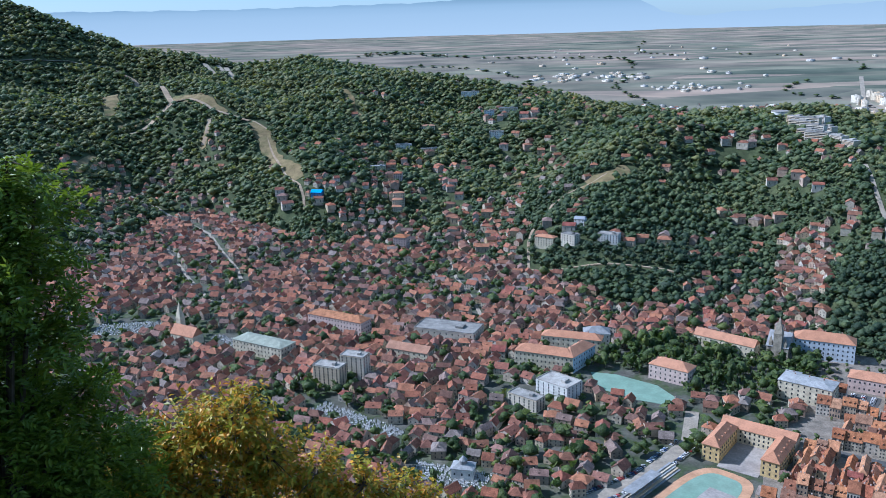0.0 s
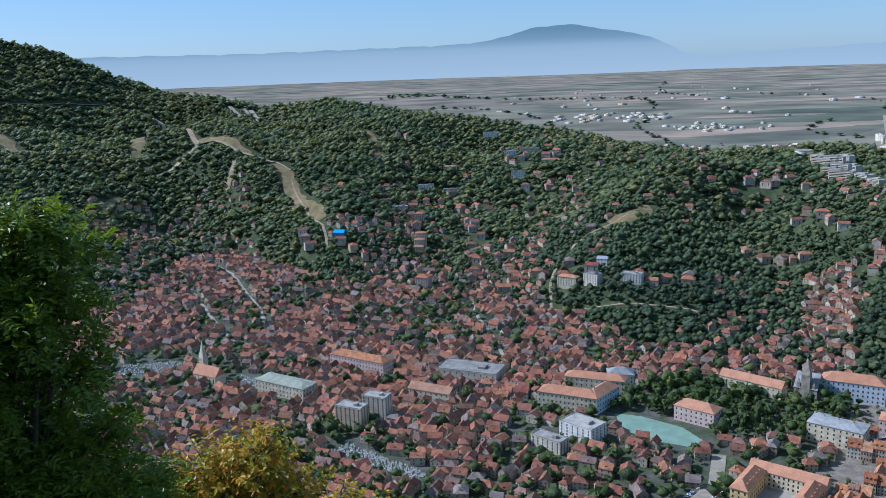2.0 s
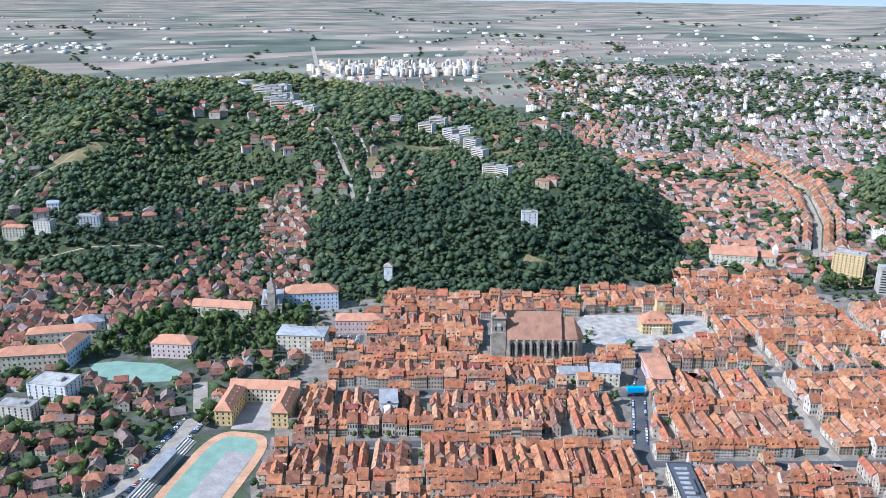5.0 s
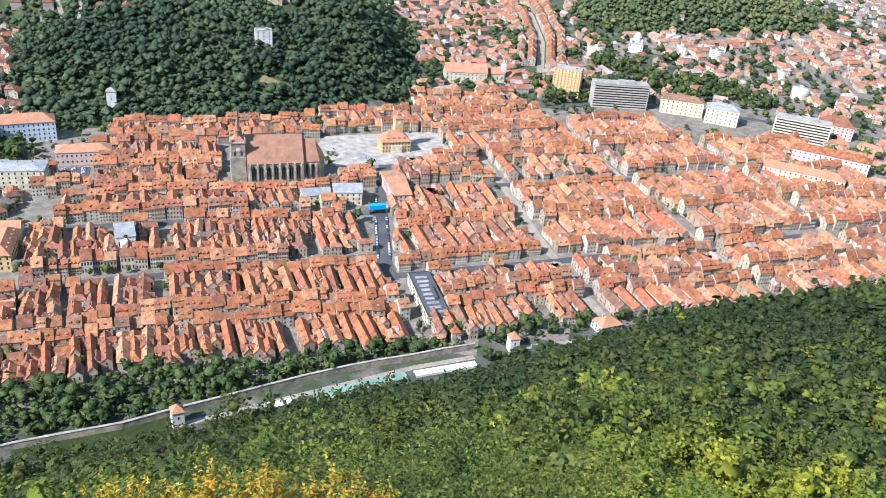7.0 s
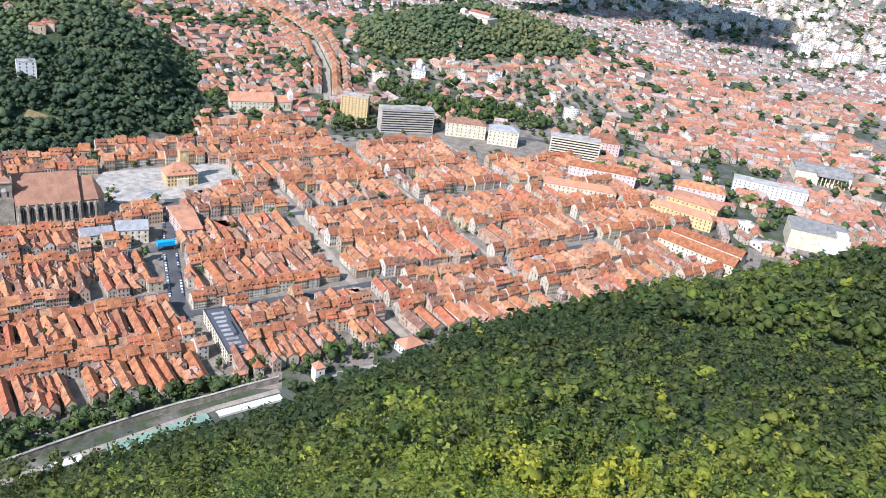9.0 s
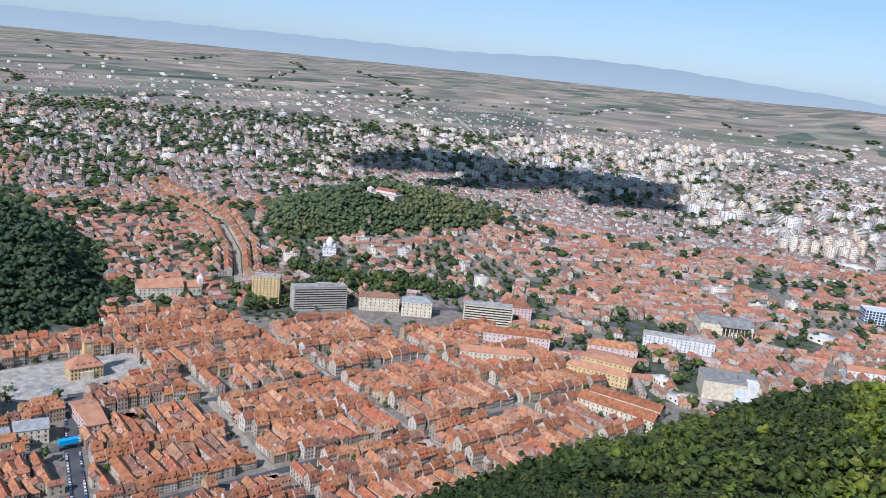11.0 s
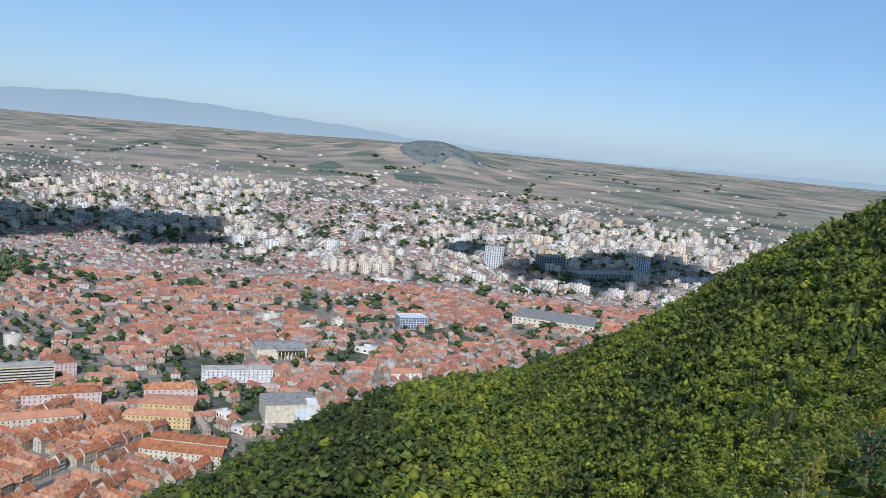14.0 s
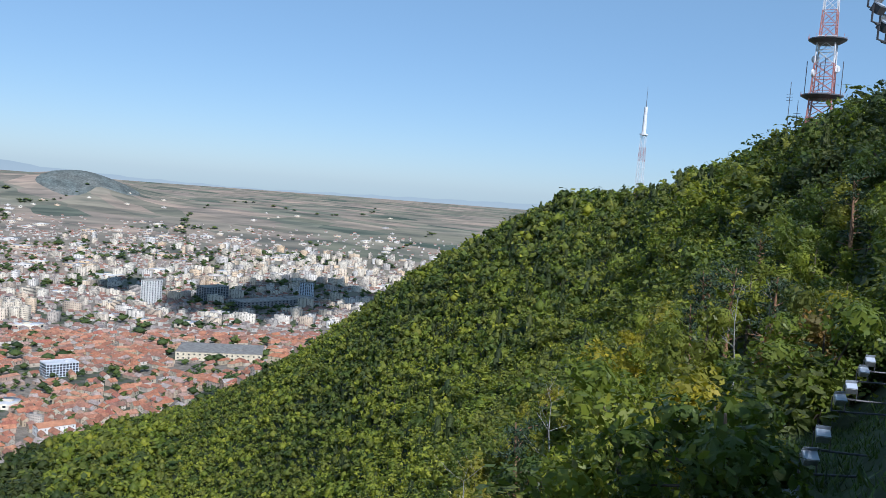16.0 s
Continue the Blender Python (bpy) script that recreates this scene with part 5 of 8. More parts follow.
# palace round a courtyard
building("courtyard_palace", (938, 132), (930, 60), 14, 14, 5, "hip", YELLOW, ORANGE_ROOF, 15, 3, "ochre palace front with an orange roof", "palace", chimneys=3)
building("courtyard_palace", (966, 60), (1000, 56), 60, 15, 4, "hip", YELLOW, ORANGE_ROOF, 6, 3, "ochre palace wing with an orange roof round a courtyard", "palace", chimneys=2)
building("barracks", (842, 102), (820, 22), 18, 14, 6, "gable", CREAM, ROOF, 16, 3, "long cream barracks with a red-brown roof", chimneys=4)
building("barracks", (872, 94), (852, 18), 16, 13, 5, "gable", CREAM, ROOF, 15, 3, "second long cream barracks with a red-brown roof", chimneys=3)
building("boarding_school", (905, 250), (930, 170), 18, 15, 5, "hip", CREAM, ORANGE_ROOF, 16, 3, "long cream school with an orange roof", "school", chimneys=3)
building("boarding_school", (985, 245), (1006, 165), 18, 16, 6, "hip", PINK, ROOF, 15, 3, "long pink school with a red roof and dormers", "school", chimneys=3)
building("museum", (1020, 120), (1030, 60), 20, 15, 6, "hip", PINK, ROOF, 9, 3, "ornate pink museum with red roofs", chimneys=2)
building("white_college", (1100, 60), (1112, -30), 20, 17, 0, "flat", WHITE, FLAT_ROOF, 16, 4, "long white building with a flat grey roof", "school")
t = building("department_store", (955, -20), (965, -82), 44, 21, 0, "flat", CREAM, FLAT_ROOF, 0, 1, "cream and white department store with a flat roof", "shop")
part("glass_front", Shape().box(16, -22.2, 24, 0.8, 0, 16), PALE_BLUE, t, "pale glazed front")
part("white_tower", Shape().box(22, -16, 12, 14, 0, 25), WHITE, t, "white blind corner tower")
t = building("theatre", (1220, -8), (1236, -80), 46, 15, 4, "gable", CREAM, FLAT_ROOF, 0, 1, "theatre with a columned portico and grey roof", "theatre", chimneys=0)
part("portico_roof", Shape().gable(10, -27, 40, 10, 14, 3), FLAT_ROOF, t)
for i in range(8):
    part("column", Shape().ring(-8 + 5.2 * i, -30, 0.9, 0, 14, 0.8, 10), CREAM, t)
t = building("domed_church", (1219, 584), (1228, 564), 22, 12, 4, "hip", WHITE, GREY_ROOF, 4, 2, "white church with a central dome and turrets", "church", chimneys=0)
part("dome", Shape().ring(0, 0, 6, 12, 21, 6).ring(0, 0, 6.3, 21, 26, 3.6).ring(0, 0, 3.6, 26, 28.5, 0.3), WHITE, t)
for i in (-1, 1):
    part("turret", Shape().ring(i * 8, -8, 2, 0, 17).ring(i * 8, -8, 2.2, 17, 20, 0.2), WHITE, t)
building("tower_flats", (2150, -600), (2174, -640), 26, 62, 0, "flat", WHITE, FLAT_ROOF, 5, 14, "tall white tower block with a dark glass stripe", "apartment building", win=(3, 2.6))
building("glass_office", (2190, -760), (2215, -830), 40, 40, 0, "flat", GREY_ROOF, FLAT_ROOF, 8, 9, "dark grey office tower", "office building", win=(6, 3))
building("glass_office", (2225, -1066), (2240, -1096), 26, 44, 0, "flat", PALE_BLUE, FLAT_ROOF, 4, 10, "slim pale office tower", "office building", win=(4, 3))
building("shopping_centre", (1530, -480), (1465, -620), 90, 15, 0, "flat", CREAM, FLAT_ROOF, 16, 2, "sprawling low shopping centre with pale flat roofs", "shop", win=(3, 2.5))
building("shopping_centre", (2080, -820), (2140, -1060), 60, 16, 0, "flat", GREY_ROOF, FLAT_ROOF, 20, 3, "long dark glass shopping centre", "shop", win=(5, 3))
building("glass_cube", (1442, -250), (1450, -300), 30, 22, 0, "flat", PALE_BLUE, HALL, 10, 5, "dark glass office cube with a white roof edge", "office building", win=(3.6, 3))
building("white_hall", (1130, -190), (1138, -235), 20, 12, 4, "gable", WHITE, ORANGE_ROOF, 8, 2, "white hall with a red roof at the wood's edge")

# on the hills
building("white_tower", (483, 832), (491, 826), 9, 17, 4, "hip", WHITE, STONE, 1, 1, "old white stone watchtower at the wood's edge", "tower", chimneys=0, win=(1, 2))
building("hill_house", (688, 828), (705, 816), 13, 17, 0, "flat", WHITE, FLAT_ROOF, 3, 4, "white square block on the wooded hillside", "house")
building("blue_house", (-236, 1471), (-217, 1466), 13, 8, 4, "gable", BLUE_WALL, BLUE, 4, 2, "house with a bright blue roof and blue walls on the hillside", "house", chimneys=1)
for k_, (dx_, dy_, h_) in enumerate(((0, 0, 8), (2, 9, 16), (4, 18, 23))):  # stepped flats, one block behind the other
    building("stepped_flats", (-96 + dx_, 1467 + dy_), (-77 + dx_, 1469 + dy_), 9, h_, 2.5, "hip", CREAM, ORANGE_ROOF, 5, 2 + 2 * k_, "cream flats with orange roofs stepping up among trees", "apartment building", chimneys=0)
building("white_villa", (188, 1228), (202, 1221), 11, 9, 3, "gable", WHITE, HALL, 3, 2, "small white house with a pale sheet roof", "house", chimneys=0)
building("balcony_flats", (128, 1209), (153, 1193), 14, 14, 3, "hip", CREAM, ORANGE_ROOF, 7, 4, "cream flats with orange balconies and roof at the hill's foot", "apartment building", chimneys=2)
building("grey_flats", (163, 1187), (180, 1170), 14, 15, 0, "flat", CONCRETE, FLAT_ROOF, 5, 4, "pale grey flats under the wooded hill", "apartment building")
building("white_flats", (213, 1171), (239, 1158), 16, 13, 0, "flat", WHITE, FLAT_ROOF, 7, 4, "white flats with flat roof among trees", "apartment building")
building("red_block", (-97, 1585), (-82, 1583), 18, 17, 3, "hip", PINK, ROOF, 4, 5, "tall narrow pink block with red roof", "apartment building", chimneys=1)
building("brick_block", (-84, 1291), (-64, 1284), 18, 20, 4, "hip", PINK, ROOF, 5, 5, "broad red-brick block at the valley's mouth", "apartment building", chimneys=2)
for x_, y_, w_, d_, h_, walls_, roof_, lab_ in ((68, 2165, 44, 14, 9, WHITE, FLAT_ROOF, "long white villa on the wooded ridge"), (104, 1951, 22, 14, 12, PALE_BLUE, FLAT_ROOF, "pale modern villa on the wooded ridge"),
                                            (147, 1944, 42, 12, 10, CREAM, GREY_ROOF, "unfinished concrete frame on the ridge"), (112, 1823, 30, 14, 13, WHITE, FLAT_ROOF, "white terraced villa on the wooded hill"),
                                            (187, 1869, 40, 9, 5, CREAM, BROWN_ROOF, "low tan house on a bare hillside plot"), (-87, 1828, 34, 13, 9, WHITE, GREY_ROOF, "pale block in the upper valley"),
                                            (-130, 1645, 30, 13, 8, CREAM, GREY_ROOF, "pale hall in the upper valley"), (-27, 1822, 46, 10, 6, CREAM, GREY_ROOF, "long low grey hall in the upper valley"),
                                            (249, 1724, 14, 11, 7, PINK, ROOF_BARE, "house with a new pale orange roof on the hill"), (-35, 1910, 30, 10, 7, CREAM, BROWN_ROOF, "tan house beside a hill meadow")):
    q_ = math.atan2(-x_, y_)
    flat_ = roof_ is FLAT_ROOF or roof_ is GREY_ROOF
    building("hillside_villa", (x_ - w_ / 2 * math.cos(q_), y_ - w_ / 2 * math.sin(q_)), (x_ + w_ / 2 * math.cos(q_), y_ + w_ / 2 * math.sin(q_)), d_, h_, 3.0, "flat" if flat_ else "hip", walls_, roof_, max(3, int(w_ / 5)), max(2, int(h_ / 3.5)), lab_, "house", chimneys=0)
t = building("town_chapel", (318, 556), (331, 549), 26, 13, 6, "gable", WHITE, GREY_ROOF, 3, 1, "white church with a pale grey sheet roof among old houses", "church", "fb", 0, win=(1.2, 5))
part("gable_window", Shape().ring(0, 0, 1.6, -0.1, 0.1, n=16), GLASS_DARK, t, "round dark window").matrix_basis = pose(0, -13.2, 13.5, 90)
part("apse", Shape().ring(0, -13, 4.5, -2, 9, n=14).ring(0, -13, 4.8, 9, 12, 0.4, 14), WHITE, t)
hc = "white terraced flats stepping up the wooded hill"
for az, r, lx, h in ((-22.2, 1800, 40, 16), (-22.9, 1770, 46, 17), (-23.6, 1790, 30, 14), (-22.5, 1730, 44, 17), (-23.2, 1690, 46, 18), (-24.0, 1720, 30, 15), (-22.9, 1650, 34, 16), (-23.5, 1620, 40, 16), (-33.0, 1470, 28, 16), (-33.8, 1500, 30, 15), (-35.6, 1450, 26, 16), (-31.0, 1500, 20, 10), (-23.9, 1640, 38, 14), (-24.6, 1600, 30, 14), (-25.3, 1560, 28, 12), (-34.5, 1440, 26, 18), (-35.0, 1400, 24, 17), (-36.0, 1370, 26, 18), (-36.5, 1330, 26, 16), (-37.4, 1265, 24, 17), (-38.2, 1255, 24, 17)):
    x, y = polar(az, r)
    q = az - 35 + 16 * math.sin(7.7 * r)
    c, s = math.cos(radians(q)), math.sin(radians(q))
    t = slab("terraced_flats", (x - lx / 2 * c, y - lx / 2 * s), (x + lx / 2 * c, y + lx / 2 * s), 15, h, 5, CONCRETE, hc, "apartment building")
x, y = polar(-21.4, 1880)
t = thing("hilltop_restaurant", x, y, "low round white building on the wooded hilltop", "building", -21)
part("wall", Shape().ring(0, 0, 18, -4, 9, n=20), WHITE, t)
part("roof", Shape().ring(0, 0, 19, 9, 10, 17, 20), FLAT_ROOF, t)
block(x, y, 44, 44, 0)
# the fortress on the castle hill
x, y = polar(-68.3, 1600)
t = thing("hill_fortress", x, y, "pale low fortress with red roofs on a wooded hill", "fortress", -100)
part("outer_wall", Shape().box(0, 0, 64, 34, -14, 2), CREAM, t)
part("yard", Shape().box(0, 0, 61, 31, 2, 2.2), PAVING, t)
part("barrack", Shape().box(3, 4, 44, 12, 2.2, 7), PINK, t)
part("barrack_roof", Shape().gable(3, 4, 44, 12, 7, 4), ROOF, t)
part("gate_tower", Shape().box(-27, -8, 10, 10, -10, 8).hip(-27, -8, 10, 10, 8, 4), PINK, t)
block(x, y, 80, 40, -100)

# ---- fair-weather clouds high over the city, whose shade lies on it ----
CLOUD = surface("cloud_white", [(0.0, (0.85, 0.85, 0.86)), (1.0, (0.9, 0.9, 0.9))], 1.0, (60.0, 0.05), (300.0, 0.06), tinted=False, spec=0.0)

ct = CLOUD.node_tree
thin, veil = ct.nodes.new("ShaderNodeBsdfTransparent"), ct.nodes.new("ShaderNodeMixShader")
veil.inputs[0].default_value = 0.52
ct.links.new(thin.outputs[0], veil.inputs[1])
ct.links.new(ct.nodes["Principled BSDF"].outputs[0], veil.inputs[2])
ct.links.new(veil.outputs[0], ct.nodes["Material Output"].inputs["Surface"])


def cloud(x, y, z, long, wide, turn, seed):
    """A flat-based heap of billows."""
    g = np.random.default_rng(seed)
    bm = bmesh.new()
    for i in range(26):
        u, v = g.uniform(-1, 1), g.uniform(-1, 1) * 0.8
        if u * u + v * v > 1:
            continue
        r = 0.42 * wide * (1.15 - 0.6 * (u * u + v * v)) * g.uniform(0.7, 1.2)
        m = Matrix.Translation((u * long / 2, v * wide / 2, r * 0.3)) @ Matrix.Diagonal((r * 1.25, r, r * 0.55, 1))
        bmesh.ops.create_icosphere(bm, subdivisions=3, radius=1.0, matrix=m)
    for p in bm.verts:
        p.co += 0.06 * wide * noise.noise_vector(p.co * (7.0 / wide))
        p.co.z = max(p.co.z, -0.04 * wide)
    me = bpy.data.meshes.new("cloud")
    bm.to_mesh(me)
    bm.free()
    me.materials.append(CLOUD)
    me.polygons.foreach_set("use_smooth", [True] * len(me.polygons))
    ob = tagged(new("backdrop_cloud", me), "small white fair-weather cloud high over the city", "cloud", kind="structure")
    ob.matrix_basis = pose(x, y, z, 0, 0, turn)


for az_, r_, long_, wide_, turn_, seed_ in ((-114, 2400, 640, 230, -28, 1), (-109.5, 2310, 430, 150, -48, 6), (-117, 2560, 420, 190, -5, 7), (-80, 2560, 700, 260, -72, 2), (-75.5, 2380, 400, 140, -55, 8), (-71, 2640, 460, 260, -40, 3), (-84.5, 2330, 240, 150, -60, 4), (-104.5, 2560, 200, 130, -20, 5)):
    sx_, sy_ = polar(az_, r_)
    up_ = 1500.0
    back_ = up_ / math.tan(radians(SUN_EL))
    cloud(sx_ + sun_dir.x / math.cos(radians(SUN_EL)) * back_, sy_ + sun_dir.y / math.cos(radians(SUN_EL)) * back_, up_, long_, wide_, turn_, seed_)

# ---- the old wall, canal and small towers at the slope's foot ----
def stone_wall(points, height, thick=1.3):
    for i, (a, b) in enumerate(zip(points[:-1], points[1:])):
        cx, cy, rot, lx = frontage(a, b, thick)
        t = thing("town_wall", cx, cy, "old grey stone town wall with a pale coping", "wall", rot, z=0)
        part("masonry", Shape().box(0, 0, lx + 1, thick, -2, height), STONE, t)
        part("coping", Shape().gable(0, 0, lx + 1, thick, height, 0.5, 0.25, 0.15), PAVING, t)
        block(cx, cy, lx, 3, rot)


stone_wall([(120, 410), (152, 397), (177, 384), (203, 370), (231, 360), (256, 350), (282, 340), (308, 330), (335, 318), (355, 308), (374, 297), (396, 286), (417, 274)], 5.2)
stone_wall([uv(560, 452), uv(640, 455), uv(700, 462)], 7)
for (x, y), g in ((uv(228, 452), -33), ((228, 352), -25)):
    t = thing("wall_turret", x, y, "small square white wall tower with a red tile cap", "tower", g, z=0)
    part("wall", Shape().box(0, 0, 7, 7, -2, 11), WHITE, t)
    part("roof", Shape().hip(0, 0, 7, 7, 11, 4.5, 0.5, 0), ORANGE_ROOF, t)
    part("window", Shape().box(0, -3.5, 1, 0.2, 6, 8), GLASS_DARK, t)
    block(x, y, 8, 8, g)
building("white_gate_house", uv(300, 455), uv(318, 457), 14, 7, 5, "hip", WHITE, ORANGE_ROOF, 4, 2, "white house with a steep red roof at the promenade", "house")
t = building("glass_roof_house", (414, 314), (428, 304), 64, 9.5, 0, "flat", CREAM, METAL_DARK, 4, 3, "modern white house with a long grey glazed roof", "building")
for i in range(9):
    part("skylight", Shape().box(0, -26 + 6.2 * i, 9, 3.2, 9.6, 10.2), GREY_ROOF, t)
x, y = uv(186, 678)
t = thing("blue_scaffold", x, y, "bright blue tarpaulin over a scaffold at a street corner", "tarpaulin", -33)
part("sheet", Shape().box(0, 0, 15, 5, 5, 9), BLUE, t)
part("frame", Shape().box(-7, 0, 0.4, 4, -1, 5).box(7, 0, 0.4, 4, -1, 5).box(0, -2, 14, 0.3, 4.6, 5), METAL_DARK, t)
block(x, y, 22, 8, -33)


# ---- graveyards and parked cars ----
graves = Shape()
gr = np.random.default_rng(31)
for (ax, ay), (bx, by), wide, count in (((-124, 733), (-46, 668), 20, 420), ((-34, 612), (26, 588), 26, 420), ((-420, 955), (-345, 965), 40, 420), ((-270, 925), (-215, 880), 16, 160)):
    block((ax + bx) / 2, (ay + by) / 2, math.dist((ax, ay), (bx, by)), wide, math.degrees(math.atan2(by - ay, bx - ax)))
    for _ in range(count):
        t_, o = gr.random(), gr.uniform(-0.5, 0.5) * wide
        d = math.dist((ax, ay), (bx, by))
        x, y = ax + (bx - ax) * t_ - (by - ay) / d * o, ay + (by - ay) * t_ + (bx - ax) / d * o
        graves.box(x, y, gr.uniform(0.8, 1.4), gr.uniform(1.2, 2.3), -0.2, gr.uniform(0.4, 1.0)).box(x, y + 1.0, 0.9, 0.3, 0, gr.uniform(1.0, 1.9))
tagged(new("graves", mesh_of("graves", graves.v, graves.f, [MARBLE], tint=gr.random(len(graves.v)))), "crowded pale gravestones in old churchyards", "graves", kind="stuff")

CAR_PAINTS = [surface(n, [(0.0, c), (1.0, c)], 0.35, (0.5, 0.05), (2.0, 0.1), spec=0.5) for n, c in (("white_car_paint", (0.72, 0.72, 0.72)), ("silver_car_paint", (0.42, 0.43, 0.45)), ("dark_car_paint", (0.04, 0.045, 0.06)), ("red_car_paint", (0.38, 0.04, 0.03)), ("blue_car_paint", (0.05, 0.10, 0.26)))]
CAR_BODY = Shape().add([(-2.1, -0.85, 0.3), (2.1, -0.85, 0.3), (2.1, 0.85, 0.3), (-2.1, 0.85, 0.3), (-2.1, -0.85, 0.85), (2.0, -0.85, 0.8), (2.0, 0.85, 0.8), (-2.1, 0.85, 0.85)], [(0, 3, 2, 1), (4, 5, 6, 7), (0, 1, 5, 4), (1, 2, 6, 5), (2, 3, 7, 6), (3, 0, 4, 7)])
CAR_CABIN = Shape().add([(-1.9, -0.75, 0.84), (1.0, -0.75, 0.81), (1.0, 0.75, 0.81), (-1.9, 0.75, 0.84), (-1.4, -0.62, 1.42), (0.25, -0.62, 1.42), (0.25, 0.62, 1.42), (-1.4, 0.62, 1.42)], [(0, 1, 5, 4), (1, 2, 6, 5), (2, 3, 7, 6), (3, 0, 4, 7), (4, 5, 6, 7)])
CAR_ROOF = Shape().box(-0.6, 0, 1.6, 1.2, 1.42, 1.47)
car_meshes = [(mesh_of("body", CAR_BODY.v, CAR_BODY.f, [m]), mesh_of("roof", CAR_ROOF.v, CAR_ROOF.f, [m])) for m in CAR_PAINTS]
cabin_mesh = mesh_of("cabin", CAR_CABIN.v, CAR_CABIN.f, [GLASS_DARK])
CAR_WORDS = ("white", "silver", "dark", "red", "blue")


def car(x, y, deg):
    i = int(gr.choice(5, p=(0.34, 0.26, 0.22, 0.08, 0.10)))
    t = thing("car", x, y, f"parked {CAR_WORDS[i]} car at the roadside", "car", deg, z=ground(x, y) + 0.32, group="parked cars")
    for nm, me in (("body", car_meshes[i][0]), ("cabin", cabin_mesh), ("roof", car_meshes[i][1])):
        new(nm, me).parent = t


def park(a, b, step, side, cross=False, odds=0.85):
    d = math.dist(a, b)
    g = math.atan2(b[1] - a[1], b[0] - a[0])
    for i in range(int(d / step)):
        if gr.random() < odds:
            s = (i + 0.5) * step
            car(a[0] + math.cos(g) * s - math.sin(g) * side, a[1] + math.sin(g) * s + math.cos(g) * side, math.degrees(g) + (90 if cross else 0))


pad("pavement_car_park", [(352, 700), (372, 688), (392, 716), (372, 730)], ASPHALT, "asphalt car park between large buildings", "car park", z1=0.3)
block(372, 709, 26, 34, -35)
for k in range(3):
    park((353 + 7.5 * k, 700 - 4.5 * k), (372 + 7.5 * k, 728 - 4.5 * k), 2.7, 0, True)
for s in (-5, 5):
    park(uv(205, 735), uv(187, 668), 5.4, s)
    park(uv(187, 668), uv(170, 590), 5.4, s)
for s in (-8.5, 8.5):
    park((102, 562), (146, 590), 2.8, s, True, 0.75)
    park((146, 590), (196, 645), 2.8, s, True, 0.75)
park((930, -20), (940, -70), 2.8, 0, True)
park((920, -20), (930, -70), 2.8, 0, True)

GARDEN = [((1146, 585), (1146, 500)), ((1146, 500), (1180, 440)), ((1180, 440), (1168, 350))]  # the long garden beyond the hotels
for p_, q_ in GARDEN:
    block((p_[0] + q_[0]) / 2, (p_[1] + q_[1]) / 2, math.dist(p_, q_), 46, math.degrees(math.atan2(q_[1] - p_[1], q_[0] - p_[0])), 0)

# ---- houses ----
rng = np.random.default_rng(7)
FRONT = [house_kit(4, 3, 2, 2), house_kit(3, 3, 1, 1), house_kit(4, 2, 2, 0), house_kit(5, 3, 2, 3)]
WING = [house_kit(4, 2, 1, 0, ends=True), house_kit(3, 2, 1, 1, ends=True), house_kit(4, 2, 2, 0, hip=True)]
COTTAGE = [house_kit(3, 2, 1, 0), house_kit(3, 2, 1, 0, hip=True), house_kit(2, 2, 1, 1)]
FAR = [house_kit(2, 1, 0, 0, ends=False), house_kit(2, 1, 0, 0, hip=True, ends=False)]
FLATS = [block_kit(8, 5), block_kit(7, 8), block_kit(4, 10), block_kit(1, 8, bands=True)]
SHED = block_kit(4, 1)

single, crowd = [], {}  # houses built one by one; the rest by kit


def put(kit, L, W, h, g, x, y, deg, z=None, near=False):
    row = (L, W, h, g, x, y, ground(x, y) if z is None else z, radians(deg), rng.random())
    if near:
        single.append((kit, row))
    else:
        crowd.setdefault(id(kit), (kit, []))[1].append(row)


def bent(u, v):
    """Old streets are never quite straight."""
    return uv(u + 3.0 * math.sin(v / 38 + 0.7), v + 5.5 * math.sin(u / 47 + v / 300) + 2.0 * math.sin(u / 19 + v / 60))


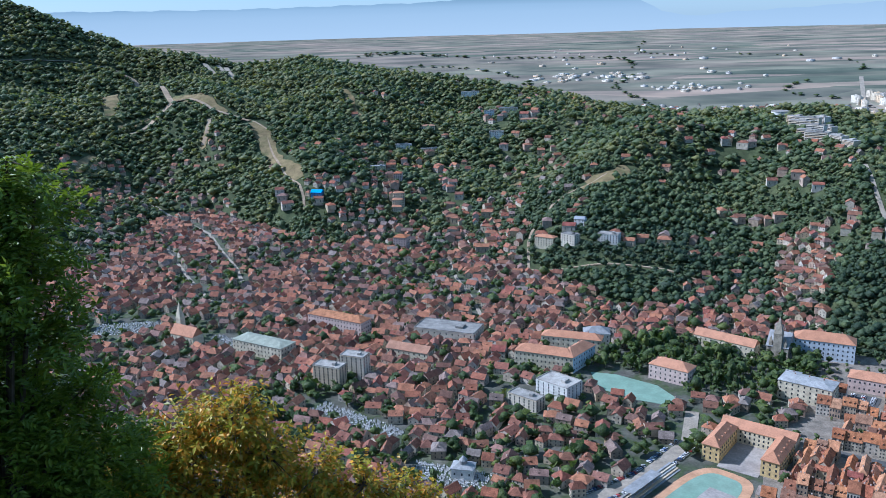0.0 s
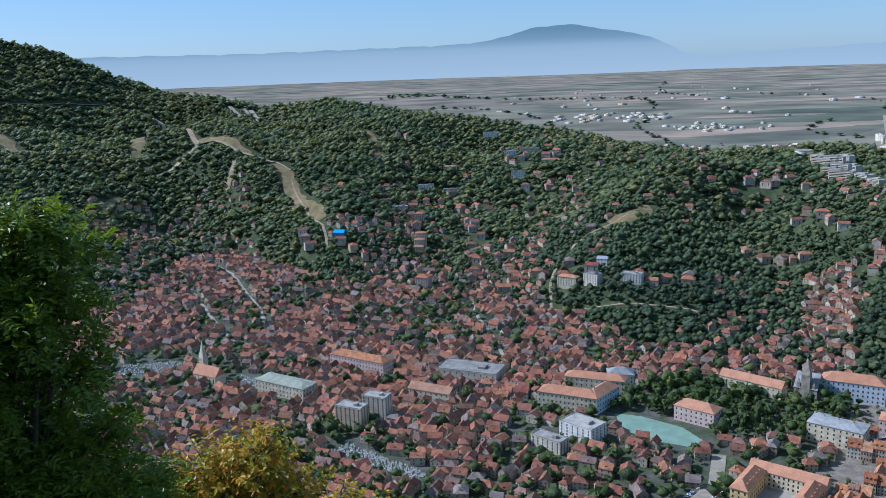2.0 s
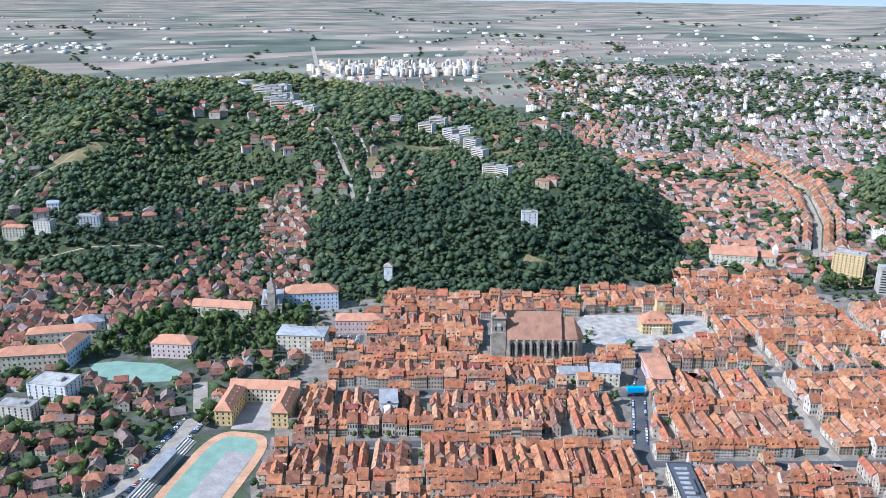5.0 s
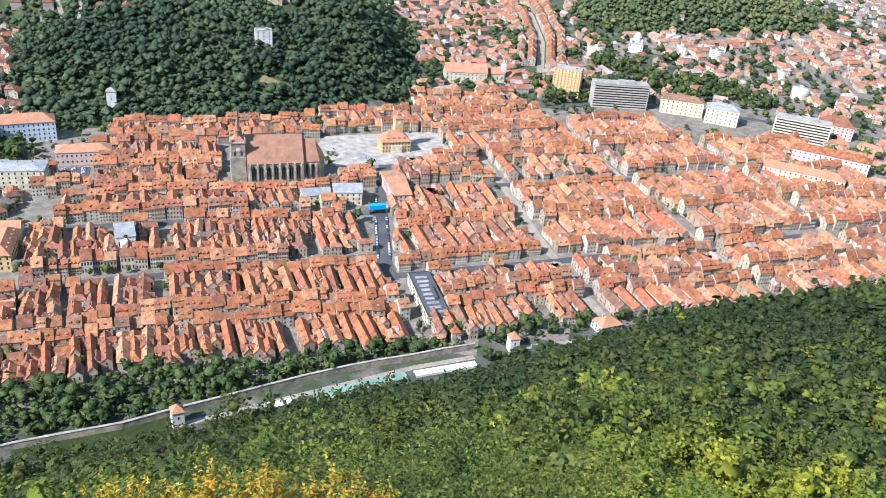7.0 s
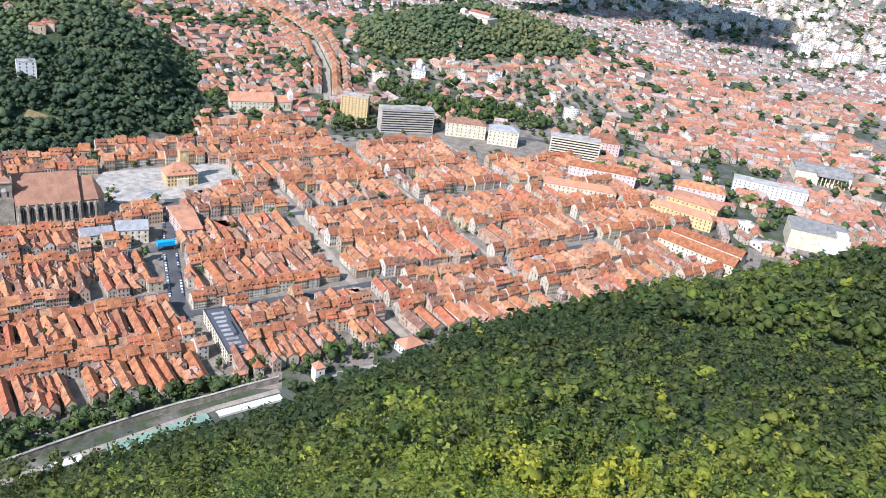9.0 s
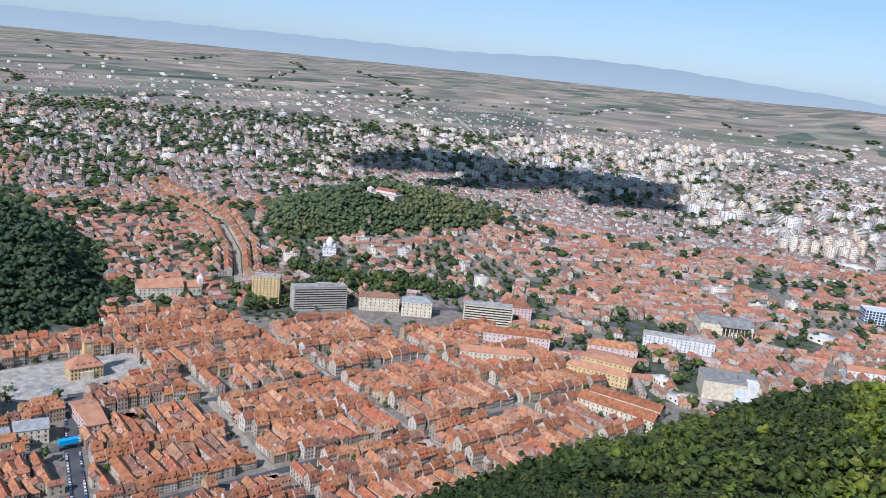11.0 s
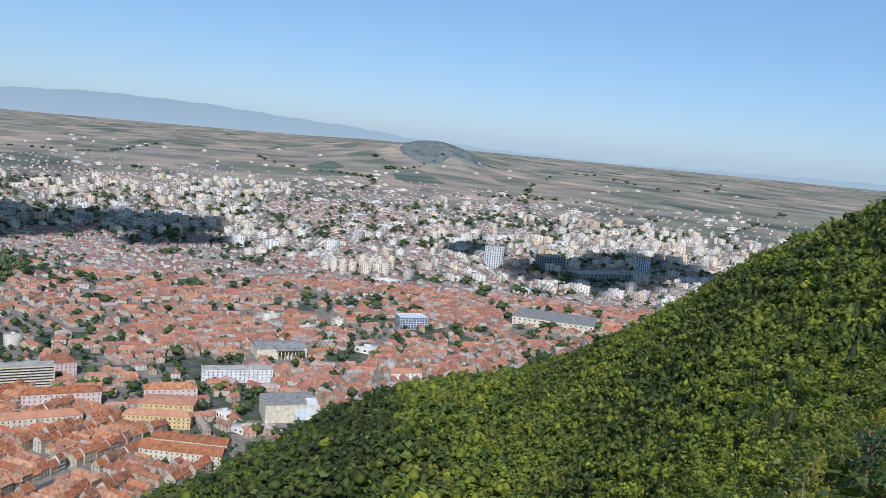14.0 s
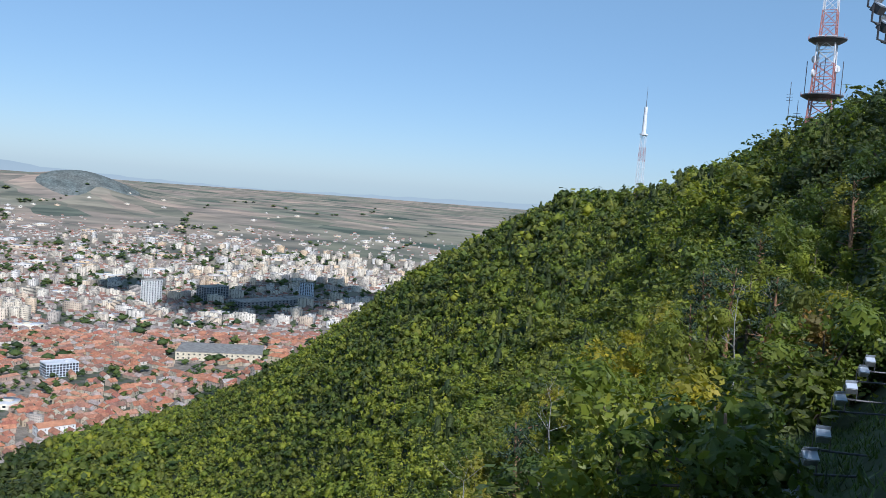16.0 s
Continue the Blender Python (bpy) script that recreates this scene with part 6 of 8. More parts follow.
def row_block(u0, u1, v0, v1, low_front=True, deg=-33.0, near=False):
    """A block of narrow plots between two streets: street fronts with wings behind."""
    u = u0
    deep = v1 - v0
    while u < u1 - 5:
        w = min(rng.uniform(7.0, 10.5) if near else rng.uniform(8, 13), u1 - u)
        uc = u + w / 2
        for side in (0, 1):
            if side == 0 and not low_front:
                continue
            d = rng.uniform(10, 13)
            v = (v0 + d / 2 if side == 0 else v1 - d / 2) + rng.normal(0, 0.8)
            x, y = bent(uc, v)
            if clear(x, y, 3.5):
                put(FRONT[rng.integers(4)], w + 0.2, d, rng.uniform(6.5, 12.5), rng.uniform(3.8, 6.4), x, y, deg + rng.normal(0, 3.0), near=near)
        start = v0 + (11.5 if low_front else rng.uniform(0, 8))
        end = v1 - 11.5
        if end - start > 9:
            # wings run back from the fronts, ridges across the block
            n_cut = max(1, round((end - start) / rng.uniform(20, 34)))
            marks = [start] + sorted(start + (end - start) * (i + 1 + rng.uniform(-0.2, 0.2)) / n_cut for i in range(n_cut - 1)) + [end]
            cuts = [(p, q - rng.uniform(0.0, 2.5)) for p, q in zip(marks[:-1], marks[1:])]
            for a, b in cuts:
                if rng.random() < 0.09:
                    continue
                ww = w * rng.uniform(0.68, 0.92)
                x, y = bent(uc + rng.choice([-1, 1]) * (w - ww) / 2.2, (a + b) / 2)
                if clear(x, y, 3.5):
                    across = rng.random() < 0.15 and b - a < 22
                    sz = (w * 0.95, b - a) if across else (b - a, ww)
                    put(WING[rng.integers(3)], *sz, rng.uniform(5.5, 9), rng.uniform(2.6, 4.4), x, y, deg + (0 if across else 90) + rng.normal(0, 2.0), near=near)
                for _ in range(2):  # sheds and additions that fill the yards
                    x, y = bent(uc + rng.uniform(-0.5, 0.5) * w, rng.uniform(a, b))
                    if rng.random() < 0.85 and clear(x, y, 2):
                        put(COTTAGE[rng.integers(3)], rng.uniform(6, 13), rng.uniform(4.5, 7.5), rng.uniform(5, 9), rng.uniform(1.8, 3), x, y, deg + rng.choice([0, 90]))
        u += w + (0.2 if rng.random() < 0.9 else rng.uniform(1.5, 4))


row_block(-112, 163, 468, 520, low_front=False, near=True, deg=-31.5)
row_block(-112, 163, 527, 590, near=True)
row_block(-100, 163, 603, 680, near=True)
row_block(-85, 180, 690, 740)
row_block(164, 204, 732, 762)
row_block(-110, 60, 750, 800)
row_block(-60, 60, 806, 860)
row_block(-40, 175, 868, 915)
row_block(176, 308, 470, 514, low_front=False, near=True, deg=-34.5)
row_block(178, 308, 520, 561, near=True)
row_block(178, 310, 572, 640)
row_block(185, 312, 642, 720, deg=-35.5)
row_block(206, 322, 728, 794)
row_block(320, 458, 466, 512, low_front=False, deg=-30)
row_block(322, 456, 519, 565, deg=-35)
row_block(322, 456, 575, 640, deg=-30.5)
row_block(328, 456, 642, 712)
row_block(334, 456, 722, 790)
row_block(305, 456, 794, 862)
row_block(180, 300, 872, 930)
row_block(300, 450, 868, 925)
row_block(467, 598, 468, 512, low_front=False, deg=-36)
row_block(469, 596, 519, 566)
row_block(467, 598, 577, 640)
row_block(467, 598, 642, 714, deg=-30)
row_block(467, 598, 726, 800)
row_block(467, 590, 804, 880)
row_block(608, 690, 470, 560)
row_block(608, 730, 578, 640)
row_block(608, 740, 645, 716)
row_block(608, 740, 728, 800)
row_block(300, 440, 930, 990)


# town houses in closed rows along the boulevard
for a, b in (((1060, 640), (1162, 706)), ((1162, 706), (1276, 807)), ((1276, 807), (1380, 920)), ((1380, 920), (1475, 1028)), ((1475, 1028), (1612, 1217))):
    d, g = math.dist(a, b), math.atan2(b[1] - a[1], b[0] - a[0])
    for i in range(int(d / 15)):
        for side in (-14, 14, -30, 31):
            if rng.random() < (0.95 if abs(side) < 20 else 0.6):
                s = (i + 0.5) * 15
                x, y = a[0] + math.cos(g) * s - math.sin(g) * side, a[1] + math.sin(g) * s + math.cos(g) * side
                put(FRONT[rng.integers(4)], 15.2, 12, rng.uniform(8, 12), rng.uniform(4, 6), x, y, math.degrees(g) + rng.normal(0, 3))


def scatter(az0, az1, r0, r1, step, share, kinds, size=(9, 13), zone=None, scale_far=True, hip_odds=0.5, wobble=15.0, turn=None, high=(5, 8), patchy=0.0):
    """Houses on a loose grid over a sector of the plan."""
    R = r1 + step
    g = np.arange(-R, R, step)
    gx, gy = np.meshgrid(g, g)
    gx, gy = gx.ravel() + rng.normal(0, step * 0.14, gx.size), gy.ravel() + rng.normal(0, step * 0.14, gy.size)
    q = radians(-33 if turn is None else turn)
    x, y = gx * math.cos(q) - gy * math.sin(q), gx * math.sin(q) + gy * math.cos(q)
    r, az = np.hypot(x, y), np.degrees(np.arctan2(-x, y))
    lo, hi = min(az0, az1), max(az0, az1)
    ok = (r > r0) & (r < r1) & (az > lo) & (az < hi) & (rng.random(x.size) < share * (1 + 0.45 * np.sign(rough(x, y, 70, 9) + 0.35 * rough(x, y, 30, 2)) * patchy))
    x, y = x[ok], y[ok]
    ok = clear(x, y, step * 0.33)
    if zone is not None:
        ok &= zone(x, y)
    x, y = x[ok], y[ok]
    z = land(x, y)
    r = np.hypot(x, y)
    # houses shrink along with the drawn-in plain
    s = np.where(r > 2400, r / np.maximum(r, EYE_Z * r / np.maximum(EYE_Z - plain(r), 5)), 1.0) if scale_far else np.ones(len(r))
    for i in range(len(x)):
        kit = kinds[rng.integers(len(kinds))]
        L = rng.uniform(*size) * s[i]
        W = rng.uniform(0.65, 0.9) * L if kit is SHED else min(rng.uniform(7.5, 12.5) * s[i], L)
        put(kit, max(L, W), min(L, W), rng.uniform(*high) * s[i], rng.uniform(2.8, 4.6) * s[i], x[i], y[i], (math.degrees(q) + rng.choice([0, 90]) + rng.normal(0, wobble)), z[i])


def outside_old_town(x, y):
    u, v = x * U_AX[0] + y * U_AX[1], x * V_AX[0] + y * V_AX[1]
    own, far, castle = slope_zone(x, y)
    park = ((x - 250) / 120) ** 2 + ((y - 800) / 75) ** 2 < 1
    return ~((u > -110) & (u < 745) & (v < 935)) & ~((u > 165) & (u < 480) & (v < 1000)) & ~own & ~far & ~castle & ~park


def not_slope(x, y):
    own, far, castle = slope_zone(x, y)
    return ~own & ~far & ~castle & outside_old_town(x, y)


def hillside(x, y):
    own, far, castle = slope_zone(x, y)
    return far & ~in_meadow(x, y)


# west: crowded suburb in the side valley
scatter(27, -24, 560, 1700, 14.6, 0.8, COTTAGE, (10, 16), not_slope, turn=-20, patchy=0.7)
scatter(24.5, 14.0, 1400, 1900, 18, 0.3, COTTAGE, (9, 14), lambda x, y: ~in_meadow(x, y), turn=25, wobble=30, high=(3.2, 5.5))
scatter(9.5, 1.5, 1250, 1560, 17, 0.5, COTTAGE, (9, 14), None, turn=10, wobble=30, high=(3.2, 5.5))
scatter(-0.5, -5.5, 1130, 1480, 17, 0.55, COTTAGE, (9, 14), None, turn=10, wobble=30, high=(3.2, 5.5))
scatter(-22, -25, 930, 1300, 14.5, 0.8, COTTAGE, (9, 14), None, turn=35, wobble=25, high=(4, 6.5))
scatter(-16, -22, 930, 1120, 17, 0.45, COTTAGE, (9, 14), None, turn=35, wobble=25)
# scattered houses up the wooded hills
scatter(12, -21, 1050, 1750, 32, 0.34, COTTAGE, (9, 16), hillside, wobble=60, patchy=1.6, high=(3.2, 5.5))
scatter(-21, -41, 1180, 1650, 34, 0.34, COTTAGE, (9, 16), hillside, wobble=60, patchy=1.8, high=(3.2, 5.5))
scatter(-66, -76, 1360, 1480, 30, 0.4, COTTAGE, (9, 15), None, wobble=60, patchy=1.0)
scatter(8, -21, 1700, 2150, 40, 0.26, COTTAGE, (10, 18), hillside, wobble=60)
# north and east: the newer town
scatter(-46, -78, 950, 1300, 18, 0.45, COTTAGE, (10, 24), not_slope, patchy=1.0)
scatter(-46, -78, 1300, 1900, 18, 0.42, FAR, (10, 26), not_slope, patchy=1.0)
scatter(-78, -122, 760, 1300, 19, 0.62, COTTAGE, (12, 32), not_slope, turn=-70, patchy=1.0)
scatter(-78, -122, 1300, 1900, 19, 0.6, FAR, (12, 32), not_slope, turn=-70, patchy=1.0)
scatter(-43, -122, 1900, 2500, 22, 0.58, FAR, (11, 19), not_slope, turn=-50, high=(5, 9), patchy=1.0)
scatter(-40, -126, 2500, 3100, 27, 0.5, FAR, (12, 20), not_slope, turn=-60, high=(5, 9), patchy=1.0)
scatter(-36, -128, 3100, 3800, 31, 0.3, FAR, (13, 22), not_slope, turn=-40, high=(4, 7))
scatter(-74, -112, 3000, 3500, 28, 0.4, FAR, (13, 22), not_slope, turn=-55, high=(5, 9), patchy=1.0)
scatter(-8, -40, 2600, 3050, 34, 0.3, FAR, (12, 20), not_slope, turn=-30, high=(5, 8))
# hillside house rows, placed to fit the camera's view: both ends, number of houses
HOUSE_ROWS = ((-2.5, 1926, -6.5, 1898, 5), (5, 1646, 0.8, 1826, 6), (3.6, 1618, 3.1, 1366, 8), (0.9, 1734, -1.9, 1406, 8), (-0.2, 1522, -1, 1214, 10), (-2.8, 1502, -3.2, 1202, 8), (-4.8, 1298, -8.6, 1202, 6),
         (-10, 1206, -17.2, 1242, 7), (-17.7, 1642, -21.9, 1606, 5), (-18.8, 1394, -21.9, 1350, 7), (-20.7, 1506, -24.5, 1386, 5), (-25.3, 1334, -28, 1210, 5),
         (-28.6, 1446, -29.8, 1258, 6), (-39.5, 1426, -45, 1478, 11), (-41, 1230, -42, 1210, 3), (-3.1, 1834, -8.2, 1718, 5), (6.9, 1342, 3.3, 1246, 7), (11.4, 1542, 7.6, 1430, 8))
view_gaps = []
for az0, r0, az1, r1, n in HOUSE_ROWS:
    (x0, y0), (x1, y1) = polar(az0, r0), polar(az1, r1)
    for k in range(n):
        f = (k + rng.uniform(0.1, 0.9)) / n
        px, py = x0 + (x1 - x0) * f + rng.normal(0, 9), y0 + (y1 - y0) * f + rng.normal(0, 9)
        if clear([px], [py], 6)[0]:
            L = rng.uniform(14, 21)
            put(FAR[rng.integers(2)], L, L * rng.uniform(0.6, 0.85), rng.uniform(8.5, 11.5), rng.uniform(2.6, 4), px, py, az0 + rng.choice([0, 90]) + rng.normal(0, 15), ground(px, py) - 0.5)
            d = math.hypot(px, py)
            # points cleared of trees towards the camera, so the house shows
            view_gaps += [(px * (1 - q / d), py * (1 - q / d)) for q in (11, 20, 29)]
# blocks of flats
for az0, az1, r0, r1, step, share, size, high, kinds in (
        (-25.5, -36.5, 3030, 3240, 34, 0.75, (20, 34), (24, 30), FLATS[1:3]), (-94, -99, 1960, 2120, 34, 0.7, (20, 30), (28, 36), FLATS[1:3]),
        (-88, -100, 2100, 2700, 50, 0.55, (24, 50), (16, 30), FLATS), (-100, -122, 1950, 3000, 54, 0.45, (24, 56), (14, 28), FLATS),
        (-70, -90, 2450, 3300, 52, 0.5, (24, 54), (15, 28), FLATS), (-62, -76, 1200, 1420, 46, 0.24, (18, 28), (14, 18), [FLATS[0], FLATS[3]]),
        (-110, -124, 2700, 3300, 44, 0.5, (24, 50), (18, 30), FLATS), (-79, -92, 3150, 3480, 46, 0.5, (24, 48), (20, 30), FLATS), (-100, -108, 3100, 3400, 60, 0.35, (24, 48), (16, 28), FLATS), (-40, -70, 2200, 3200, 66, 0.26, (20, 40), (12, 22), FLATS), (-80, -100, 1150, 1500, 60, 0.16, (20, 34), (12, 20), [FLATS[0], FLATS[3]])):
    scatter(az0, az1, r0, r1, step, share, kinds, size, not_slope, high=high, wobble=6, turn=-50)
# industry and sheds on the plain
for az0, az1, r0, r1, step, share, size in ((-5.5, -13, 3520, 3720, 40, 0.55, (24, 60)), (-13, -19.5, 3300, 3480, 34, 0.4, (14, 34)), (0, -22, 4020, 4300, 70, 0.2, (14, 40)), (-8, -30, 2800, 3050, 42, 0.35, (16, 40)),
                                            (-28, -60, 2900, 4100, 75, 0.26, (22, 60)), (-60, -76, 2600, 4000, 80, 0.28, (26, 70)), (-84, -122, 2700, 3700, 85, 0.34, (30, 80)), (-2, -122, 3500, 4300, 70, 0.09, (20, 60)),
                                            (-98, -112, 1900, 2500, 90, 0.3, (30, 60)), (-88, -104, 1250, 1700, 80, 0.16, (24, 44)), (-78, -90, 800, 1000, 40, 0.2, (16, 30))):
    scatter(az0, az1, r0, r1, step, share, [SHED], size, not_slope, high=(5, 10), wobble=8, turn=-40)


def town_house(kit, row):
    """One old house: wall, roof, chimneys, and the windows of the sides that show."""
    L, W, h, g, x, y, z, rot, tint = row
    t = thing("town_house", x, y, "narrow plastered town house with an orange clay tile roof", "house", math.degrees(rot), z=z, group="old town houses")
    part("wall", kit_part(kit, (L, W, h, g), 0), WALL, t, tint=tint)
    part("roof", kit_part(kit, (L, W, h, g), 1), ROOF, t, tint=(tint * 7.3) % 1)
    dm = kit_part(kit, (L, W, h, g), 4)
    for i in range(len(dm.f) // 5):
        vs = dm.v[20 * i:20 * i + 20]
        my = sum(v[1] for v in vs) / 20
        if my * (math.sin(rot) * x - math.cos(rot) * y) > 0:
            part("dormer", Shape().add(vs, [tuple(k - 20 * i for k in f) for f in dm.f[5 * i:5 * i + 5]]), ROOF, t, tint=(tint * 7.3) % 1)
    s = kit_part(kit, (L, W, h, g), 3)
    for i in range(len(s.f) // 5):
        c = Shape().add(s.v[20 * i:20 * i + 20], [tuple(k - 20 * i for k in f) for f in s.f[5 * i:5 * i + 5]])
        part("chimney", c, CHIMNEY, t)
    floors = 2 if h < 8.5 else 3
    # the long side and the gable end that look towards the lookout
    front = "f" if math.sin(rot) * x - math.cos(rot) * y < 0 else "b"
    end = "l" if math.cos(rot) * x + math.sin(rot) * y > 0 else "r"
    windows(t, L, W, 0.3, h - 0.2, max(2, min(4, int(L / 3.5))), floors, front, 1.1, 1.5)
    windows(t, L, W, 0.3, h - 0.2, 2, floors, end, 1.0, 1.5) if W > 6 and L > 14 else None


near_sort = sorted(single, key=lambda s: math.hypot(s[1][4], s[1][5]))
for kit, row in near_sort[:200]:
    town_house(kit, row)
for kit, row in near_sort[200:]:
    crowd.setdefault(id(kit), (kit, []))[1].append(row)
masses = {"old": Mass(), "suburb": Mass(), "east": Mass(), "city": Mass(), "flats": Mass(), "sheds": Mass()}
for kit, rows_ in crowd.values():
    a = np.array(rows_)
    far_away = (np.hypot(a[:, 4], a[:, 5]) > 1850) & (np.degrees(np.arctan2(-a[:, 4], a[:, 5])) < -46)
    if kit in FLATS:
        sets = [("flats", np.ones(len(a), bool))]
    elif kit is SHED:
        sets = [("sheds", np.ones(len(a), bool))]
    elif kit in FRONT or kit in WING:
        sets = [("old", np.ones(len(a), bool))]
    else:
        east = np.degrees(np.arctan2(-a[:, 4], a[:, 5])) < -44
        sets = [("suburb", ~far_away & ~east), ("east", ~far_away & east), ("city", far_away)]
    for key, m in sets:
        if m.any():
            b = a[m]
            masses[key].lay(kit, b[:, :4], b[:, 4], b[:, 5], b[:, 6], b[:, 7], b[:, 8])
masses["old"].object("old_town_roofs", [WALL, ROOF, GLASS_DARK, CHIMNEY, ROOF], "dense rows of old plastered houses with orange clay roofs", "houses")
masses["suburb"].object("suburb_houses", [WALL, ROOF_SUBURB, GLASS_DARK, CHIMNEY, ROOF_SUBURB], "crowded small houses with red tile roofs and gardens", "houses")
masses["east"].object("newer_town_houses", [WALL, ROOF_EAST, GLASS_DARK, CHIMNEY, ROOF_EAST], "town houses with pale walls and lighter red roofs", "houses")
masses["city"].object("city_houses", [CITY_WALL, ROOF_FAR, GLASS_DARK, CHIMNEY, ROOF_FAR], "far houses with red and grey roofs greyed for haze", "houses")
masses["flats"].object("apartment_blocks", [CONCRETE, FLAT_ROOF, GLASS_DARK], "pale concrete blocks of flats in rows", "apartment buildings")
masses["sheds"].object("industrial_halls", [CONCRETE, HALL, GLASS_DARK], "low industrial halls with pale metal roofs", "halls")

# ---- trees ----
def crown_points(rng_, lobes):
    """Unit crown: a place on one of its lobes, and the way outwards."""
    c, r = lobes[rng_.integers(len(lobes))]
    d = rng_.normal(size=3)
    d /= np.linalg.norm(d)
    return np.array(c) + np.array(d) * r * rng_.uniform(0.82, 1.06), d


def tree_kit(n, q, lobes_n, seed, core=True, base=0.22, conical=False, stout=0.84, plain_core=False):
    """Leaves 0 and bark 1; sizes: crown radius, -, height, -."""
    g = np.random.default_rng(seed)
    k = Kit()
    if conical:
        lobes = [((0, 0, -0.75 + 1.6 * i / lobes_n), 0.75 * (1 - i / lobes_n) + 0.12) for i in range(lobes_n)]
    else:
        lobes = [((0, 0, 0.05), 0.66)] + [(tuple(v), g.uniform(0.26, 0.52)) for v in (g.normal(size=(lobes_n, 3)) * (0.46, 0.46, 0.4))]
    mid, half = (1 + base) / 2, (1 - base) / 2

    def pt(p):
        return (lin(p[0]), lin(p[1]), lin(0, 0, mid + half * max(min(p[2], 1.15), -1.2)))
    if plain_core:  # for trees far off
        ov = [(1, 0, 0), (0, 1, 0), (-1, 0, 0), (0, -1, 0), (0, 0, 1), (0, 0, -1)]
        at = [k.corner(*pt(np.array(v) * g.uniform(0.7, 1.1) * stout / 0.84)) for v in ov]
        for i in range(4):
            k.f += [[at[i], at[(i + 1) % 4], at[4]], [at[(i + 1) % 4], at[i], at[5]]]
            k.m += [2, 2]
    elif core:
        t = (1 + 5 ** 0.5) / 2
        iv = np.array([(-1, t, 0), (1, t, 0), (-1, -t, 0), (1, -t, 0), (0, -1, t), (0, 1, t), (0, -1, -t), (0, 1, -t), (t, 0, -1), (t, 0, 1), (-t, 0, -1), (-t, 0, 1)]) / 1.902
        iv = iv * (stout + 0.3 * stout * g.normal(size=(12, 1)).clip(-1.4, 1.2)) * ((0.86, 0.86, 0.9) if not conical else (0.5, 0.5, 0.95))
        at = [k.corner(*pt(v)) for v in iv]
        for f in ((0, 11, 5), (0, 5, 1), (0, 1, 7), (0, 7, 10), (0, 10, 11), (1, 5, 9), (5, 11, 4), (11, 10, 2), (10, 7, 6), (7, 1, 8), (3, 9, 4), (3, 4, 2), (3, 2, 6), (3, 6, 8), (3, 8, 9), (4, 9, 5), (2, 4, 11), (6, 2, 10), (8, 6, 7), (9, 8, 1)):
            k.f.append([at[q_] for q_ in f])
            k.m.append(2)
    for _ in range(n):
        p, d = crown_points(g, lobes)
        d = d + g.normal(size=3) * 0.55 + (0, 0, 0.35)
        d /= np.linalg.norm(d)
        a = np.cross(d, g.normal(size=3))
        a /= np.linalg.norm(a)
        b = np.cross(d, a)
        s = q * g.uniform(0.6, 1.35)
        a, b = a * s, b * s * g.uniform(0.45, 0.8)
        k.face([pt(p - a), pt(p - 0.15 * a + b), pt(p + a), pt(p + 0.1 * a - b)], 0)
    for i in range(4 if n > 20 else 0):
        t0, t1 = math.pi / 2 * i, math.pi / 2 * (i + 1)
        k.face([(lin(0.06 * math.cos(t0)), lin(0.06 * math.sin(t0)), one(-1.5)), (lin(0.06 * math.cos(t1)), lin(0.06 * math.sin(t1)), one(-1.5)), (lin(0.03 * math.cos(t1)), lin(0.03 * math.sin(t1)), lin(0, 0, mid)), (lin(0.03 * math.cos(t0)), lin(0.03 * math.sin(t0)), lin(0, 0, mid))], 1)
    return k.done()


TREE_LOW = [tree_kit(22, 0.33, 6, 40 + i, stout=0.74) for i in range(6)] + [tree_kit(22, 0.34, 6, 50, conical=True)]
TREE_HILL = [tree_kit(8, 0.5, 5, 80 + i, plain_core=True) for i in range(7)] + [tree_kit(11, 0.4, 5, 90, conical=True, plain_core=True)]
TREE_TINY = [tree_kit(5, 0.6, 4, 25 + i, plain_core=True) for i in range(6)]
TREE_FAR = [tree_kit(16, 0.36, 6, 180 + i, plain_core=True, stout=0.6) for i in range(8)]
TREE_SLOPE = [tree_kit(44, 0.23, 7, 140 + i, plain_core=True, stout=0.55) for i in range(8)]
TREE_MID = [tree_kit(105, 0.15, 9, 60 + i, stout=0.46) for i in range(8)]
TREE_FINE = [tree_kit(210, 0.105, 11, 110 + i, stout=0.44) for i in range(8)]
TREE_CLOSE = [tree_kit(680, 0.05, 14, 160 + i, stout=0.2) for i in range(6)]
TREE_CONE = [tree_kit(34, 0.3, 7, 51 + i, conical=True, base=0.08) for i in range(2)]
TREE_UNDER = [tree_kit(120, 0.1, 9, 75 + i, core=False, base=0.0) for i in range(4)]
TREE_BUSH = [tree_kit(80, 0.16, 9, 70 + i, core=False, base=0.0) for i in range(4)]


def spread(x0, x1, y0, y1, step, keep):
    """Jittered grid of places where keep(x, y) holds."""
    gx, gy = np.meshgrid(np.arange(x0, x1, step), np.arange(y0, y1, step))
    gx = (gx + rng.uniform(-0.42, 0.42, gx.shape) * step).ravel()
    gy = (gy + rng.uniform(-0.42, 0.42, gy.shape) * step).ravel()
    m = keep(gx, gy)
    return gx[m], gy[m]


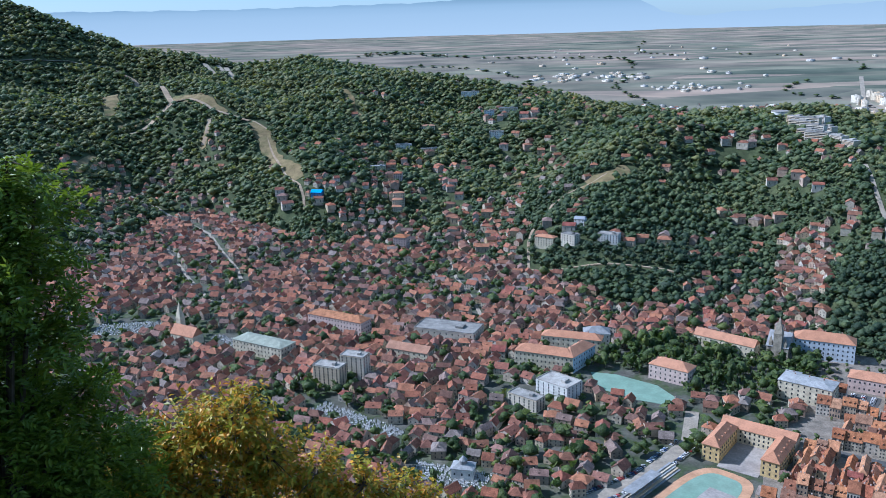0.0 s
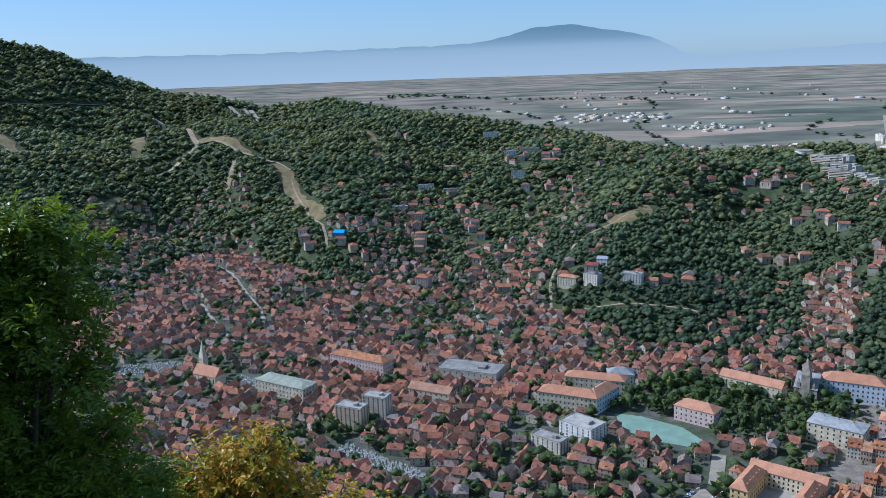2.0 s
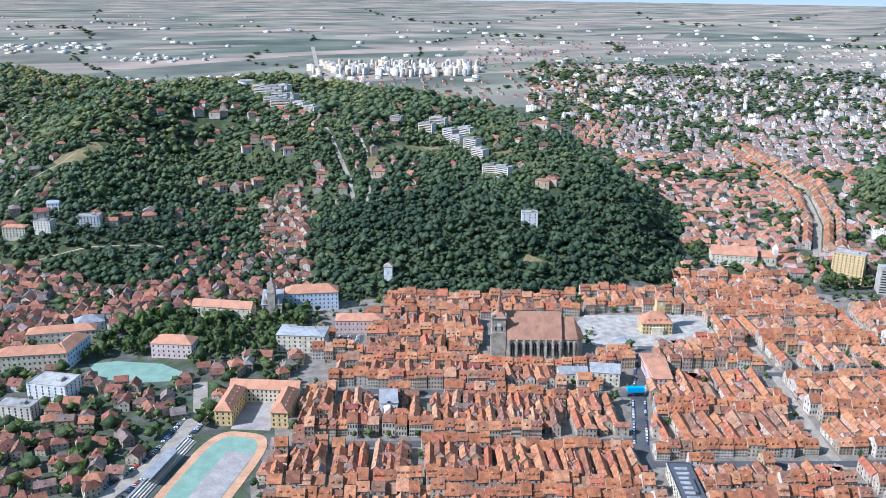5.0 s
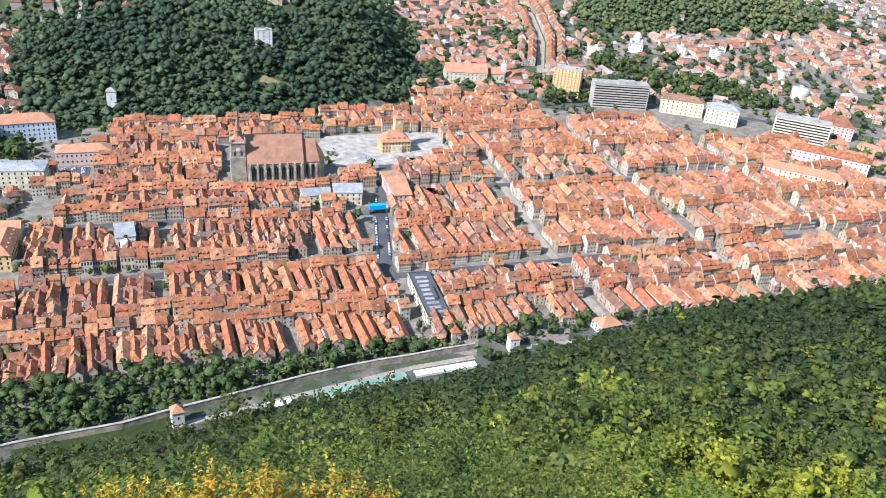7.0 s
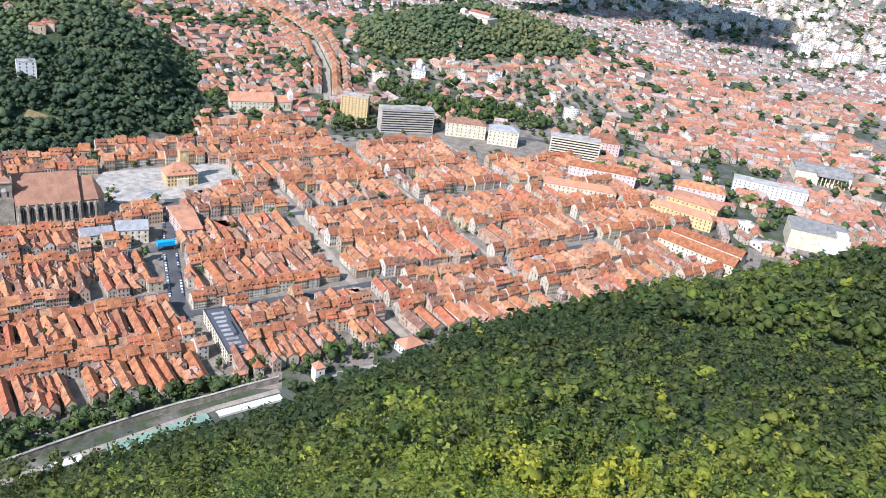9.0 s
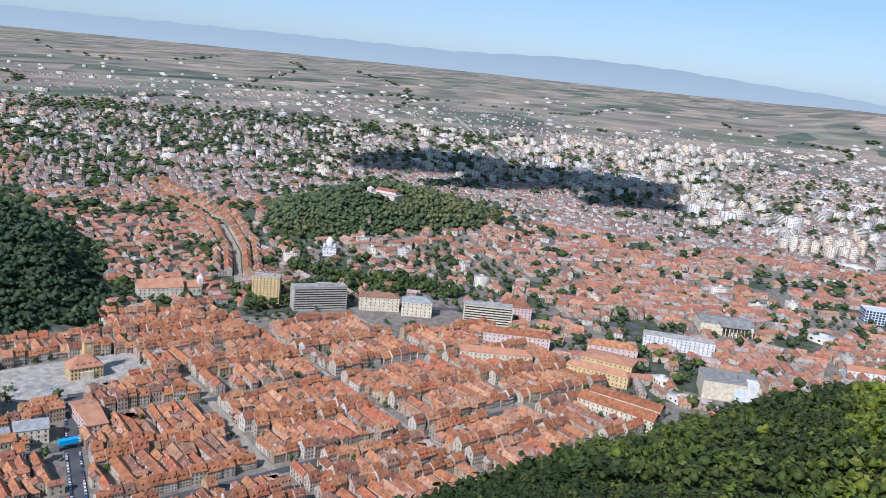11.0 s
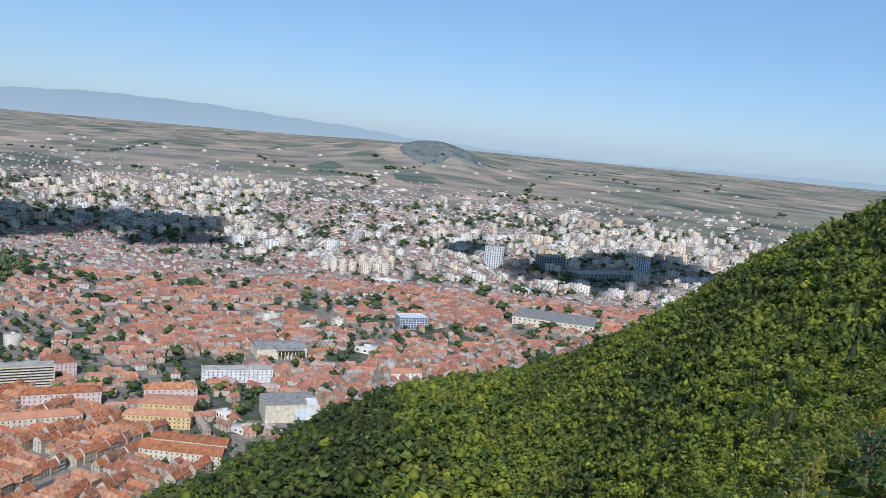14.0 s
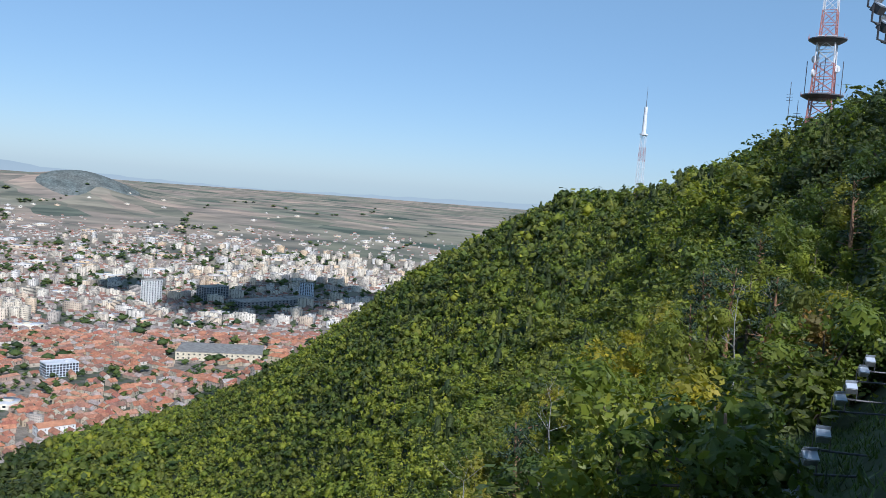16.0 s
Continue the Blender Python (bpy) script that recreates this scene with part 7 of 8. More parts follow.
def plant(mass, kits, x, y, radius, height, tint=None, sink=0.6):
    n = len(x)
    if n == 0:
        return
    which = rng.integers(0, len(kits), n)
    z = land(x, y) - sink
    grow = np.clip(rng.lognormal(-0.02, 0.3, n), 0.5, 1.7)
    t = rng.random(n) if tint is None else tint
    for i, kit in enumerate(kits):
        m = which == i
        if m.any():
            s = np.stack([radius * grow[m] * rng.uniform(0.85, 1.15, m.sum()), np.zeros(m.sum()), height * grow[m] * rng.uniform(0.85, 1.1, m.sum()), np.zeros(m.sum())], 1)
            mass.lay(kit, s, x[m], y[m], z[m], rng.uniform(0, 6.28, m.sum()), t[m])


house_xy = np.array([r[4:6] for _, rs in crowd.values() for r in rs] + [r[4:6] for _, r in single])
cells = {}
# trees keep clear in front of houses, as seen from the lookout
towards = house_xy * (1 - 6 / np.hypot(*house_xy.T))[:, None]
for hx, hy in np.concatenate([house_xy, towards[np.hypot(*house_xy.T) > 950], np.array(view_gaps)]):
    cells.setdefault((int(hx // 20), int(hy // 20)), []).append((hx, hy))


def free_of_houses(x, y, d):
    ok = np.ones(len(x), bool)
    for i, (px, py) in enumerate(zip(x, y)):
        cx, cy = int(px // 20), int(py // 20)
        for a in (-1, 0, 1):
            for b in (-1, 0, 1):
                for hx, hy in cells.get((cx + a, cy + b), ()):
                    if (hx - px) ** 2 + (hy - py) ** 2 < d * d:
                        ok[i] = False
    return ok


def hills_near(x, y):
    own, far, castle = slope_zone(x, y)
    r = np.hypot(x, y)
    az = np.degrees(np.arctan2(-x, y))
    return ((far & (r < 1500) & (r < np.interp(az, R_AZ, R_CREST) + np.where(az < -41, 260, 45))) | castle) & ~in_meadow(x, y) & clear(x, y, 3) & (az < 34)


def hills_far(x, y):
    own, far, castle = slope_zone(x, y)
    r = np.hypot(x, y)
    az = np.degrees(np.arctan2(-x, y))
    return far & (r >= 1500) & (r < np.interp(az, R_AZ, R_CREST) + 60) & ~in_meadow(x, y) & clear(x, y, 4) & (az < 36)


def hill_haze_tint(x, y):
    """Chance leaf tone, plus a rise with distance that paints haze into the colour."""
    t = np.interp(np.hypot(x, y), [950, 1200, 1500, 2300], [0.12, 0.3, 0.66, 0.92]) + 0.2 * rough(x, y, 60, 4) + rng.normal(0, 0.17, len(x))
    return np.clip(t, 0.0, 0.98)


hill_forest = Mass()


def grove(size, seed, share):
    """Woods are close in some places and open in others."""
    return lambda a, b: rng.random(np.shape(a)) < share + 0.3 * rough(a, b, size, seed)


tall_here, low_here = grove(60, 12, 0.82), grove(45, 15, 0.45)
for test, step, kits, wide, high, gap in ((lambda a, b: hills_near(a, b) & tall_here(a, b), 7.7, TREE_HILL, 5.3, 10.5, 9.0), (lambda a, b: hills_near(a, b) & low_here(a, b), 6.4, TREE_TINY, 3.6, 6.0, 7.0)):
    x, y = spread(-900, 2000, 150, 1520, step, test)
    ok = free_of_houses(x, y, gap)
    plant(hill_forest, kits, x[ok], y[ok], wide, high, hill_haze_tint(x[ok], y[ok]))
for test, step, wide, high, gap in ((lambda a, b: hills_far(a, b) & tall_here(a, b), 10.6, 7.4, 12, 12), (lambda a, b: hills_far(a, b) & low_here(a, b), 10.0, 5.2, 7, 10)):
    x, y = spread(-1700, 1900, 500, 2560, step, test)
    ok = free_of_houses(x, y, gap)
    plant(hill_forest, TREE_TINY, x[ok], y[ok], wide, high, hill_haze_tint(x[ok], y[ok]))
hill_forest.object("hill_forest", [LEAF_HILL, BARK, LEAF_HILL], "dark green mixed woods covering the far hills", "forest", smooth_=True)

town_trees = Mass()


def in_town(x, y):
    own, far, castle = slope_zone(x, y)
    az = np.degrees(np.arctan2(-x, y))
    return ~own & ~far & ~castle & clear(x, y, 2) & (az < 30) & (az > -124) & (np.hypot(x, y) < 1500)


x, y = spread(-700, 1500, -900, 1500, 15.5, lambda a, b: in_town(a, b) & outside_old_town(a, b) & (rng.random(a.shape) < (0.5 + 0.5 * (rough(a, b, 70, 9) + 0.35 * rough(a, b, 30, 2) < 0)) * np.where(np.degrees(np.arctan2(-a, b)) < -74, 0.5, 1.0)))
ok = free_of_houses(x, y, 5.2)
plant(town_trees, TREE_TINY, x[ok], y[ok], 5.6, 10.5)
x, y = spread(0, 1000, 0, 1000, 13, lambda a, b: in_town(a, b) & ~outside_old_town(a, b) & (rng.random(a.shape) < 0.4))
ok = free_of_houses(x, y, 6.4)
plant(town_trees, TREE_LOW, x[ok], y[ok], 3.6, 9)
# the park, the strip between wall and houses, and the long garden below the boulevard
x, y = spread(120, 400, 690, 900, 9.5, lambda a, b: (((a - 255) / 118) ** 2 + ((b - 800) / 72) ** 2 < 1) & clear(a, b, 2))
plant(town_trees, TREE_LOW, x, y, 6.0, 15)
x, y = spread(80, 500, 200, 560, 6.0, lambda a, b: np.array([(q @ V_AX > np.interp(q @ U_AX, [-120, -60, 0, 107, 200], [407, 421, 431, 452, 459])) & (q @ V_AX < 474) & (q @ U_AX > -150) & (q @ U_AX < 190) for q in np.stack([a, b], 1)]) & clear(a, b, 1))
ok = free_of_houses(x, y, 7)
plant(town_trees, TREE_LOW, x[ok], y[ok], 4.2, 9)
x, y = spread(300, 800, -20, 400, 7.5, lambda a, b: np.array([(q @ V_AX > 458) & (q @ V_AX < 478) & (q @ U_AX > 185) & (q @ U_AX < 700) for q in np.stack([a, b], 1)]) & clear(a, b, 1) & (rng.random(a.shape) < 0.7))
ok = free_of_houses(x, y, 5.5)
plant(town_trees, TREE_LOW, x[ok], y[ok], 4.0, 9)
x, y = spread(900, 1400, 200, 760, 10, lambda a, b: np.array([(q @ V_AX > 948) & (q @ V_AX < 1030) & (q @ U_AX > 480) & (q @ U_AX < 800) for q in np.stack([a, b], 1)]) & clear(a, b, 2))
ok = free_of_houses(x, y, 7)
plant(town_trees, TREE_LOW, x[ok], y[ok], 6.5, 15)
x, y = spread(1080, 1260, 320, 620, 9, lambda a, b: np.min([near_line(a, b, *g_) for g_ in GARDEN], axis=0) < 25 + 5 * rough(a, b, 20, 4))
plant(town_trees, TREE_LOW, x, y, 5.6, 13)
x, y = spread(-260, 80, 560, 800, 11, lambda a, b: (near_line(a, b, (-150, 760), (10, 600)) < 45) & clear(a, b, 2) & (rng.random(a.shape) < 0.7))
ok = free_of_houses(x, y, 6)
plant(town_trees, TREE_LOW, x[ok], y[ok], 4.8, 11)
x, y = spread(400, 3200, -1400, 2600, 23, lambda a, b: ~slope_zone(a, b)[0] & ~slope_zone(a, b)[1] & ~slope_zone(a, b)[2] & (np.hypot(a, b) > 1500) & (np.hypot(a, b) < 3300) & (np.degrees(np.arctan2(-a, b)) < -40) & (rng.random(a.shape) < (0.5 + 0.5 * (rough(a, b, 70, 9) + 0.35 * rough(a, b, 30, 2) < 0)) * np.where(np.degrees(np.arctan2(-a, b)) < -74, 0.5, 1.0)))
ok = free_of_houses(x, y, 10)
plant(town_trees, TREE_TINY, x[ok], y[ok], 9.5, 12)
# hedgerows and copses across the plain
x, y = spread(-400, 4200, -2200, 4300, 30, lambda a, b: (np.hypot(a, b) > 2500) & (np.hypot(a, b) < 4500) & ~slope_zone(a, b)[1] & ~slope_zone(a, b)[0] & (np.abs(rough(a, b, 210, 7)) < 0.03) & (np.degrees(np.arctan2(-a, b)) > -126) & (np.degrees(np.arctan2(-a, b)) < 6))
plant(town_trees, TREE_TINY, x, y, 12.0, 9)
town_trees.object("town_trees", [LEAF_PARK, BARK, LEAF_PARK], "green park and garden trees between the houses", "trees", smooth_=True)


# the lookout's own slope
def own_band(r0, r1, az0=-152, az1=-30):
    def keep(x, y):
        r, az = np.hypot(x, y), np.degrees(np.arctan2(-x, y))
        return (r > r0) & (r < r1) & (r < np.interp(az, T_AZ, T_R) + np.interp(az, [-130, -112, -100, -60], [70, 5, -10, -6])) & (az > az0) & (az < az1) & clear(x, y, 3)
    return keep


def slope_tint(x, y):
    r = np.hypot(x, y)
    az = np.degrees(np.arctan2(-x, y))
    # bright and dark zones of the camera's view put into leaf colour
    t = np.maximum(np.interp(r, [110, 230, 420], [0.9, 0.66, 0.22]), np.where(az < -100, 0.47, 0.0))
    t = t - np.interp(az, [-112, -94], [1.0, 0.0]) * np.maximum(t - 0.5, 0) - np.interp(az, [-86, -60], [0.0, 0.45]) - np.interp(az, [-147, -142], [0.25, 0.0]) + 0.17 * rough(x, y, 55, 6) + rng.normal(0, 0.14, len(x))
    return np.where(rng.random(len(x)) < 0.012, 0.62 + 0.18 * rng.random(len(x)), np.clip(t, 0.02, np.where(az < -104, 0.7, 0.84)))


slope_forest = Mass()
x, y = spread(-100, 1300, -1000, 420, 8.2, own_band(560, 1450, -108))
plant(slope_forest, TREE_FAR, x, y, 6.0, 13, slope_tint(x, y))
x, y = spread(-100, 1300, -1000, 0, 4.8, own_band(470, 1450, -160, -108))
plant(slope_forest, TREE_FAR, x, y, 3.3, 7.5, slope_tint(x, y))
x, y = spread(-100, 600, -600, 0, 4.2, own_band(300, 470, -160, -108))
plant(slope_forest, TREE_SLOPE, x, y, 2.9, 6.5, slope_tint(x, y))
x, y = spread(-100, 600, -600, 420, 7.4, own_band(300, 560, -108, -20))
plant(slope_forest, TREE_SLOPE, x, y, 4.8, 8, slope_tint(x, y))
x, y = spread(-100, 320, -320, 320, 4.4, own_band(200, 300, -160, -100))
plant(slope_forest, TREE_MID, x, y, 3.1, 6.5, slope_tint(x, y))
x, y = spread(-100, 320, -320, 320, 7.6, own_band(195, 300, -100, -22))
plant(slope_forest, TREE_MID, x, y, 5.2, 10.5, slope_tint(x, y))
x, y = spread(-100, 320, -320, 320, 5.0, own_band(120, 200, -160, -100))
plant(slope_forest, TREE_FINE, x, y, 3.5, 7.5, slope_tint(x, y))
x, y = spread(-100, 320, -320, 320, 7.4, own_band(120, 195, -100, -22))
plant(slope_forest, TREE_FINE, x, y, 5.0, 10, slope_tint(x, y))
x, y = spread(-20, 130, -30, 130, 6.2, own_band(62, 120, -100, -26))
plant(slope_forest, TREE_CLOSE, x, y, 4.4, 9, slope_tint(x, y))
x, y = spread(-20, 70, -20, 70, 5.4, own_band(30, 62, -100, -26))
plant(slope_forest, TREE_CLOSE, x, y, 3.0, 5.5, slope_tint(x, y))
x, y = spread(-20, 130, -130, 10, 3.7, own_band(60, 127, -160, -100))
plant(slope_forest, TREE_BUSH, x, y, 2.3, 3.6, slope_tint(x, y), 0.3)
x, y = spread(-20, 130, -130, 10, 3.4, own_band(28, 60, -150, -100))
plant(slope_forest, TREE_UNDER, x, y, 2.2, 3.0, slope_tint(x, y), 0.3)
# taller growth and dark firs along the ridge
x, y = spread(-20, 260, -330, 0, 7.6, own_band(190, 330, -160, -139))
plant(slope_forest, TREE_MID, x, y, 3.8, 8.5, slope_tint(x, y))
x, y = spread(-20, 560, -630, 0, 11, own_band(190, 720, -156, -118))
plant(slope_forest, TREE_CONE, x, y, 1.8, 8.5, 0.16 * rng.random(len(x)))
# the wood's edge between slope and promenade
def edge(x, y):
    r, az, v = np.hypot(x, y), np.degrees(np.arctan2(-x, y)), x * V_AX[0] + y * V_AX[1]
    return (v < 447) & (r > np.interp(az, T_AZ, T_R) - 10) & (az < -50) & (az > -100) & (r < 900) & clear(x, y, 3)


x, y = spread(250, 900, -100, 400, 8, edge)
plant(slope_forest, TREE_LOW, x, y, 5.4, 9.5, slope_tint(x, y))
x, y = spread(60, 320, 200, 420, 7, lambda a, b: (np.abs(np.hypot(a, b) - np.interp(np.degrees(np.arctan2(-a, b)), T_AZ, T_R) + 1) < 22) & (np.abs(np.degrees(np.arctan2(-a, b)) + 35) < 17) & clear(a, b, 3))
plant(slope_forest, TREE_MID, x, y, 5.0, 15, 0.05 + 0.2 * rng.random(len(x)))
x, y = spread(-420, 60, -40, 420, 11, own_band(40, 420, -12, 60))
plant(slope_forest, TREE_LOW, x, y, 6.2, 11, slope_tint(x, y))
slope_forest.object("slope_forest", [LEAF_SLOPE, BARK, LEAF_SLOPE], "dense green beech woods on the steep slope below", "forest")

# ---- trees close to the lookout, one by one ----
BALL = ((0, 1, 2), (0, 3, 1), (0, 2, 5), (0, 5, 3), (1, 4, 2), (1, 3, 6), (1, 9, 4), (1, 6, 9), (2, 4, 7), (2, 10, 5), (2, 7, 10), (3, 5, 8), (3, 8, 6), (4, 9, 7), (5, 10, 8), (6, 8, 11), (6, 11, 9), (7, 9, 10), (8, 10, 11), (9, 11, 10))


def leafy(n, q, lobes_n, seed, R, H, base=0.2):
    """A nearby broad-leaved tree as two shapes: crown, and trunk with limbs."""
    g = np.random.default_rng(seed)
    lobes = [((0, 0, 0.0), 0.5)] + [(tuple(v), g.uniform(0.26, 0.46)) for v in (g.normal(size=(lobes_n, 3)) * (0.42, 0.42, 0.4))]
    mid, half = (1 + base) / 2 * H, (1 - base) / 2 * H
    crown, wood = Shape(), Shape()
    for _ in range(n):
        p, d = crown_points(g, lobes)
        d = d * 0.6 + g.normal(size=3) * 0.5 + (0, 0, 0.5)
        d /= np.linalg.norm(d)
        a = np.cross(d, g.normal(size=3))
        a /= np.linalg.norm(a)
        b = np.cross(d, a)
        s = q * g.uniform(0.6, 1.4)
        a, b = a * s, b * s * 0.55
        c = np.array((p[0] * R, p[1] * R, mid + half * p[2]))
        crown.add([c - a, c - 0.1 * a + b - 0.12 * s * d, c + a - 0.25 * s * d, c + 0.1 * a - b - 0.12 * s * d], [(0, 1, 2, 3)])
    for (cx, cy, cz), r in lobes:  # the closed inside of the crown
        n0 = len(crown.v)
        for k in range(12):
            e, a = math.asin(1 - (2 * k + 1) / 12), 2.4 * k
            w = 0.72 * r * g.uniform(0.75, 1.1)
            crown.v.append(((cx + w * math.cos(e) * math.cos(a)) * R, (cy + w * math.cos(e) * math.sin(a)) * R, mid + half * (cz + w * math.sin(e))))
        crown.f += [tuple(n0 + q_ for q_ in f) for f in BALL]
    wood.tube((0, 0, -1.5), (0.03 * R, 0, mid * 0.9), 0.05 * R + 0.06, 0.03 * R, 7)
    wood.tube((0.03 * R, 0, mid * 0.9), (0, 0.04 * R, mid + half * 0.7), 0.03 * R, 0.02, 6)
    for (cx, cy, cz), r in lobes[1:]:
        wood.tube((0.02 * R, 0, mid * g.uniform(0.5, 0.95)), (cx * R, cy * R, mid + half * cz), 0.025 * R, 0.012, 5)
    return crown, wood


def pine(seed, R, H):
    """A Scots pine: tall bare reddish trunk, flat needle pads on crooked limbs."""
    g = np.random.default_rng(seed)
    crown, wood = Shape(), Shape()
    top = (0.15 * R, 0.1 * R, H)
    wood.tube((0, 0, -1.5), (0.05 * R, 0.02 * R, H * 0.55), 0.24, 0.17, 8)
    wood.tube((0.05 * R, 0.02 * R, H * 0.55), top, 0.17, 0.04, 7)
    for i in range(17):
        z = H * (0.42 + 0.56 * i / 16)
        a, reach = g.uniform(0, 6.28), R * (1.05 - 0.55 * i / 16) * g.uniform(0.55, 1.1)
        e = np.array((reach * math.cos(a), reach * math.sin(a), z + g.uniform(-0.2, 0.5)))
        wood.tube((0.05 * R, 0.02 * R, z - 0.3), tuple(e), 0.06, 0.02, 5)
        if i < 3:
            continue
        for _ in range(70):
            c = e * (g.uniform(0.55, 1.1), g.uniform(0.55, 1.1), 1) + g.normal(size=3) * (0.38, 0.38, 0.16)
            d = np.array((g.normal() * 0.6, g.normal() * 0.6, 0.8))
            d /= np.linalg.norm(d)
            t = np.cross(d, g.normal(size=3))
            t /= np.linalg.norm(t)
            b = np.cross(d, t) * 0.075
            t = t * g.uniform(0.14, 0.26)
            crown.add([c - t, c + b, c + t + 0.08 * d, c - b], [(0, 1, 2, 3)])
    return crown, wood


def bare(seed, H):
    """A dead leafless tree."""
    g = np.random.default_rng(seed)
    wood = Shape()
    p = np.zeros(3) - (0, 0, 1.0)
    r = 0.09
    for i in range(6):
        q = p + np.array((g.normal() * 0.12, g.normal() * 0.12, (H + 1) / 6))
        wood.tube(tuple(p), tuple(q), r, r * 0.75, 6)
        for _ in range(3 if i > 1 else 0):
            a = g.uniform(0, 6.28)
            e = q + np.array((math.cos(a), math.sin(a), g.uniform(0.3, 1.0))) * H * g.uniform(0.07, 0.15)
            wood.tube(tuple(q), tuple(e), r * 0.4, 0.008, 4)
            e2 = e + np.array((g.normal() * 0.4, g.normal() * 0.4, 0.5))
            wood.tube(tuple(q * 0.4 + e * 0.6), tuple(e2), r * 0.22, 0.006, 4)
        p, r = q, r * 0.75
    return wood


def tree_thing(name, shapes, mats, tint, label):
    """First specimen at the origin, far below the ground's edge; copies are set out from it."""
    t = thing(name, 0, 0, label, "tree", z=0)
    for nm, s, m in zip(("crown", "trunk"), shapes, mats):
        part(nm, s, m, t, tint=tint)
    return t


kinds_near = [tree_thing("beech_tree", leafy(1400, 0.24, 11, 100 + i, 3.6, 9.0), (m, BARK), 0.1 + 0.13 * i, lab) for i, (m, lab) in enumerate((
    (LEAF_NEAR, "leafy green beech on the steep slope"), (LEAF_NEAR, "dense green beech on the steep slope"), (LEAF_NEAR, "rounded green beech on the steep slope"), (LEAF_NEAR, "broad leafy tree on the steep slope"), (LEAF_GOLD, "yellowing beech on the steep slope"), (LEAF_RUST, "rust-brown leafed tree on the steep slope")))]
close_kinds = [tree_thing("young_beech", leafy(2400, 0.15, 12, 130 + i, 2.6, 4.2, 0.05), (LEAF_NEAR, BARK), 0.2 + 0.3 * i, "bushy young beech with small leaves on the slope") for i in range(2)]
close_gold = tree_thing("young_beech", leafy(2400, 0.12, 12, 140, 2.2, 3.4, 0.05), (LEAF_GOLD, BARK), 0.4, "bushy young beech with yellowing leaves on the slope")
pine_kind = tree_thing("pine_tree", pine(5, 2.6, 11), (NEEDLES, PINE_BARK), 0.3, "tall pine with a reddish trunk on the slope")
pine_slim = tree_thing("pine_tree", pine(9, 2.0, 9), (NEEDLES, PINE_BARK), 0.6, "slender pine with a bare reddish trunk on the slope")
dead_kind = thing("dead_tree", 0, 0, "grey leafless dead tree on the slope", "tree", z=0)
part("trunk", bare(3, 8), DEAD_WOOD, dead_kind)


def set_out(kind, x, y, scale, turn, tall=1.0):
    z = ground(x, y) - 0.3
    return copy_thing(kind, Matrix.Translation((x, y, z)) @ Matrix.Rotation(turn, 4, "Z") @ Matrix.Diagonal((scale, scale, scale * tall, 1)))


clearing = [(polar(-155, 13), 7), (polar(-155, 24), 6)]  # the mown bank under the sign
spots = []
x, y = spread(-60, 130, -125, 30, 6.6, own_band(14, 127, -160, -100))
for px, py in zip(x, y):
    if all(math.dist((px, py), c) > d for c, d in clearing):
        spots.append((px, py))
placed = [(*polar(-141.3, 62), 0.8, "pine"), (*polar(-143.3, 74), 0.95, "pine"), (*polar(-141.9, 100), 1.1, "slim"), (*polar(-130.8, 48), 0.8, "pine"), (*polar(-146.0, 66), 0.9, "slim"),
          (*polar(-145.0, 52), 0.9, "dead"), (*polar(-144.2, 50), 0.9, "dead"), (*polar(-133.5, 34), 0.75, "dead"), (*polar(-127.6, 40), 0.9, "dead"), (*polar(-120, 70), 1.0, "dead"), (*polar(-112, 90), 1.1, "dead")]
for az, r, s, k in ((-137.6, 74, 1.15, 4), (-136.6, 66, 0.8, 4), (-148.2, 40, 0.55, 5), (-147.4, 35, 0.45, 5), (-147.0, 46, 0.5, 5), (-132, 60, 0.6, 5)):
    set_out(kinds_near[k], *polar(az, r), s, 3.0 * r)
for az, r, s in ((-136.4, 44, 0.9), (-135.8, 41, 0.7), (-137.2, 48, 0.8), (-143.8, 34, 0.45)):
    set_out(close_gold, *polar(az, r), s, 2.0 * r)
for px, py, s, k in placed:
    set_out({"pine": pine_kind, "slim": pine_slim, "dead": dead_kind}[k], px, py, s, rng.uniform(0, 6.28))
for px, py in spots:
    if any(math.dist((px, py), p[:2]) < 3.6 for p in placed) or (math.hypot(px, py) < 32 and math.degrees(math.atan2(-px, py)) < -145.5):
        continue
    d = math.hypot(px, py)
    right = math.degrees(math.atan2(-px, py)) < -118
    s = rng.uniform(0.75, 1.2) * min(1.0, (0.105 * d + 0.9) / 9.0 if right else 0.35 + d / 110)
    if d < 45:
        set_out(close_kinds[rng.integers(2)], px, py, rng.uniform(0.8, 1.15) * min(1.1, 0.35 + d / 45), rng.uniform(0, 6.28))
    elif rng.random() < 0.05:
        set_out(pine_kind, px, py, s, rng.uniform(0, 6.28))
    else:
        set_out(kinds_near[int(rng.choice(6, p=(0.24, 0.24, 0.2, 0.2, 0.08, 0.04)))], px, py, s, rng.uniform(0, 6.28), rng.uniform(0.85, 1.1))
for k in (*kinds_near, *close_kinds, close_gold, pine_kind, pine_slim, dead_kind):  # the patterns themselves join the wood
    a, r = rng.uniform(-146, -120), rng.uniform(70, 118)
    px, py = polar(a, r)
    k.matrix_basis = Matrix.Translation((px, py, ground(px, py) - 0.3))


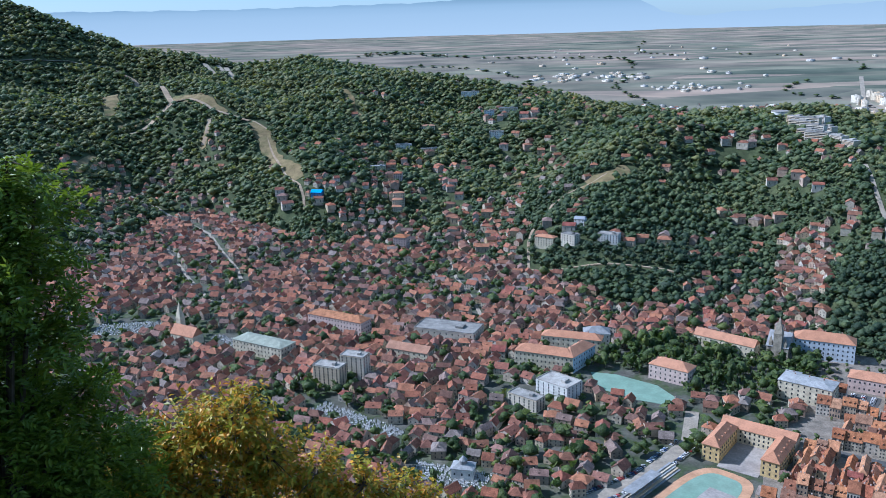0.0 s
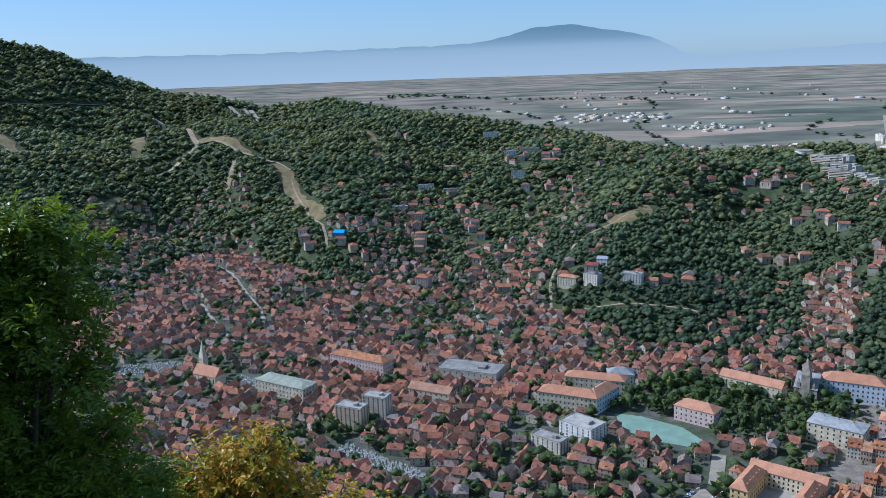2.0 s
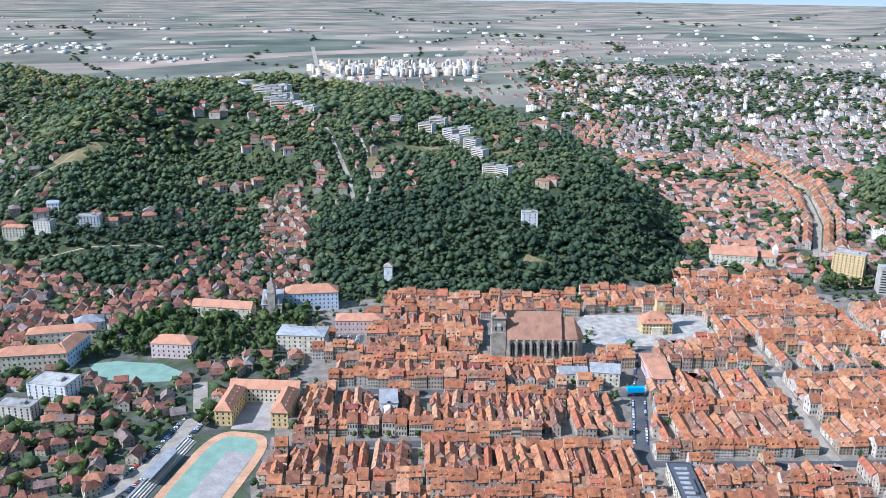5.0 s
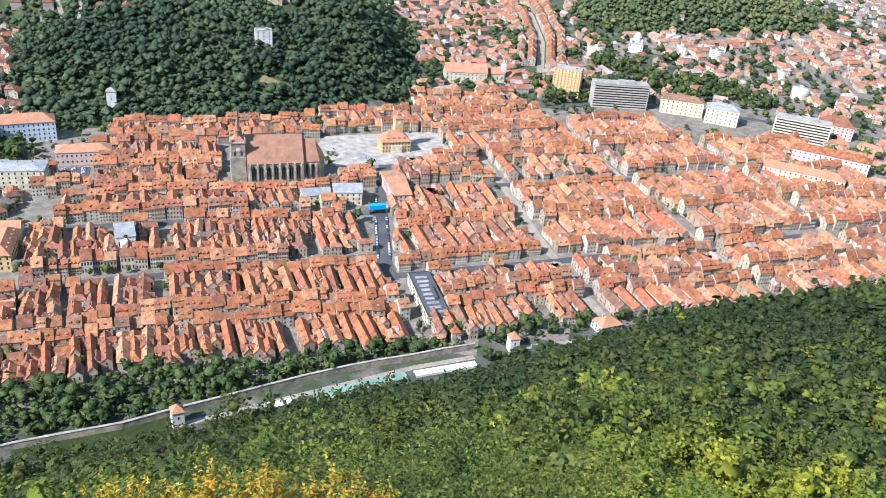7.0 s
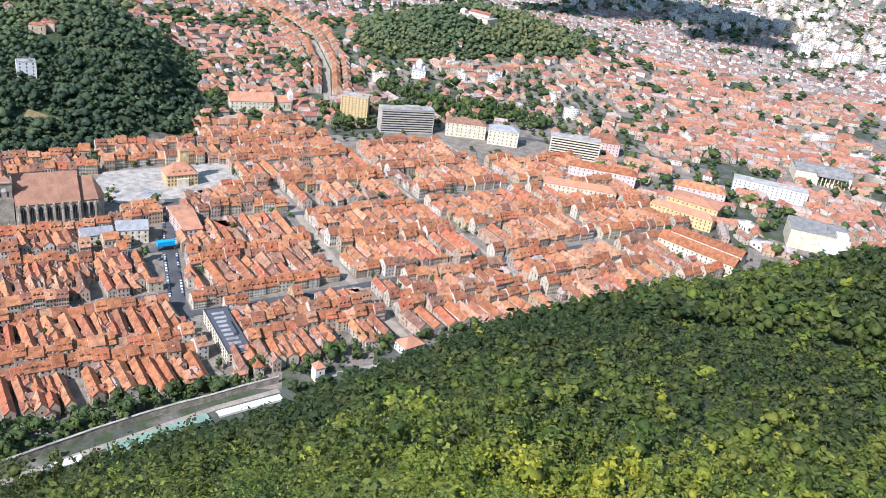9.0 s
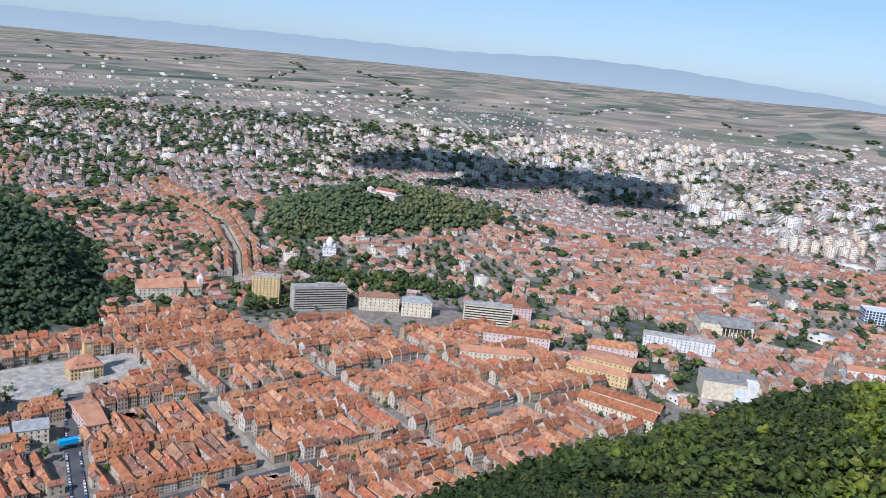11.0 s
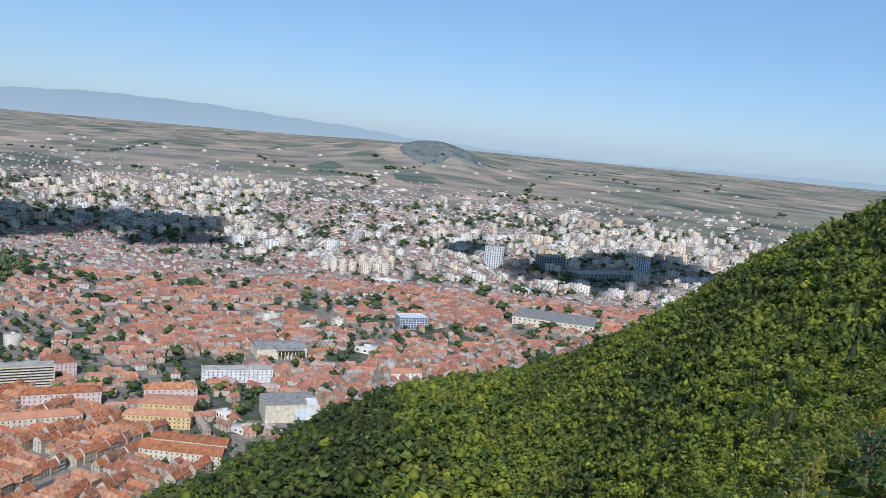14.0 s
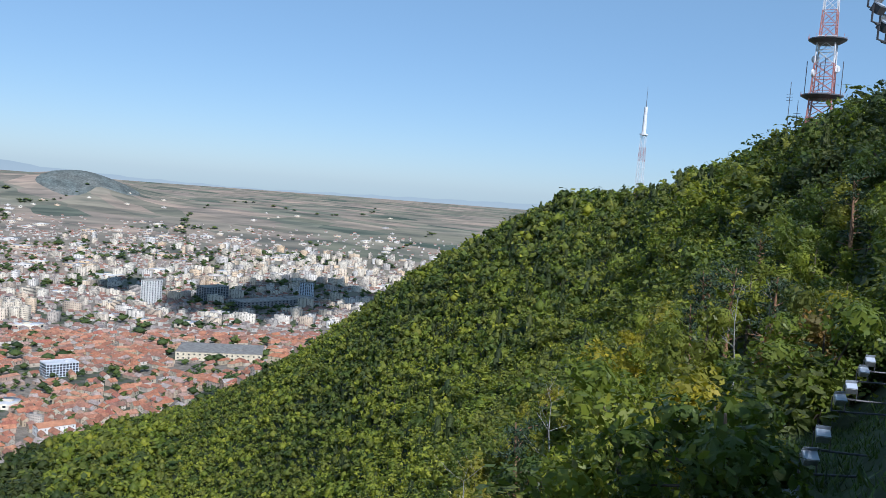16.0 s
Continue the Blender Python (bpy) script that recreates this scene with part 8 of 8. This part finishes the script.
# wild shrubs that fill the slope between them
shrub_kinds = []
for i, (m, lab) in enumerate(((LEAF_NEAR, "low green wild shrub on the slope"), (LEAF_NEAR, "dense grey-green wild shrub on the slope"), (LEAF_GOLD, "yellowing wild shrub on the slope"))):
    k = thing("wild_shrub", 0, 0, lab, "shrub", z=0)
    cr, wd = leafy(1500, 0.11, 9, 200 + i, 1.5, 2.0, 0.0)
    part("foliage", cr, m, k, tint=0.15 + 0.25 * i)
    part("stem", wd, BARK, k)
    shrub_kinds.append(k)
x, y = spread(-20, 70, -70, 40, 2.3, lambda a, b: (np.hypot(a, b) > 9.5) & (np.hypot(a, b) < 40) & (np.degrees(np.arctan2(-a, b)) < -112) & (np.degrees(np.arctan2(-a, b)) > -146))
for px, py in zip(x, y):
    d = math.hypot(px, py)
    set_out(shrub_kinds[int(rng.choice(3, p=(0.45, 0.43, 0.12)))], px, py, rng.uniform(0.75, 1.15) * (0.6 + d / 60), rng.uniform(0, 6.28))
for i, k in enumerate(shrub_kinds):
    px, py = polar(-120 - 6 * i, 48)
    k.matrix_basis = Matrix.Translation((px, py, ground(px, py) - 0.2))


# ---- foreground foliage at the lookout ----
def leaflet(s, base, v, up, a, b):
    """One small leaf, folded a little along its rib."""
    w = np.cross(v, up)
    w /= np.linalg.norm(w) + 1e-6
    s.add([base, base + v * a * 0.45 + w * b + up * 0.006, base + v * a - up * 0.01, base + v * a * 0.45 - w * b + up * 0.006], [(0, 1, 2), (0, 2, 3)])


def unit(v):
    return v / (np.linalg.norm(v) + 1e-9)


def shoots(count, lobes, seed, inner=0.45):
    """Twig tips spread over the lobes: base, way and length of each; most reach the outside, some stay within."""
    g = np.random.default_rng(seed)
    weight = np.array([l[3] ** 2 for l in lobes])
    out = []
    for _ in range(count):
        lx, ly, lz, lr = lobes[g.choice(len(lobes), p=weight / weight.sum())]
        d = unit(g.normal(size=3))
        p = np.array((lx, ly, lz)) + d * lr * (g.uniform(0.62, 0.95) if g.random() > inner else g.uniform(0.1, 0.65))
        out.append((p, unit(d * (1, 1, 0.5) + (0, 0, 0.75) + g.normal(size=3) * 0.35), g.uniform(0.16, 0.42)))
    return out


def ash_leaves(tips, seed):
    """Feathery leaves round each tip: pairs of leaflets along a stalk."""
    g = np.random.default_rng(seed)
    s = Shape()
    for p, way, long in tips:
        for k in range(9):
            at = p + way * long * (k + g.random()) / 9
            side = unit(np.cross(way, g.normal(size=3)))
            stalk = unit(side + way * g.uniform(0.2, 0.9) - (0, 0, 0.15))
            up = unit(np.cross(np.cross(stalk, (0, 0, 1)), stalk) + g.normal(size=3) * 0.15)
            across = np.cross(stalk, up)
            reach = g.uniform(0.13, 0.22)
            for i in range(5):
                f = (i + 0.7) / 5.0
                base = at + stalk * reach * f - np.array((0, 0, 0.05 * f * f))
                for sg in ((-1, 1) if i < 4 else (0,)):
                    v = unit(across * sg * 0.9 + stalk * (0.45 if sg else 1.0) + up * g.normal() * 0.2)
                    leaflet(s, base, v, up, 0.075 * g.uniform(0.75, 1.2), 0.017 * g.uniform(0.8, 1.25))
    return s


def round_leaves(tips, seed, size):
    """Simple leaves set along each tip."""
    g = np.random.default_rng(seed)
    s = Shape()
    for p, way, long in tips:
        for k in range(15):
            at = p + way * long * (k + g.random()) / 15
            v = unit(np.cross(way, g.normal(size=3)) + way * 0.5 - (0, 0, 0.3))
            up = unit(g.normal(size=3) * 0.5 + (0, 0, 1))
            leaflet(s, at, v, up, size * g.uniform(0.7, 1.25), size * 0.3 * g.uniform(0.8, 1.2))
    return s


def lookout_shrub(name, az, r, lobes, count, leaves, leaf_mat, label, seed, category):
    """A shrub turned to face the lookout; lobes give right, depth, height against the eye, and radius."""
    x, y = polar(az, r)
    g0 = ground(x, y)
    t = thing(name, x, y, label, category, az, z=g0)
    lobes = [(a, b, EYE_Z + c - g0, d) for a, b, c, d in lobes]
    tips = shoots(count, [(a, b, c - 0.1, d * 0.74) for a, b, c, d in lobes], seed)
    part("foliage", leaves(tips, seed + 1), leaf_mat, t, tint=0.2)
    st = Shape()
    foot, fork = np.array((0, 0, -0.6)), np.array((lobes[-1][0] * 0.3, 0, min(l[2] for l in lobes) * 0.8))
    st.tube(tuple(foot), tuple(fork), 0.09, 0.055, 7)
    for a, b, c, d in lobes:
        st.tube(tuple(fork), (a, b, c), 0.035, 0.012, 5)
    for p, way, long in tips[::3]:
        near = min(lobes, key=lambda l: (l[0] - p[0]) ** 2 + (l[1] - p[1]) ** 2 + (l[2] - p[2]) ** 2)
        st.tube(near[:3], tuple(p + way * long * 0.9), 0.008, 0.002, 4)
    part("stem", st, BARK, t)
    return t


ASH = [(0.1, 0, -0.98, 0.24), (-0.1, 0.1, -1.22, 0.3), (0.26, 0, -1.3, 0.2), (-0.55, 0.2, -1.3, 0.26), (-0.34, 0.2, -1.5, 0.42), (0.03, -0.1, -1.75, 0.42), (-0.34, 0.1, -2.2, 0.75), (0.16, 0, -2.4, 0.4), (-0.55, 0.3, -3.1, 1.1), (0.22, 0.1, -3.2, 0.52), (0.5, 0.3, -3.9, 0.55), (-0.3, 0, -4.1, 1.0), (-1.0, 0.4, -1.6, 0.75), (-1.4, 0.5, -2.9, 1.15)]
lookout_shrub("ash_tree", 28, 7.6, ASH, 950, ash_leaves, LEAF_ASH, "young ash tree with feathery green leaves, sunlit at its tips", 11, "tree")
HORNBEAM = [(0.1, 0, -3.92, 0.42), (-0.38, 0.1, -4.1, 0.44), (0.37, 0.1, -4.42, 0.44), (0.88, 0.2, -4.84, 0.4), (-0.88, 0.1, -4.45, 0.52), (1.42, 0.3, -5.12, 0.34), (-0.15, 0, -4.95, 0.78), (0.68, 0.2, -5.35, 0.6), (-0.9, 0, -5.4, 0.8), (1.9, 0.3, -5.5, 0.45), (1.3, 0.2, -5.7, 0.6)]
lookout_shrub("hornbeam_shrub", 16, 8.4, HORNBEAM, 1900, lambda a, b: round_leaves(a, b, 0.07), LEAF_YELLOW, "shrub with small yellow and brown autumn leaves at the lookout", 21, "shrub")
LOW = [(0, 0, -4.3, 0.5), (0.5, 0.1, -4.6, 0.5), (-0.5, 0.1, -4.5, 0.6), (0.1, 0, -5.2, 0.9), (-0.7, 0, -5.5, 0.9)]
lookout_shrub("green_shrub", 23.5, 8.8, LOW, 620, lambda a, b: round_leaves(a, b, 0.075), LEAF_DARK, "dense dark green shrub at the lookout", 31, "shrub")
for az, r, top, seed in ((-35, 10.5, -9.5, 27), (-46, 10.8, -10.0, 33), (-27, 10.2, -9.3, 35)):
    heap = [(0, 0, top - 1.0, 1.0), (0.9, 0, top - 1.2, 0.9), (-1.0, 0.1, top - 1.1, 0.95), (0.2, 0, top - 2.2, 1.5)]
    lookout_shrub("hornbeam_shrub", az, r, heap, 560, lambda a, b: round_leaves(a, b, 0.085), LEAF_YELLOW, "shrub with small yellow autumn leaves below the lookout", seed + 1, "shrub")
# unseen tree added beside them to keep the sun off all but their tops
px, py = polar(62, 12.5)
set_out(kinds_near[1], px, py, (346.2 - ground(px, py)) / 9.0, 0.8)
# unseen trees added behind the lookout to throw shade over the mown bank
for k in range(8):
    px, py = -5.4 - 1.2 * (k % 2), -3.5 - 2.1 * k
    set_out(kinds_near[k % 4], px, py, 0.95, 1.3 * k, (352.6 + 0.3 * k - ground(px, py)) / 9.0 / 0.95)


# ---- floodlights of the hillside sign ----
def floodlight(x, y, z, turn, up, size=0.21, casing=GALV):
    t = thing("floodlight", x, y, "box-shaped floodlight with a glass front on a long steel arm", "floodlight", turn, z=z, group="sign floodlights")
    body = Shape().prism([(-size / 2, -0.06), (size / 2, -0.06), (size * 0.4, 0.07), (-size * 0.4, 0.07)], -size * 0.36, size * 0.36)
    h = part("housing", body, casing, t)
    h.rotation_euler = (radians(up), 0, 0)
    part("glass", Shape().box(0, -0.07, size * 0.92, 0.02, -size * 0.33, size * 0.33), LAMP_GLASS, h, "pale glass with sky reflection in its colour")
    part("visor", Shape().box(0, -0.1, size, 0.09, size * 0.36, size * 0.38), GALV, h)
    part("bracket", Shape().box(-size / 2 - 0.015, 0.02, 0.012, 0.03, -0.2, 0.05).box(size / 2 + 0.015, 0.02, 0.012, 0.03, -0.2, 0.05).box(0, 0.02, size + 0.04, 0.03, -0.215, -0.2), METAL_DARK, t)
    part("arm", Shape().tube((0, 0.02, -0.22), (2.6, 0.3, -0.26), 0.018, n=8), METAL_DARK, t, "thin dark steel arm")
    return t


for az, r, turn, up in ((-148.0, 10.6, 10, -62), (-148.9, 12.5, 25, -50), (-149.5, 13.9, 12, -55), (-150.2, 16.9, 25, -50), (-150.75, 18.2, 15, -55), (-151.3, 20.4, 25, -50), (-151.6, 22.0, 15, -55)):
    px, py = polar(az, r)
    floodlight(px, py, 341.8, az + turn, up)
for az, el, r in ((-150.0, 12.2, 15.2), (-149.7, 13.0, 15.8), (-150.4, 11.2, 15.4)):
    px, py = polar(az, r)
    floodlight(px, py, EYE_Z + r * math.tan(radians(el)), az + 60, -55, 0.2, METAL_DARK)
for az, r in ((-158.5, 10.8), (-157.5, 14.5), (-156.8, 18.5), (-156.5, 22.5)):
    px, py = polar(az, r)
    t = thing("sign_post", px, py, "galvanised steel lattice post of the hillside sign", "post", az)
    for a in (-0.3, 0.3):
        part("upright", Shape().box(a, 0, 0.08, 0.08, -1, 9), GALV, t)
    for i in range(9):
        part("brace", Shape().tube((-0.3, 0, i), (0.3, 0, i + 1), 0.02, n=5), GALV, t)


# ---- radio masts on the ridge ----
def lattice(t, z0, z1, w0, w1, red_white, bay):
    """Four legs and crossed braces, in red and white lengths."""
    n = max(2, round((z1 - z0) / bay))
    for i in range(n):
        za, zb = z0 + (z1 - z0) * i / n, z0 + (z1 - z0) * (i + 1) / n
        wa, wb = w0 + (w1 - w0) * i / n, w0 + (w1 - w0) * (i + 1) / n
        m = METAL_RED if (i // red_white) % 3 == 0 else METAL_WHITE
        s = Shape()
        ca = [(-wa, -wa), (wa, -wa), (wa, wa), (-wa, wa)]
        cb = [(-wb, -wb), (wb, -wb), (wb, wb), (-wb, wb)]
        th = max(0.05, wa * 0.052)
        for k in range(4):
            j = (k + 1) % 4
            s.tube((*ca[k], za), (*cb[k], zb), th * 1.5, n=5)
            s.tube((*ca[k], za), (*cb[j], zb), th * 0.8, n=4)
            s.tube((*ca[j], za), (*cb[k], zb), th * 0.8, n=4)
            s.tube((*cb[k], zb), (*cb[j], zb), th * 0.8, n=4)
        part("lattice_bay", s, m, t)


px, py = polar(-137.0, 520)
t = thing("radio_mast", px, py, "slim red and white lattice radio mast on the wooded ridge", "mast", 20)
lattice(t, 0, 40, 2.0, 1.2, 2, 4)
part("upper_tube", Shape().ring(0, 0, 1.3, 40, 56, 1.0, 10), METAL_WHITE, t)
part("gallery", Shape().ring(0, 0, 2.4, 39.4, 40.2, n=12), METAL_WHITE, t)
part("spike", Shape().tube((0, 0, 56), (0, 0, 68), 0.22, 0.06), METAL_DARK, t)
px, py = polar(-147.4, 280)
t = thing("radio_tower", px, py, "tall red and white lattice broadcasting tower with round galleries", "mast", 25)
lattice(t, 0, 16, 3.6, 2.9, 4, 4)
lattice(t, 16, 32, 2.9, 2.4, 2, 4)
lattice(t, 32, 70, 2.2, 1.0, 2, 4)
for z, r in ((14.5, 6.0), (31.0, 5.4), (6, 5.0)):
    part("gallery", Shape().ring(0, 0, r * 0.7, z - 1.0, z, r, 16).ring(0, 0, r, z, z + 0.35, n=16), METAL_DARK, t)
    for i in range(12):
        a = 6.2832 * i / 12
        part("railing_post", Shape().tube((r * math.cos(a), r * math.sin(a), z), (r * math.cos(a), r * math.sin(a), z + 1.4), 0.06, n=4), METAL_RED, t)
for i, (x, y, z) in enumerate(((3.2, -2.5, 26), (-3.0, -2.6, 23), (2.6, 2.9, 21), (-3.4, -3.0, 9), (3.5, -3.2, 8))):
    d = part("dish_antenna", Shape().ring(0, 0, 1.0, -0.3, 0.3, 1.2, 14), METAL_WHITE, t, "white round dish antenna")
    d.matrix_basis = pose(x, y, z, 90, 0, 40 * i)
for i in range(4):
    part("whip_antenna", Shape().tube((5 * math.cos(i * 1.7), 5 * math.sin(i * 1.7), 14), (5 * math.cos(i * 1.7), 5 * math.sin(i * 1.7), 25), 0.12, n=5), METAL_DARK, t)
for az, r, h in ((-145.6, 300, 19), (-146.1, 290, 11)):
    px, py = polar(az, r)
    t = thing("antenna_pole", px, py, "thin antenna pole on the ridge", "mast")
    part("pole", Shape().tube((0, 0, 0), (0, 0, h + 6), 0.16, 0.08), METAL_DARK, t)
    for i in range(3):
        part("crossbar", Shape().tube((-1.2, 0, h + i), (1.2, 0, h + i), 0.06), METAL_DARK, t)


# ---- rough grass on the mown bank ----
def tuft_kit(seed):
    g = np.random.default_rng(seed)
    k = Kit()
    for _ in range(12):
        a, l, x0, y0 = g.uniform(0, 6.28), g.uniform(0.5, 1.0), g.normal() * 0.35, g.normal() * 0.35
        c, s_ = math.cos(a), math.sin(a)
        k.face([(lin(x0 - 0.05 * s_), lin(y0 + 0.05 * c), one(-0.03)), (lin(x0 + 0.05 * s_), lin(y0 - 0.05 * c), one(-0.03)), (lin(x0 + 0.4 * c), lin(y0 + 0.4 * s_), lin(0, 0, l))], 0)
    return k.done()


bank = Mass()
x, y = spread(-12, 22, -32, -4, 0.42, lambda a, b: (np.hypot(a, b) > 6) & (np.hypot(a, b) < 31) & (np.degrees(np.arctan2(-a, b)) < -145) & (np.degrees(np.arctan2(-a, b)) > -166))
plant(bank, [tuft_kit(i) for i in range(3)], x, y, 0.3, 0.16, rng.random(len(x)) * 0.5, 0.0)
bank.object("bank_grass", [LEAF_PARK], "rough dark green grass on the mown bank", "grass")
